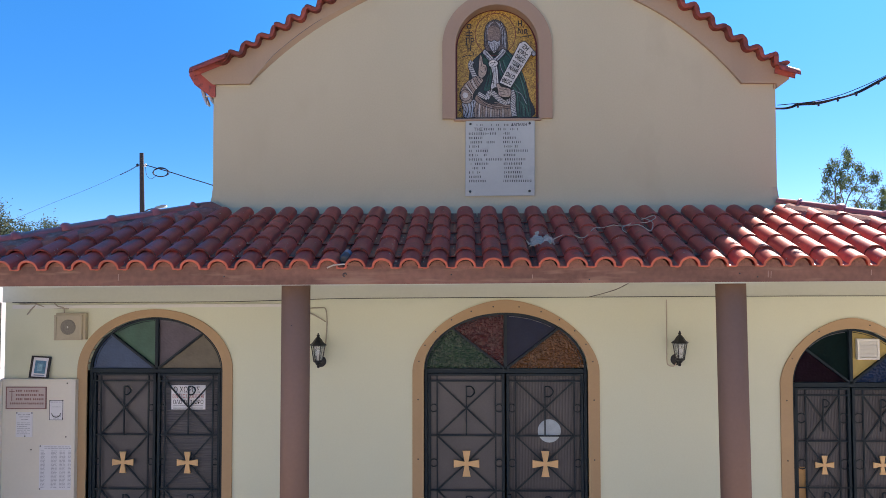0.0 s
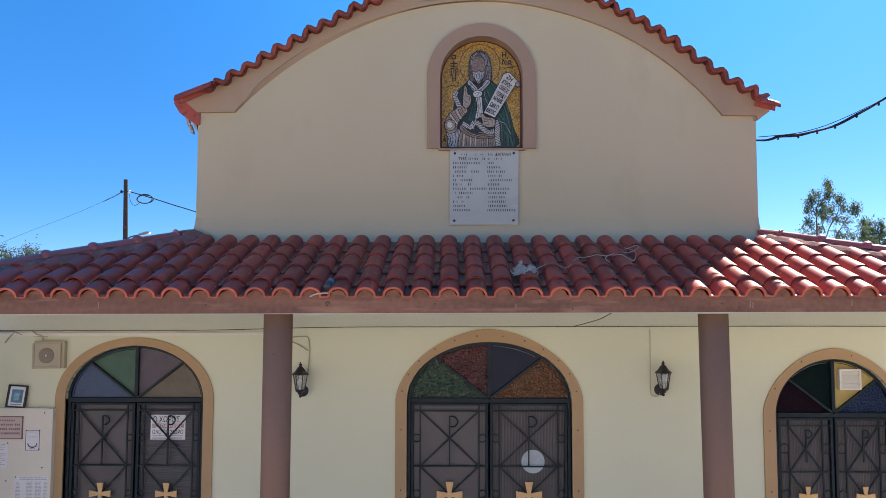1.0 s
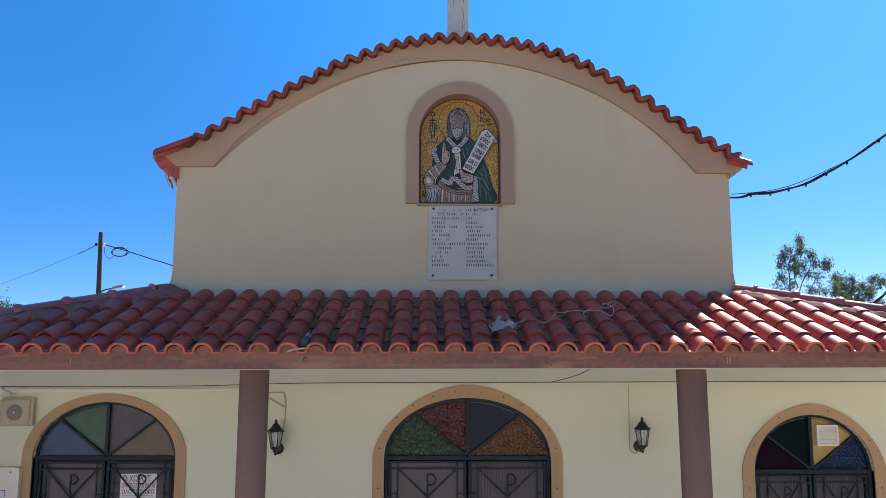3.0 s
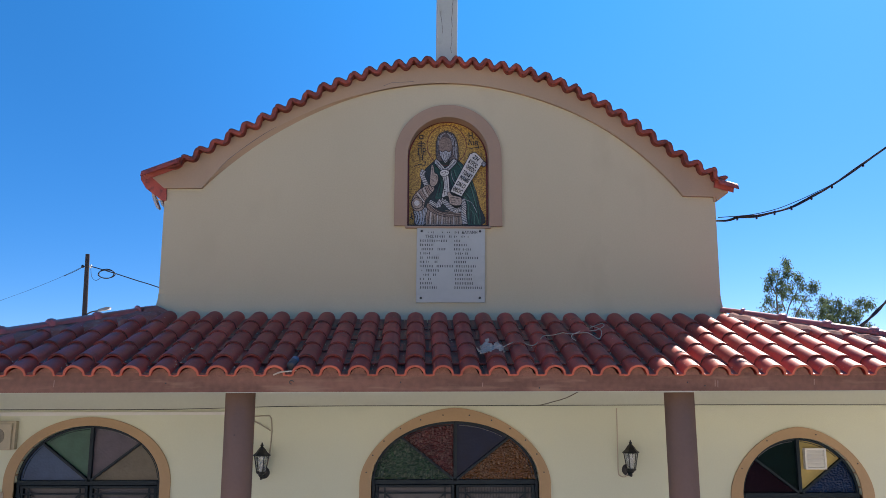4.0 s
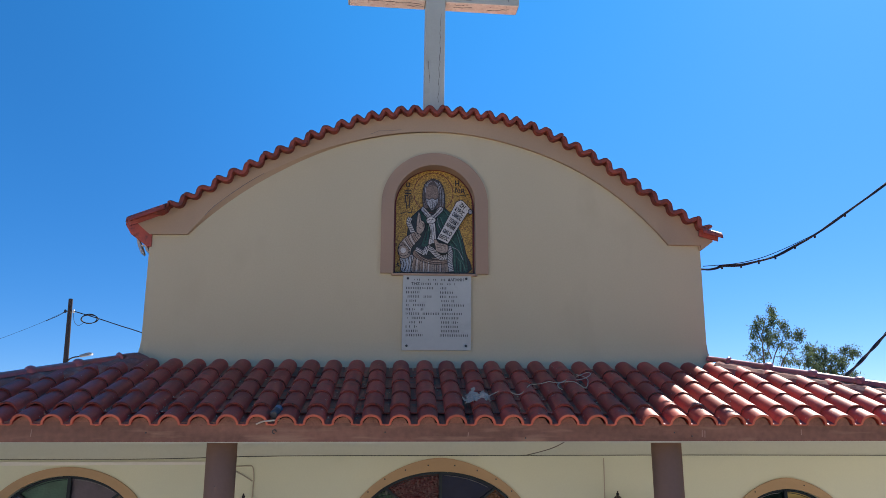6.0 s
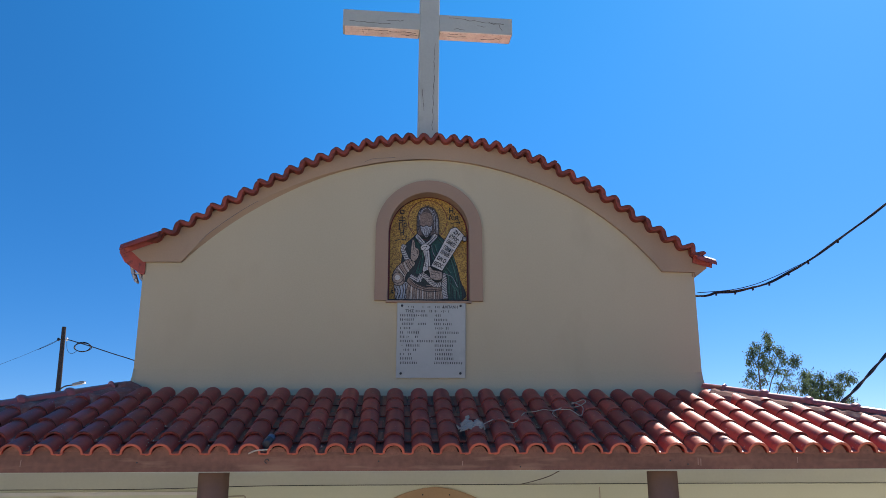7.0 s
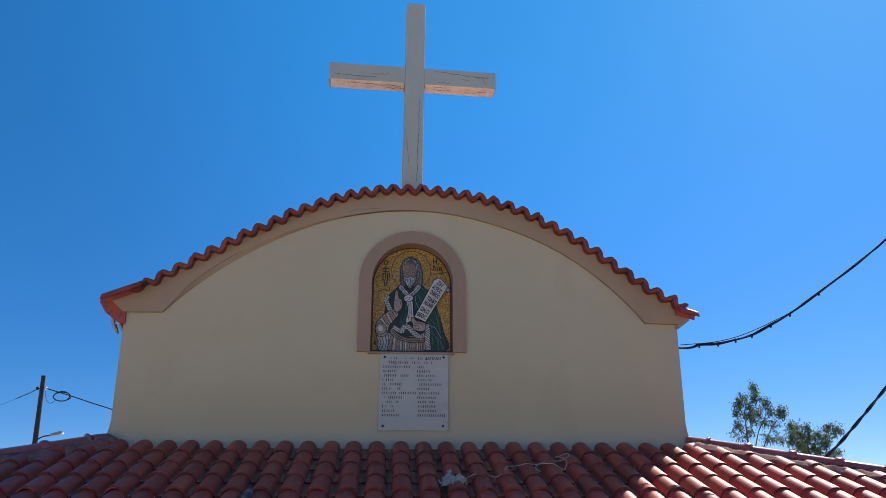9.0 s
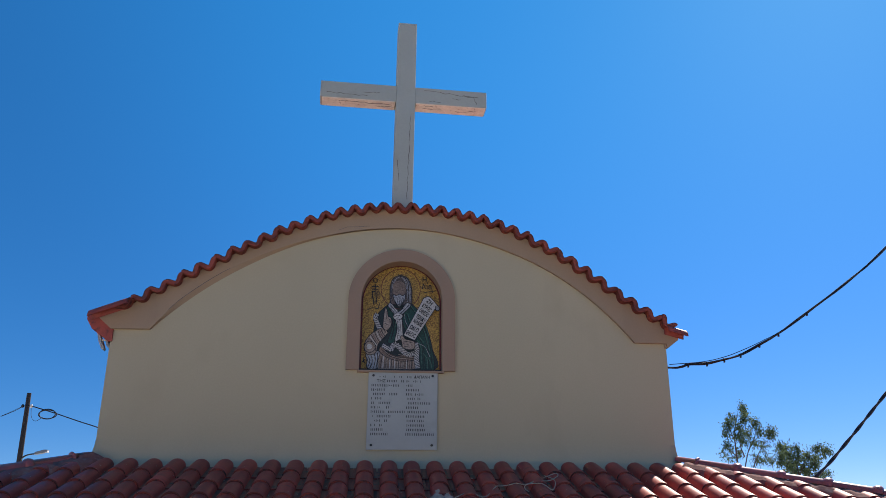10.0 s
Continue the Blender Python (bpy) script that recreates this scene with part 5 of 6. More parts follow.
cable("wall_wire", [(-4.60, WY - 0.026, 2.858), (-3.6, WY - 0.026, 2.860), (-2.5, WY - 0.026, 2.865), (-1.38, WY - 0.026, 2.893), (0.35, WY - 0.026, 2.901), (2.4, WY - 0.026, 2.910), (4.6, WY - 0.026, 2.912)], 0.0032, M_CABLE, "dark wire along the foot of the ring beam")
bm = slab(bmesh.new(), [(-4.60, 2.800), (-1.96, 2.818), (-1.96, 2.844), (-4.60, 2.834)], WY - 0.025, WY)
solid("cable_duct", bm, M_PVC, "white plastic cable duct along the wall", "cable duct", kind="")
cable("speaker_cable", [(-4.54, YW, 2.846), (-4.40, YW - 0.01, 2.846), (-4.36, YW - 0.02, 2.840), (-4.28, YW - 0.01, 2.815), (-4.18, YW, 2.805), (-4.06, YW - 0.01, 2.80)], 0.006, M_TANWIRE, "beige cable looped on the wall")
cable("speaker_cable", [(-4.37, YW - 0.01, 2.842), (-4.42, YW - 0.02, 2.79), (-4.46, YW - 0.01, 2.745)], 0.006, M_TANWIRE, "loose beige cable end on the wall")
cable("speaker_cable", [(-4.20, YW - 0.01, 2.850), (-4.16, YW - 0.02, 2.822), (-4.10, YW - 0.03, 2.805), (-4.09, YW - 0.03, 2.745)], 0.006, M_TANWIRE, "short beige cable to a loudspeaker")

# ---- loudspeaker ----
sp = thing("loudspeaker", "beige box loudspeaker with a round grille fixed to the wall", "loudspeaker", at=(-4.03, WY, 2.51))
bm = bmesh.new()
slab(bm, [(-4.170, 2.504), (-3.902, 2.508), (-3.902, 2.744), (-4.170, 2.742)], 7.425, 7.44)
bmesh.ops.bevel(bm, geom=bm.edges[:], offset=0.003, segments=1, affect="EDGES")
front = part("front", bm, M_SPEAK, sp)
part("cabinet", box(bmesh.new(), -4.164, -3.878, 7.44, WY - 0.001, 2.510, 2.760, 0.005), M_SPEAK, sp)
for x0, x1, z0, z1 in ((-4.168, -4.148, 2.508, 2.742), (-3.924, -3.904, 2.512, 2.742), (-4.148, -3.924, 2.508, 2.526), (-4.148, -3.924, 2.724, 2.742)):
    part("front_rim", box(bmesh.new(), x0, x1, 7.417, 7.425, z0, z1, 0.002), M_SPEAK, front)
bm = lathe(bmesh.new(), [(0.072, 0), (0.072, 0.003), (0.060, 0.006), (0.01, 0.007)], (0, 0, 0), 28)
bmesh.ops.transform(bm, verts=bm.verts, matrix=Matrix.Translation((-4.036, 7.424, 2.628)) @ Matrix.Rotation(radians(90), 4, "X"))
part("grille", bm, M_MESH, front, "round brown grille")
part("badge", box(bmesh.new(), -4.042, -4.032, 7.413, 7.418, 2.618, 2.638), M_PVC, front)

# ---- notice board with its papers ----
board = thing("notice_board", "cream wooden notice board standing against the wall beside the door", "notice board", at=(-4.32, WY, 0.9))
part("panel", box(bmesh.new(), -4.660, -3.988, WY - 0.055, WY - 0.002, 0.9, 2.128, 0.004), M_BOARD, board)
part("edge_strip", box(bmesh.new(), -3.988, -3.956, WY - 0.075, WY - 0.002, 0.9, 2.138, 0.004), M_BOARD, board)
part("edge_strip", box(bmesh.new(), -4.672, -3.988, WY - 0.075, WY - 0.002, 2.128, 2.144, 0.003), M_BOARD, board)
part("edge_strip", box(bmesh.new(), -4.690, -4.660, WY - 0.075, WY - 0.002, 0.9, 2.128, 0.003), M_BOARD, board)
for x, z in ((-4.045, 2.10), (-4.05, 1.60), (-4.38, 1.48)):
    bm = lathe(bmesh.new(), [(0.007, 0), (0.004, 0.006)], (0, 0, 0), 8)
    bmesh.ops.transform(bm, verts=bm.verts, matrix=Matrix.Translation((x, WY - 0.055, z)) @ Matrix.Rotation(radians(90), 4, "X"))
    part("drawing_pin", bm, M_BOLT, board)
YB = WY - 0.055
papers = []


def sheet(name, label, x0, x1, z0, z1, lines, base=M_PAPER, ink=M_PRINT, thick=0.0015, pins=()):
    t = thing(name, label, "notice", "papers on the notice board", at=((x0 + x1) / 2, YB, z0))
    papers.append(t)
    part("sheet", box(bmesh.new(), x0, x1, YB - thick - 0.001, YB - 0.0006, z0, z1), base, t)
    rr = random.Random(name + label)
    for z, h, a, b in lines:
        bm = bmesh.new()
        x = a
        while x < b - 0.004:
            if h > 0.009:
                w = h * rr.uniform(0.45, 0.7)
                mark(bm, rr, x, z, w * 1.9, h * 0.42, YB - thick - 0.0018)
                x += w + h * (0.22 if rr.random() > 0.12 else 0.8)
                continue
            w = min(rr.uniform(0.010, 0.035), b - x)
            box(bm, x, x + w, YB - thick - 0.0022, YB - thick - 0.0008, z - h / 2, z + h / 2)
            x += w + rr.uniform(0.004, 0.008)
        tagged(part("print_line", bm, ink, t), kind="stuff")
    for x, z in pins:
        bm = lathe(bmesh.new(), [(0.007, 0), (0.004, 0.006)], (0, 0, 0), 8)
        bmesh.ops.transform(bm, verts=bm.verts, matrix=Matrix.Translation((x, YB - thick, z)) @ Matrix.Rotation(radians(90), 4, "X"))
        part("drawing_pin", bm, M_BOLT, t)
    return t


sg = sheet("church_sign", "pinkish sign with faded brown lettering and a thin cross", -4.640, -4.262, 1.866, 2.064,
           [(2.030, 0.020, -4.555, -4.34), (1.992, 0.022, -4.555, -4.285), (1.952, 0.022, -4.555, -4.285), (1.912, 0.022, -4.610, -4.275)], M_SIGN, M_SIGNPRINT, thick=0.008)
part("cross_upright", box(bmesh.new(), -4.590, -4.584, YB - 0.0105, YB - 0.009, 1.935, 2.050), M_SIGNPRINT, sg)
part("cross_bar", box(bmesh.new(), -4.612, -4.560, YB - 0.0110, YB - 0.0105, 2.022, 2.028), M_SIGNPRINT, sg)
for x0, x1, z0, z1 in ((-4.644, -4.258, 2.060, 2.068), (-4.644, -4.258, 1.860, 1.868), (-4.644, -4.636, 1.868, 2.060), (-4.266, -4.258, 1.868, 2.060)):
    part("sign_edge", box(bmesh.new(), x0, x1, YB - 0.012, YB - 0.001, z0, z1), M_SIGNPRINT, sg)
card = sheet("paper_notice", "small white printed card with a dark emblem", -4.232, -4.098, 1.755, 1.944, [(1.925, 0.006, -4.22, -4.11), (1.88, 0.005, -4.20, -4.12), (1.795, 0.012, -4.205, -4.125), (1.775, 0.006, -4.19, -4.14)], pins=((-4.226, 1.938), (-4.104, 1.938), (-4.104, 1.768)))
for x0, x1, z0, z1 in ((-4.230, -4.100, 1.938, 1.942), (-4.230, -4.100, 1.757, 1.761), (-4.230, -4.226, 1.761, 1.938), (-4.104, -4.100, 1.761, 1.938)):
    part("border", box(bmesh.new(), x0, x1, YB - 0.0042, YB - 0.0026, z0, z1), M_BLACKPRINT, card)
part("emblem", tube(bmesh.new(), [(-4.165 + 0.042 * math.cos(math.pi * k / 10), YB - 0.0035, 1.822 - 0.038 * math.sin(math.pi * k / 10)) for k in range(11)], 0.004, 4), M_BLACKPRINT, card)
sheet("paper_notice", "white printed sheet with a dark heading", -4.548, -4.388, 1.598, 1.830, [(1.808, 0.012, -4.53, -4.41), (1.786, 0.010, -4.515, -4.42), (1.762, 0.010, -4.50, -4.43)] + [(1.73 - 0.017 * k, 0.005, -4.535, -4.41 - 0.03 * (k % 3 == 2)) for k in range(7)], pins=((-4.54, 1.822), (-4.396, 1.822), (-4.46, 1.606)))
sheet("paper_notice", "large white printed list in grey columns", -4.318, -3.995, 1.108, 1.522, [(1.508, 0.006, -4.27, -4.02), (1.494, 0.006, -4.27, -4.02)] + [(1.470 - 0.0125 * k, 0.005, a, b) for k in range(28) for a, b in ((-4.305, -4.265), (-4.205, -4.15), (-4.125, -4.07), (-4.045, -4.01))], pins=((-4.31, 1.514), (-4.002, 1.514), (-4.31, 1.116)))

for t in papers:
    t.location.x += 0.02
# framed picture leaning on top of the board
pf = thing("framed_picture", "small dark-framed blue print leaning on top of the board", "picture", at=(-4.32, WY - 0.04, 2.144))
lean = Matrix.Translation((-4.322, WY - 0.055, 2.146)) @ Matrix.Rotation(radians(3.5), 4, "Y") @ Matrix.Rotation(radians(-9), 4, "X")


def pic(name, x0, x1, y0, y1, z0, z1, material, label=""):
    bm = box(bmesh.new(), x0, x1, y0, y1, z0, z1)
    bmesh.ops.transform(bm, verts=bm.verts, matrix=lean)
    part(name, bm, material, pf, label)


pic("backing", -0.088, 0.088, 0.006, 0.016, 0.002, 0.205, M_FRAMEDARK)
pic("mount", -0.074, 0.074, 0.002, 0.005, 0.014, 0.194, M_PAPER)
pic("print", -0.052, 0.052, -0.001, 0.0015, 0.046, 0.166, M_BLUEPIC, "blue print with plain pale patches")
pic("print_patch", -0.026, 0.022, -0.003, -0.0012, 0.066, 0.138, mat("pale_blue_patch", (0.22, 0.40, 0.48), 0.4, vary=0.4, big=70, bump=0))
pic("caption", -0.05, 0.05, -0.001, 0.0015, 0.024, 0.034, mat("blue_grey_strip", (0.25, 0.33, 0.42), 0.5, bump=0))
for x0, x1, z0, z1 in ((-0.092, -0.074, 0, 0.208), (0.074, 0.092, 0, 0.208), (-0.074, 0.074, 0, 0.014), (-0.074, 0.074, 0.194, 0.208)):
    pic("frame_bar", x0, x1, -0.008, 0.006, z0, z1, M_FRAMEDARK)

# ---- glazed screen at the end of the porch ----
scr = thing("porch_screen", "white panelled aluminium screen closing the end of the porch", "screen", kind="structure", at=(-4.75, 7.0, 0.03))
part("post", box(bmesh.new(), -4.745, -4.695, 7.40, 7.46, 0.03, 2.86, 0.004), M_ALU, scr)
part("panel", box(bmesh.new(), -4.735, -4.715, 6.25, 7.40, 0.03, 2.80), M_PVC, scr)
for z in (2.55, 2.02):
    part("hinge", box(bmesh.new(), -4.70, -4.672, 7.385, 7.40, z - 0.03, z + 0.03, 0.003), M_BOLT, scr)
for z in (2.80, 2.25, 1.6):
    part("rail", box(bmesh.new(), -4.742, -4.708, 6.25, 7.40, z, z + 0.03), M_ALU, scr)


# ---- loose things on the porch roof ----
TP = 0.2055          # tile pitch
TX0 = -0.293         # crest of one row


def tile_top(x, y):
    """Height of the tile surface above a point of the plan."""
    dx = (x - TX0 + TP / 2) % TP - TP / 2
    roll = 0.072 * math.sqrt(max(0, 1 - (dx / 0.078) ** 2)) if abs(dx) < 0.078 else 0.0
    return roof_z(y) + 0.018 + roll + 0.012


def on_roof(pts, r, n=10):
    g = glide([(x, y, 0) for x, y in pts], n)
    zs = [roof_z(p.y) + 0.106 + r - 0.016 * abs(math.sin(math.pi * (p.x - TX0) / TP)) for p in g]
    return [Vector((p.x, p.y, z)) for p, z in zip(g, zs)]


WIRE_1 = [(0.383, 6.276), (0.429, 6.352), (0.48, 6.403), (0.552, 6.428), (0.631, 6.349), (0.705, 6.437), (0.755, 6.56), (0.788, 6.62), (0.879, 6.653), (1.01, 6.679), (1.119, 6.752), (1.22, 6.78), (1.302, 6.844), (1.344, 6.897), (1.34, 6.964), (1.281, 6.941), (1.219, 6.881)]
WIRE_2 = [(1.227, 6.917), (1.27, 6.856), (1.285, 6.75), (1.241, 6.582), (1.204, 6.517), (1.163, 6.627), (1.073, 6.684), (1.023, 6.651), (0.995, 6.574), (0.994, 6.508), (1.01, 6.465)]
bm = tube(bmesh.new(), on_roof(WIRE_1, 0.003), 0.0036, 6)
tube(bm, on_roof(WIRE_2, 0.008), 0.0036, 6)
solid("roof_wire", bm, M_WIRE, "tangled white electric wire lying on the roof tiles", "wire", kind="", smooth=True)

# torn plastic bag caught between two rows of tiles
rng = random.Random(11)
bm = bmesh.new()
BX, BY = 0.30, 6.27
grid = []
for i in range(15):
    row = []
    for j in range(13):
        u, w = i / 14 - 0.5, j / 12 - 0.5
        a = 1 + 0.25 * noise.noise(Vector((u * 3, w * 3, 5)))
        x, y = BX + u * 0.24 * a + 0.02 * w, BY + w * 0.30 * a
        z = tile_top(x, y) * 0.35 + max(tile_top(x + 0.05, y), tile_top(x - 0.05, y)) * 0.65
        z += 0.004 + 0.026 * abs(noise.noise(Vector((u * 7, w * 7, 2)))) + 0.02 * noise.noise(Vector((u * 17, w * 17, 8)))
        row.append(bm.verts.new((x + rng.uniform(-0.008, 0.008), y + rng.uniform(-0.008, 0.008), z)))
    grid.append(row)
for i in range(14):
    for j in range(12):
        e = math.hypot((i - 6.5) / 7, (j - 5.5) / 6)
        if e < 0.86 + 0.3 * noise.noise(Vector((i * 0.6, j * 0.6, 1))):
            bm.faces.new((grid[i][j], grid[i + 1][j], grid[i + 1][j + 1], grid[i][j + 1]))
bmesh.ops.delete(bm, geom=[v for v in bm.verts if not v.link_faces], context="VERTS")
bmesh.ops.solidify(bm, geom=bm.faces[:], thickness=0.002)
solid("plastic_bag", bm, M_BAG, "torn pale plastic bag crumpled between roof tiles", "plastic bag", kind="")

# old lamp holder with its wire at the eave
lh = thing("lamp_holder", "broken blue-grey lamp holder with a white wire lying at the eave", "lamp holder", at=(-1.195, 6.0, 3.17))
ax = Matrix.Translation((-1.197, 5.950, 3.238)) @ Matrix.Diagonal((0.92, 0.92, 0.92, 1)) @ Matrix.Rotation(radians(-62), 4, "X") @ Matrix.Rotation(radians(10), 4, "Y")
bm = lathe(bmesh.new(), [(0.020, -0.055), (0.034, -0.05), (0.036, -0.03), (0.036, 0.02), (0.030, 0.024)], (0, 0, 0), 14)
bmesh.ops.transform(bm, verts=bm.verts, matrix=ax)
part("body", bm, M_GREYPL, lh, smooth=True)
bm = lathe(bmesh.new(), [(0.031, 0.022), (0.033, 0.03), (0.031, 0.075), (0.018, 0.09)], (0, 0, 0), 14)
bmesh.ops.transform(bm, verts=bm.verts, matrix=ax)
part("cap", bm, M_BLUEPL, lh, smooth=True)
bm = tube(bmesh.new(), glide([(-1.19, 5.93, 3.20), (-1.165, 5.895, 3.185), (-1.21, 5.868, 3.178), (-1.27, 5.866, 3.172), (-1.322, 5.868, 3.152)], 6), 0.006, 6)
part("wire", bm, M_WIRE, lh)

# ---- gutter remains under the left eave of the nave ----
gb = thing("gutter_bracket", "broken white gutter bracket under the nave eave", "gutter", at=(-2.75, 7.55, 4.8))
part("strap", box(bmesh.new(), -2.785, -2.69, 7.52, 7.545, 4.826, 4.838), M_PVC, gb)
part("stay", tube(bmesh.new(), glide([(-2.70, 7.53, 4.88), (-2.73, 7.53, 4.855), (-2.755, 7.53, 4.832)]), 0.007, 6), M_PVC, gb)
bm = bmesh.new()
slab(bm, [(-2.846, 4.925), (-2.822, 4.835), (-2.785, 4.755), (-2.765, 4.742), (-2.760, 4.760), (-2.775, 4.80), (-2.805, 4.87)], 7.54, 7.60)
slab(bm, [(-2.752, 4.83), (-2.742, 4.79), (-2.720, 4.762), (-2.708, 4.765), (-2.722, 4.80), (-2.732, 4.832)], 7.53, 7.58)
slab(bm, [(-2.80, 4.842), (-2.795, 4.80), (-2.772, 4.775), (-2.768, 4.785), (-2.782, 4.81), (-2.785, 4.842)], 7.50, 7.52)
part("gutter_end", bm, mat("dented_grey_metal", (0.40, 0.38, 0.35), 0.5, metal=0.4, vary=0.2, big=9, bump=0.2), gb)

# ---- overhead cables ----


def twisted(name, pts, r, label, turns=9.0, clips=(), n=14):
    t = thing(name, label, "cable", at=pts[0])
    g = glide(pts, n)
    length = [0.0]
    for a, b in zip(g, g[1:]):
        length.append(length[-1] + (b - a).length)
    for ph, rr in ((0, r), (math.pi, r * 0.9), (math.pi / 2, r * 0.45)):
        bm = bmesh.new()
        pp = []
        for p, s in zip(g, length):
            a = s * turns + ph
            pp.append(p + Vector((0, math.cos(a), math.sin(a))) * r * 0.9)
        tube(bm, pp, rr, 6)
        part("strand", bm, M_CABLE, t, smooth=True)
    for f in clips:
        i = int(f * (len(g) - 1))
        p = g[i]
        part("clip", box(bmesh.new(), p.x - 0.006, p.x + 0.006, p.y - 0.012, p.y + 0.012, p.z - 0.030, p.z + 0.013, 0.002), M_CABLE, t)
    return t


twisted("service_cable", [(2.60, 7.52, 4.668), (2.69, 7.5, 4.664), (2.76, 7.5, 4.678), (2.835, 7.5, 4.703), (3.01, 7.5, 4.714), (3.19, 7.5, 4.756), (3.375, 7.5, 4.812), (3.582, 7.5, 4.920), (3.78, 7.5, 5.028), (4.08, 7.5, 5.230), (4.61, 7.5, 5.602), (5.106, 7.5, 6.0), (5.9, 7.5, 6.78), (7.0, 7.5, 7.9)], 0.0085,
        "thick black twisted service cable fixed to the nave wall", 5.0, (0.22, 0.31, 0.385, 0.46, 0.535, 0.62, 0.70))
cable("stay_wire", [(2.62, 7.47, 4.69), (2.95, 7.47, 4.722), (3.19, 7.47, 4.778), (3.40, 7.47, 4.858), (3.60, 7.47, 4.950), (3.79, 7.47, 5.046), (4.08, 7.47, 5.243), (4.61, 7.48, 5.612), (5.106, 7.48, 6.01), (7.0, 7.48, 7.905)], 0.004, M_CABLE, "thin stay wire above the service cable")
twisted("overhead_cable", [(4.6, 12.0, 2.75), (5.6, 12.0, 3.36), (6.396, 12.0, 3.957), (6.647, 12.0, 4.165), (6.92, 12.0, 4.418), (7.221, 12.0, 4.711), (7.62, 12.0, 5.105), (8.6, 12.0, 6.10), (10.0, 12.0, 7.7)], 0.0165, "thick black twisted overhead cable", 9.0, n=22)

# ---- timber pole with street lamp and wires ----
up = thing("utility_pole", "dark timber utility pole with cables and a street lamp", "utility pole", at=(-10.45, 25.0, -0.15))
part("pole", tube(bmesh.new(), [(-10.42, 25, -0.15), (-10.44, 25, 4.0), (-10.515, 25, 7.13)], [0.10, 0.085, 0.062], 10), M_POLE, up)
part("lamp_arm", tube(bmesh.new(), glide([(-10.44, 24.95, 5.08), (-10.39, 24.95, 5.24), (-10.24, 24.95, 5.335), (-10.0, 24.95, 5.375)]), 0.022, 6), M_BOLT, up)
bm = bmesh.new()
slab(bm, [(-10.04, 5.345), (-9.78, 5.395), (-9.68, 5.44), (-9.68, 5.48), (-9.78, 5.485), (-10.03, 5.41)], 24.86, 25.04)
bmesh.ops.bevel(bm, geom=[e for e in bm.edges if abs(e.verts[0].co.y - e.verts[1].co.y) < 0.01 and len(e.link_faces) == 2 and e.calc_face_angle(0) > 1], offset=0.015, segments=2, affect="EDGES")
head = part("lamp_head", bm, mat("grey_lamp_housing", (0.20, 0.21, 0.22), 0.4, vary=0.05, bump=0), up)
part("lamp_glass", box(bmesh.new(), -9.78, -9.68, 24.88, 25.02, 5.41, 5.47, 0.01), M_BULB, head, "white glass cover")
for dx in (-0.13, 0.12):
    part("insulator", lathe(bmesh.new(), [(0.02, -0.05), (0.04, -0.03), (0.04, 0.02), (0.02, 0.05)], (-10.49 + dx, 24.95, 6.74), 10), M_PVC if dx > 0 else M_CABLE, up)
    part("crossarm", tube(bmesh.new(), [(-10.49, 24.96, 6.74), (-10.49 + dx, 24.95, 6.74)], 0.018, 6), M_BOLT, up)
cable("house_cable", [(-10.36, 24.95, 6.74), (-10.15, 24.9, 6.68), (-9.63, 24.9, 6.53), (-8.94, 24.9, 6.31), (-8.26, 24.9, 6.10), (-6.5, 23.5, 5.45), (-2.6, 18.2, 4.4)], 0.017, M_CABLE, "black cable from the pole to the church")
bm = bmesh.new()
tube(bm, [(-9.845 + 0.23 * math.cos(a * math.pi / 10), 24.86, 6.50 + 0.145 * math.sin(a * math.pi / 10)) for a in range(20)], 0.015, 6, closed=True)
tube(bm, [(-9.82 + 0.26 * math.cos(a * math.pi / 10), 24.82, 6.485 + 0.125 * math.sin(a * math.pi / 10)) for a in range(20)], 0.014, 6, closed=True)
solid("cable_coil", bm, M_CABLE, "coil of spare black cable hanging by the pole", "cable", kind="")
cable("drop_wire", [(-10.37, 24.95, 6.71), (-10.31, 24.93, 6.42), (-10.16, 24.9, 6.30), (-9.97, 24.88, 6.41)], 0.007, M_CABLE, "thin drop wire between pole and coil")
cable("telephone_wire", [(-10.644, 24.95, 6.716), (-11.376, 25.0, 6.362), (-12.27, 25.0, 5.975), (-13.0, 25.0, 5.69), (-13.92, 25.0, 5.32), (-17, 25.6, 4.2), (-22, 28, 2.8), (-28, 29.6, 1.0)], 0.0042, M_CABLE, "thin wire running away from the pole")
cable("telephone_wire", [(-10.64, 24.96, 6.71), (-10.85, 25.0, 6.60), (-11.2, 25.02, 6.44)], 0.009, M_CABLE, "short thick wire splice at the pole")


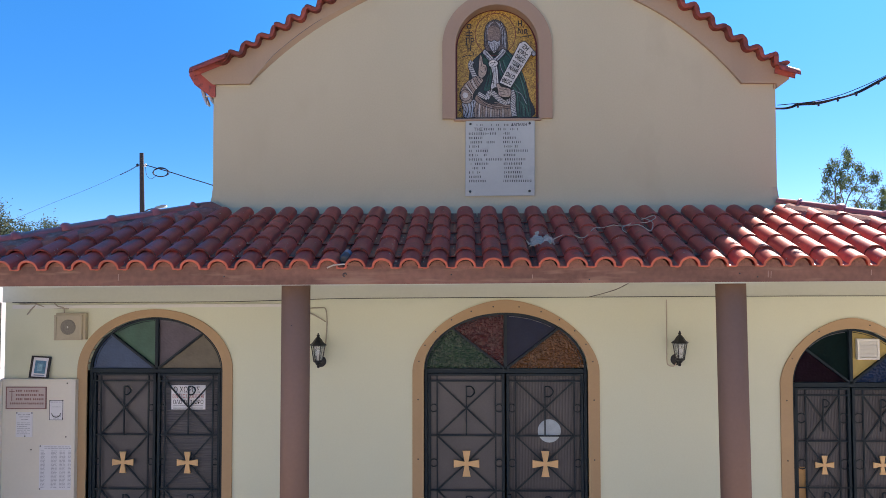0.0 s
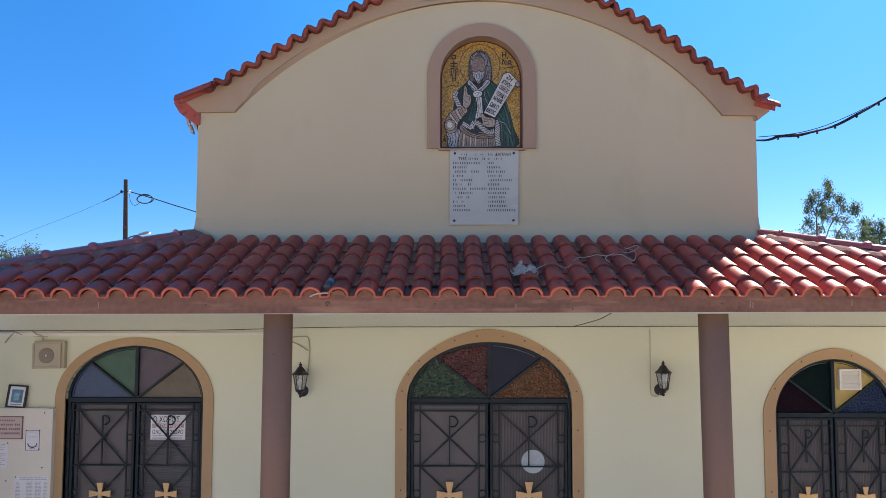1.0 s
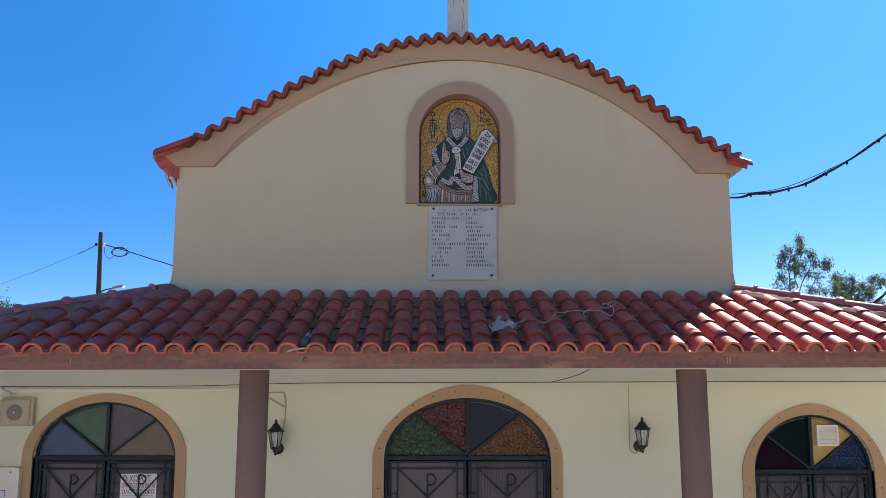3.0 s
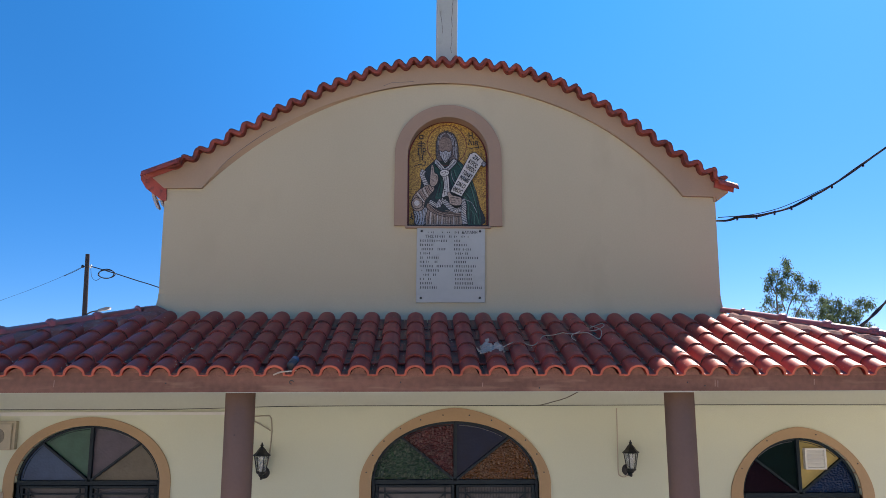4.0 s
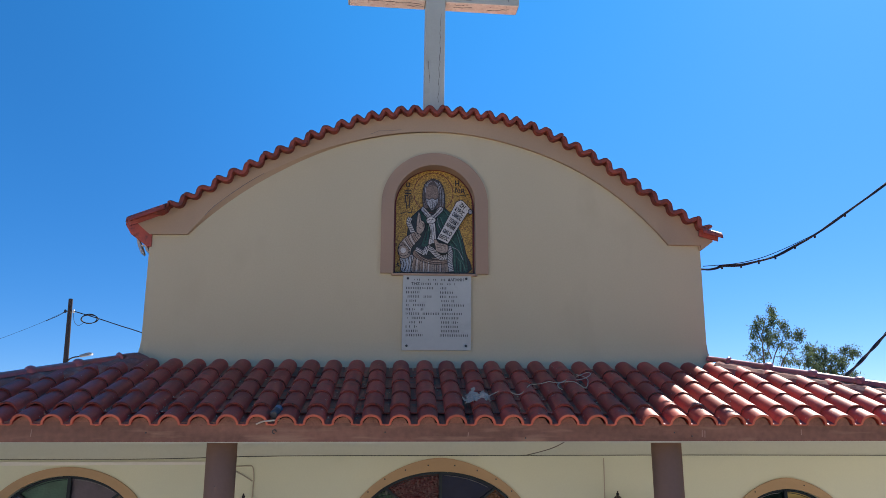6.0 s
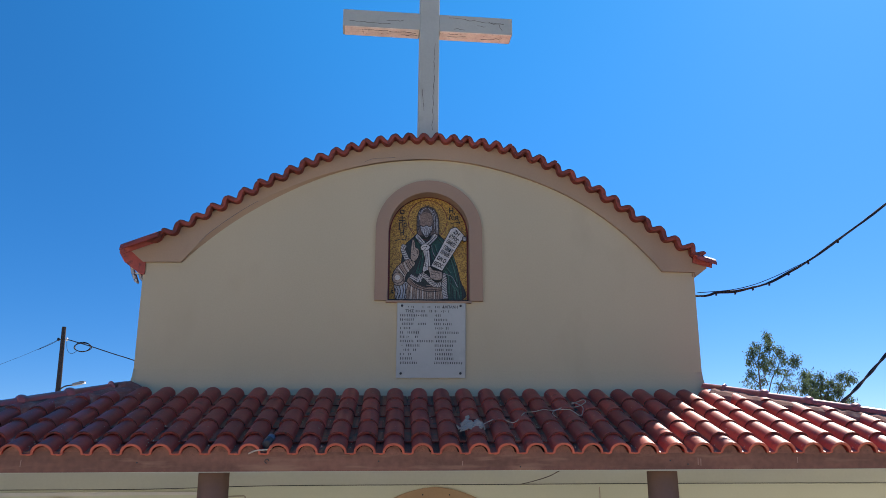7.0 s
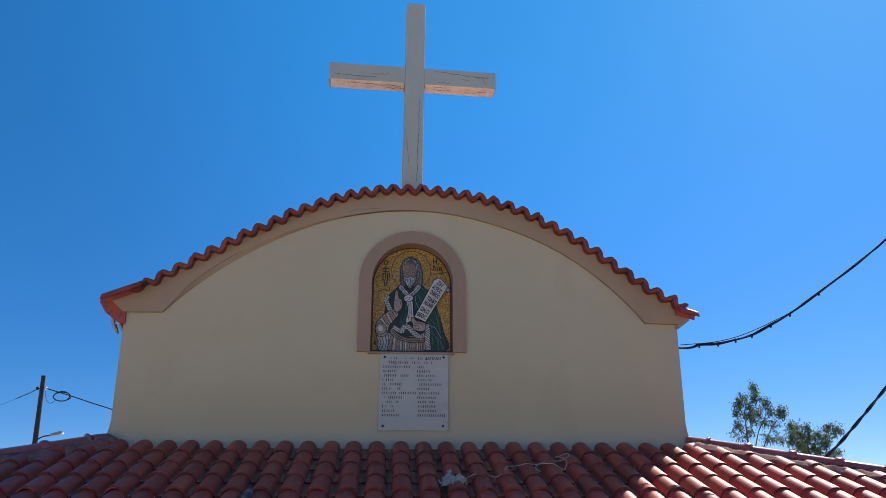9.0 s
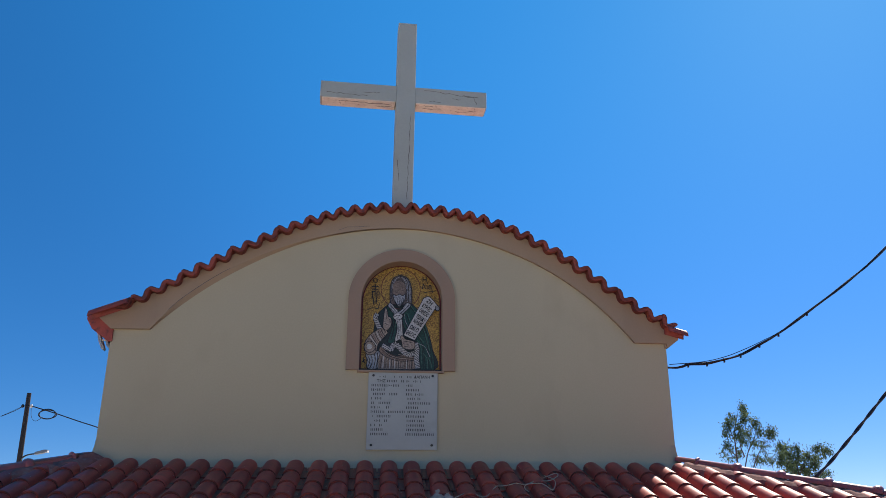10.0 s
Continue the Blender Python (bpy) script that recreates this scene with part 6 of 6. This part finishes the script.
# ---- trees ----
def tree(name, label, base, trunk, limbs, clumps, leaves, material, size, droop, seed, depth=1.0, per=38, spread=0.13, girth=0.17):
    """Tapered trunk, limbs and a crown of many single leaves in uneven clumps."""
    rr = random.Random(seed)
    t = thing(name, label, "tree", at=base)
    g = glide(trunk, 6)
    part("trunk", tube(bmesh.new(), g, [girth * (1 - 0.9 * i / (len(g) - 1)) for i in range(len(g))], 9), M_BARK, t, smooth=True)
    for lp in limbs:
        g = glide(lp, 5)
        part("limb", tube(bmesh.new(), g, [girth * 0.32 * (1 - 0.8 * i / (len(g) - 1)) for i in range(len(g))], 6), M_BARK, t, smooth=True)
    verts, faces, twigs = [], [], bmesh.new()
    weights = [c[2] * c[3] for c in clumps]
    total = sum(weights)
    for (cx, cz, rx, rz), w in zip(clumps, weights):
        n = int(leaves * w / total)
        cy = base[1] + rr.uniform(-0.5, 0.5) * depth
        subs = []
        for _ in range(max(3, int(n / per))):
            d = Vector((rr.gauss(0, 1), rr.gauss(0, 1), rr.gauss(0, 1))).normalized() * (rr.random() ** 0.4)
            s = Vector((cx + d.x * rx, cy + d.y * rx * depth, cz + d.z * rz))
            subs.append((s, rr.uniform(0.6, 1.35)))
            a = Vector((cx, cy, cz - rz * 0.5))
            tube(twigs, [a, (a + s) / 2 + Vector((0, 0, 0.08)), s], [0.009, 0.006, 0.003], 4)
        for k in range(n):
            s, big = rr.choice(subs)
            p = s + Vector((rr.gauss(0, spread * big), rr.gauss(0, spread * big), rr.gauss(-0.05, spread * big * 1.25)))
            u = Vector((rr.gauss(0, 1), rr.gauss(0, 1), rr.gauss(0, 1) - droop * 1.6)).normalized()
            v = u.cross(Vector((rr.gauss(0, 1), rr.gauss(0, 1), rr.gauss(0, 1)))).normalized()
            L, wd = size * rr.uniform(0.7, 1.4), size * rr.uniform(0.11, 0.2)
            i = len(verts)
            verts += [p, p + u * L * 0.45 + v * wd, p + u * L, p + u * L * 0.45 - v * wd]
            faces.append((i, i + 1, i + 2, i + 3))
    tagged(part("twigs", twigs, M_BARK, t), kind="stuff")
    me = bpy.data.meshes.new("crown")
    me.from_pydata(verts, [], faces)
    me.materials.append(material)
    ob = new("crown", me)
    ob.parent = t
    ob.matrix_parent_inverse = Matrix.Translation(-t.location)
    return t


def tq(p, q, ru, rv=None):
    """Crown places of the two trees in units of their own drawing."""
    return (12.965 + (p - 342) * 0.00797, 8.142 - (q - 329) * 0.00775, ru * 0.00797, (rv or ru) * 0.00775)


def tp(p, q, y=31.0):
    a = tq(p, q, 1)
    return (a[0], y, a[1])


tree("eucalyptus_tree", "tall airy eucalyptus with drooping olive-green leaves behind the church", (13.8, 31.0, -0.15),
     [(13.8, 31, -0.15), (13.75, 31, 2.0), (13.72, 31, 4.0), tp(438, 640), tp(438, 560), tp(440, 480), tp(470, 380)],
     [[tp(470, 660), tp(500, 570), tp(530, 525), tp(600, 468), tp(630, 440)], [tp(478, 600), tp(462, 540), tp(470, 480), tp(500, 440)], [tp(515, 650), tp(545, 590), tp(575, 545), tp(610, 510)],
      [tp(440, 600), tp(410, 570), tp(372, 555)], [tp(438, 520), tp(420, 470), tp(415, 430)], [tp(500, 570), tp(540, 500), tp(550, 450)]],
     [tq(482, 352, 24, 22), tq(525, 362, 24, 22), tq(455, 395, 26, 24), tq(505, 400, 28, 22), tq(415, 432, 26, 26), tq(462, 442, 26, 22), tq(402, 482, 24, 26), tq(440, 498, 22, 26), tq(545, 432, 30, 26),
      tq(520, 475, 26, 26), tq(562, 475, 24, 22), tq(485, 512, 22, 26), tq(530, 530, 22, 20), tq(372, 552, 30, 22), tq(400, 575, 18, 14), tq(455, 572, 20, 24), tq(395, 605, 18, 6),
      tq(622, 452, 22, 20), tq(640, 474, 18, 18), tq(610, 486, 20, 20), tq(605, 520, 22, 18), tq(645, 545, 24, 26), tq(545, 598, 26, 26), tq(560, 570, 16, 14), tq(620, 600, 26, 22), tq(655, 595, 36, 34), tq(680, 625, 26, 22)],
     6000, M_LEAF, 0.105, 0.9, 21, 0.8, 36, 0.075, 0.075)
tree("eucalyptus_tree", "lower bushy eucalyptus with drooping olive-green leaves behind the church", (16.2, 31.4, -0.15),
     [(16.2, 31.4, -0.15), (16.25, 31.4, 2.5), tp(765, 720, 31.4), tp(762, 650, 31.4), tp(755, 560, 31.4)],
     [[tp(765, 690, 31.4), tp(800, 620, 31.4), tp(850, 560, 31.4)], [tp(762, 700, 31.4), tp(720, 640, 31.4), tp(700, 600, 31.4)], [tp(770, 700, 31.4), tp(850, 670, 31.4), tp(905, 650, 31.4)]],
     [tq(742, 545, 34, 24), tq(770, 540, 24, 18), tq(728, 580, 26, 26), tq(775, 585, 28, 26), tq(745, 625, 36, 26), tq(790, 640, 34, 28), tq(862, 545, 36, 20), tq(895, 562, 30, 26), tq(838, 582, 26, 26), tq(880, 595, 32, 20),
      tq(840, 625, 30, 22), tq(825, 655, 36, 18), tq(900, 665, 26, 16), tq(760, 662, 40, 18), tq(700, 660, 30, 16), tq(870, 690, 60, 20)],
     5600, M_LEAF, 0.105, 0.9, 22, 0.8, 36, 0.080, 0.075)
tree("bushy_tree", "grey-green bushy tree beyond the roof edge", (-18.6, 31.0, -0.15),
     [(-18.6, 31, -0.15), (-18.6, 31, 2.0), (-18.5, 31, 4.2), (-18.5, 31, 5.4)],
     [[(-18.55, 31, 3.0), (-17.8, 31, 4.4), (-17.3, 31, 5.2)], [(-18.55, 31, 3.4), (-19.2, 31, 4.6), (-19.6, 31, 5.6)]],
     [(-19.6, 5.7, 0.75, 0.65), (-18.7, 5.55, 0.7, 0.6), (-18.1, 5.15, 0.6, 0.5), (-18.9, 4.9, 0.8, 0.6), (-17.9, 4.6, 0.7, 0.5), (-20.3, 5.2, 0.8, 0.8), (-19.5, 4.6, 0.9, 0.6)],
     6500, M_LEAF2, 0.13, 0.2, 23, 1.0)
tree("bushy_tree", "low grey-green bushy tree beyond the roof edge", (-16.8, 31.3, -0.15),
     [(-16.9, 31.3, -0.15), (-16.9, 31.3, 2.0), (-16.8, 31.3, 4.4)],
     [[(-16.9, 31.3, 3.2), (-16.5, 31.3, 4.4), (-16.4, 31.3, 4.9)]],
     [(-17.0, 5.15, 0.42, 0.36), (-16.55, 4.95, 0.40, 0.32), (-17.3, 4.8, 0.5, 0.4), (-16.6, 4.5, 0.6, 0.4)],
     2600, M_LEAF2, 0.13, 0.2, 24, 1.0)


# ---- porch roof: deck, tiles, hip caps (pieces last) ----
porch_roof = thing("roof_porch", "porch roof of red clay roll tiles, partly in the shade of the gable", "roof", kind="structure", at=(0, EAVE_Y, EAVE_Z))
bm = bmesh.new()
d0, d1 = (EAVE_Y + 0.03, EAVE_Z + 0.008), (TOP_Y + 0.06, roof_z(TOP_Y + 0.06) - 0.002)
pp = [(HIP_L0 + 0.05, *d0), (HIP_R0 - 0.05, *d0), (HIP_R1, *d1), (HIP_L1, *d1)]
va = [bm.verts.new(p) for p in pp]
vb = [bm.verts.new((p[0], p[1], p[2] - 0.012)) for p in pp]
bm.faces.new(va)
bm.faces.new(vb[::-1])
for i in range(4):
    bm.faces.new((va[i], vb[i], vb[(i + 1) % 4], va[(i + 1) % 4]))
part("deck", bm, M_DECK, porch_roof)

COURSES = (0.0, 0.215, 0.55, 0.885, 1.22)      # lower ends of the courses, up the slope
L_EXP = 0.335
L_TILE = L_EXP + 0.05


def tile_mesh(name, eave=False):
    """One roll tile: flat pan and half-round roll, with real thickness and an open lower end."""
    prof = [(-0.1045, 0.0), (-0.082, 0.0)]
    for k in range(0, 11):
        a = math.pi - math.pi * k / 10
        prof.append((0.078 * math.cos(a), 0.003 + 0.071 * math.sin(a) ** 0.92))
    prof += [(0.082, 0.0), (0.1075, 0.0)]
    th = 0.015 if eave else 0.009
    if eave:
        prof = [(x, z * 0.97) for x, z in prof]
    inner = [(-0.1045, -th), (-0.084, -th)] + [((0.078 - th) * math.cos(math.pi - math.pi * k / 10), -0.006 + (0.060 if eave else 0.062) * math.sin(math.pi - math.pi * k / 10)) for k in range(11)] + [(0.064, -0.010), (0.1075, -0.010)]
    me = bpy.data.meshes.new(name)
    V, F, sm, mi = [], [], [], []

    def strip(a, b, smooth, m):
        i = len(V)
        V.extend(a)
        V.extend(b)
        n = len(a)
        for k in range(n - 1):
            F.append((i + k, i + k + 1, i + n + k + 1, i + n + k))
            sm.append(smooth)
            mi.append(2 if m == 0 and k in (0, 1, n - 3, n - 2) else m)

    o0, o1 = [(x, 0.0, z + th) for x, z in prof], [(x * 0.96, L_TILE, z * 0.93 + th) for x, z in prof]
    r0 = [(x, -0.003, z + th - (0.005 if eave else 0.003)) for x, z in prof]
    i0, i1 = [(x, 0.0, z + th) for x, z in inner], [(x * 0.96, L_TILE, z * 0.93 + th) for x, z in inner]
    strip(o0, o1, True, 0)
    # above the eave, lower ends and rims carry the lap shadow in their colour
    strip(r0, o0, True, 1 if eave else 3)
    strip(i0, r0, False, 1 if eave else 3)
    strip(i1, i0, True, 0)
    for e in (0, -1):
        i = len(V)
        V.extend((o0[e], i0[e], i1[e], o1[e]))
        F.append((i, i + 1, i + 2, i + 3))
        sm.append(False)
        mi.append(0)
    me.from_pydata(V, [], F)
    me.materials.append(M_TILE)
    me.materials.append(M_TILE_EDGE)
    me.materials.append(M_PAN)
    me.materials.append(M_LAP_SHADE)
    for p, s, m in zip(me.polygons, sm, mi):
        p.use_smooth, p.material_index = s, m
    return me


def hang(name, me, parent, m):
    ob = new(name, me)
    ob.parent = parent
    ob.matrix_parent_inverse = Matrix.Translation(-parent.location)
    ob.matrix_basis = m
    return ob


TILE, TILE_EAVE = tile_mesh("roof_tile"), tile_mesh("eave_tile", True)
rng = random.Random(5)
tilt = math.asin(0.013 / L_EXP)
for k in range(-22, 27):
    x = TX0 + TP * k
    if x < HIP_L0 + 0.08 or x > HIP_R0 - 0.08:
        continue
    smax = ROOF_L + 0.03
    if x < HIP_L1 + 0.1:
        smax = min(smax, ROOF_L * (x - HIP_L0) / (HIP_L1 - HIP_L0) - 0.02)
    if x > HIP_R1 - 0.1:
        smax = min(smax, ROOF_L * (HIP_R0 - x) / (HIP_R0 - HIP_R1) - 0.02)
    for c, s in enumerate(COURSES):
        left = smax - s
        if left < 0.06:
            continue
        sy = min(1.0 if c else 0.70, left / L_TILE)
        jx, js, jr = rng.uniform(-0.004, 0.004), rng.uniform(-0.006, 0.006), rng.uniform(-0.7, 0.7)
        sag = (0.0035, 0.0015, 0, 0, 0)[c] * (x - 0.3)      # the eave runs down a little to the west
        if c == 0:
            js *= 0.4
        m = Matrix.Translation((x + jx, EAVE_Y + (s + js) * math.cos(SLOPE), EAVE_Z + (s + js) * math.sin(SLOPE) + 0.003 + sag)) @ Matrix.Rotation(SLOPE, 4, "X") @ Matrix.Translation((0, 0, 0.024 if c else 0.003)) @ Matrix.Rotation(-tilt * (0.9 if c else 0.4), 4, "X") @ Matrix.Rotation(radians(jr), 4, "Z") @ Matrix.Diagonal((1, sy, 1, 1))
        hang("eave_tile" if c == 0 else "roof_tile", TILE_EAVE if c == 0 else TILE, porch_roof, m)


for k in range(-20, 25):
    x = TX0 + TP * k
    if HIP_L0 + 0.08 < x < HIP_R0 - 0.08:
        bm = bmesh.new()
        zs = EAVE_Z + 0.0035 * (x - 0.3)
        fill = rng.uniform(0.90, 1.06)
        slit = rng.uniform(0.55, 1.0)
        y0 = EAVE_Y + rng.uniform(0.014, 0.020)
        arc = []
        for q in range(11):
            a = math.pi * q / 10
            low_side = 1 - slit * max(0, (q - 6.5) / 3.5) ** 1.3
            arc.append((x - 0.060 * math.cos(a) * (1 if q < 7 else 0.82 + 0.18 * low_side), zs + 0.018 + 0.054 * fill * low_side * math.sin(a) * rng.uniform(0.92, 1.0)))
        slab(bm, [(x + 0.050, zs + 0.005), (x - 0.060, zs + 0.005)] + arc, y0, EAVE_Y + 0.12)
        part("mortar_plug", bm, M_PLUG, porch_roof)


def crumbs(name, n, places, material, label, lo, hi, seed):
    """Small angular bits of mortar and dirt lying about, one mesh."""
    rr = random.Random(seed)
    bm = bmesh.new()
    for _ in range(n):
        p = Vector(places(rr))
        r = rr.uniform(lo, hi)
        ring = [bm.verts.new(p + Vector((r * rr.uniform(0.6, 1.3) * math.cos(q * 1.2566), r * rr.uniform(0.6, 1.3) * math.sin(q * 1.2566), -0.004))) for q in range(5)]
        top = bm.verts.new(p + Vector((rr.uniform(-0.3, 0.3) * r, rr.uniform(-0.3, 0.3) * r, r * rr.uniform(0.5, 1.1))))
        for q in range(5):
            bm.faces.new((ring[q], ring[(q + 1) % 5], top))
    return tagged(part(name, bm, material, porch_roof, label), kind="stuff")


def in_pan(rr):
    x = TX0 + TP * (rr.randrange(-17, 19) + 0.5) + rr.uniform(-0.025, 0.025)
    y = EAVE_Y + 0.03 + 1.45 * rr.random() ** 1.6
    return (x, y, roof_z(y) + 0.048)


crumbs("debris", 110, in_pan, M_FLASH, "pale mortar crumbs in the tile channels", 0.003, 0.009, 31)


def cap_mesh():
    """A half-round hip cap that widens into a collar at its lower end."""
    bm = bmesh.new()
    stations = [(0.0, 0.060), (0.006, 0.072), (0.020, 0.083), (0.04, 0.087), (0.060, 0.082), (0.074, 0.072), (0.084, 0.063), (0.45, 0.058)]
    rows = []
    for s, r in stations:
        rows.append([bm.verts.new((r * math.cos(math.pi * j / 10), s, r * 0.80 * math.sin(math.pi * j / 10))) for j in range(11)])
    for a, b in zip(rows, rows[1:]):
        for j in range(10):
            bm.faces.new((a[j], a[j + 1], b[j + 1], b[j]))
    inner = [bm.verts.new((0.050 * math.cos(math.pi * j / 10), 0.0, 0.040 * math.sin(math.pi * j / 10))) for j in range(11)]
    for j in range(10):
        bm.faces.new((rows[0][j], inner[j], inner[j + 1], rows[0][j + 1]))
    return mesh_of(bm, "hip_cap", M_CAP, True)


CAP = cap_mesh()
for hx0, hx1, pitch, first in ((HIP_L0, HIP_L1, 0.388, 0.04), (HIP_R0, HIP_R1, 0.3755, -0.05)):
    a = Vector((hx0, EAVE_Y, EAVE_Z))
    b = Vector((hx1, TOP_Y, roof_z(TOP_Y)))
    u = (b - a)
    length = u.length
    u.normalize()
    side = u.cross(Vector((0, 0, 1))).normalized()
    upv = side.cross(u).normalized()
    basis = Matrix((side, u, upv)).transposed().to_4x4()
    n = int(length / pitch) + 2
    for k in range(n):
        s = k * pitch + first
        sy = min(1.0, (length + (0.06 if hx0 < 0 else 0.13) - s) / 0.45)
        if sy < 0.05:
            continue
        hang("hip_cap", CAP, porch_roof, Matrix.Translation(a + u * s + upv * (0.079 + rng.uniform(-0.004, 0.004))) @ basis @ Matrix.Diagonal((1, sy, 1, 1)))
    # mortar bed, rough, under the caps
    bm = bmesh.new()
    rows = []
    m = 120
    for k in range(m + 1):
        p = a + u * (length * k / m)
        row = []
        for w, h in ((-0.25, -0.06), (-0.205, 0.03), (-0.15, 0.058), (-0.042, 0.080), (0.042, 0.080), (0.15, 0.058), (0.205, 0.03), (0.25, -0.06)):
            flare = 1 + 0.15 * max(0, 1 - (m - k) / 14) ** 0.7
            q = p + side * (w * flare + 0.018 * noise.noise(Vector((k * 0.21, w * 9, hx0)))) + upv * (h * flare + 0.014 * noise.noise(Vector((k * 0.33, w * 20, 3 + hx0))))
            row.append(bm.verts.new(q))
        rows.append(row)
    for r0, r1 in zip(rows, rows[1:]):
        for j in range(7):
            bm.faces.new((r0[j], r1[j], r1[j + 1], r0[j + 1]))
    part("mortar", bm, M_MORTAR, porch_roof, "rough reddish mortar bed")

# mortar tongue that closes the end of the west hip against the wall
bm = bmesh.new()
rows = []
for k in range(13):
    q = k / 12
    x, h = -2.77 + 0.30 * q, 0.145 * (1 - q ** 2.4) * min(1, 0.75 + q) + 0.015
    row = []
    for j in range(9):
        a = math.pi * j / 8
        y = 7.38 - 0.10 * (1 - 0.5 * q) * math.cos(a)
        row.append(bm.verts.new((x + 0.012 * noise.noise(Vector((k, j * 0.7, 2))), y, roof_z(7.38) - 0.01 + h * math.sin(a) ** 0.8 + 0.007 * noise.noise(Vector((k * 0.6, j * 0.8, 5))))))
    rows.append(row)
for r0, r1 in zip(rows, rows[1:]):
    for j in range(8):
        bm.faces.new((r0[j], r0[j + 1], r1[j + 1], r1[j]))
bm.faces.new(rows[-1])
part("mortar", bm, M_MORTAR, porch_roof, "rough mortar closing the end of the hip", smooth=True)

# ---- verge tiles along the curved gable ----
verge = thing("roof_verge", "row of wavy red clay verge tiles along the curved gable", "roof edge", kind="structure", at=(XC, WY - 0.2, 5.0))
VP = 0.1444


def verge_mesh():
    """One trough tile from crest to crest, a thick wavy section that laps over its neighbour at one end."""
    amp, half, ln = 0.030, 0.020, 0.42
    top, low = [], []
    w = 2 * math.pi / VP
    for k in range(31):
        x = VP * (-0.57 + 1.09 * k / 30)
        c = -math.cos(w * x)
        z = amp * math.copysign(abs(c) ** 0.9, c) + 0.007 * (x / VP)
        dz = amp * w * math.sin(w * x)
        n = math.hypot(1, dz)
        h = half * {0: 0.45, 1: 0.72, 2: 0.90, 28: 0.90, 29: 0.72, 30: 0.45}.get(k, 1.0)
        top.append((x - dz / n * h, z + h / n))
        low.append((x + dz / n * h, z - h / n))
    V, F, mi = [], [], []

    def strip(a, b, m):
        i, n = len(V), len(a)
        V.extend(a)
        V.extend(b)
        for k in range(n - 1):
            F.append((i + k, i + k + 1, i + n + k + 1, i + n + k))
            mi.append(m)

    def mid(a, b, q):
        return [(p[0] + (r[0] - p[0]) * q, p[1] + (r[1] - p[1]) * q) for p, r in zip(a, b)]

    t1, l1 = mid(top, low, 0.20), mid(top, low, 0.90)
    strip([(x, 0.006, z) for x, z in top], [(x, ln, z) for x, z in top], 0)
    strip([(x, 0.0, z) for x, z in t1], [(x, 0.006, z) for x, z in top], 0)
    strip([(x, 0.0, z) for x, z in l1], [(x, 0.0, z) for x, z in t1], 1)
    strip([(x, 0.006, z) for x, z in low], [(x, 0.0, z) for x, z in l1], 1)
    strip([(x, ln, z) for x, z in low], [(x, 0.006, z) for x, z in low], 1)
    for e in (0, -1):
        i = len(V)
        V.extend(((*t1[e][:1], 0.0, t1[e][1]), (l1[e][0], 0.0, l1[e][1]), (low[e][0], ln, low[e][1]), (top[e][0], ln, top[e][1])))
        F.append((i, i + 1, i + 2, i + 3))
        mi.append(0)
    me = bpy.data.meshes.new("verge_tile")
    me.from_pydata(V, [], F)
    me.materials.append(M_VERGE_TOP)
    me.materials.append(M_VERGE_EDGE)
    for p, q in zip(me.polygons, mi):
        p.material_index, p.use_smooth = q, True
    return me


VT = verge_mesh()
for k in range(-1, 36):
    x = -2.503 + VP * (k + 0.5) + rng.uniform(-0.004, 0.004)
    if k == 35:
        x -= 0.015
    ang = math.atan((verge_z(x + 0.07) - verge_z(x - 0.07)) / 0.14)
    side = 1 if x > XC else -1
    m = (Matrix.Translation((x, WY - 0.135 + rng.uniform(-0.012, 0.010), verge_z(x) - (0.030 if k == 35 else 0.027) + rng.uniform(-0.006, 0.006)))
         @ Matrix.Rotation(-ang + (0.30 if k == 35 else rng.uniform(-0.05, 0.05)), 4, "Y") @ Matrix.Rotation(radians(4), 4, "X") @ Matrix.Diagonal((side / math.cos(ang), 1, rng.uniform(0.94, 1.06), 1)))
    if k == -1:
        m = m @ Matrix.Diagonal((1, 1, 0.6, 1))
    hang("verge_tile", VT, verge, m)
# side eave tiles that point outwards
for s in (-1, 1):
    ex, ix = (-2.872, -2.53) if s < 0 else (2.772, 2.585)
    ez, iz = (5.015, 5.150) if s < 0 else (4.945, 4.995)
    for j in range(3 if s < 0 else 1):
        bm = bmesh.new()
        rows = []
        for t in range(5):
            q = t / 4
            px, pz = ex - s * (0.06 if j else 0) + (ix - ex) * q, ez + (iz - ez) * q
            rows.append([[bm.verts.new((px, WY - 0.13 + j * 0.2 + (0.075 - d) * math.cos(math.pi * a / 8) * -1, pz + (0.07 - d) * math.sin(math.pi * a / 8) - 0.012)) for a in range(9)] for d in (0, 0.014)])
        for r0, r1 in zip(rows, rows[1:]):
            for d in (0, 1):
                for a in range(8):
                    bm.faces.new((r0[d][a], r0[d][a + 1], r1[d][a + 1], r1[d][a]))
        for r in (rows[0], rows[-1]):
            for a in range(8):
                bm.faces.new((r[0][a], r[0][a + 1], r[1][a + 1], r[1][a]))
        part("side_tile", bm, M_VERGE, verge, smooth=True)
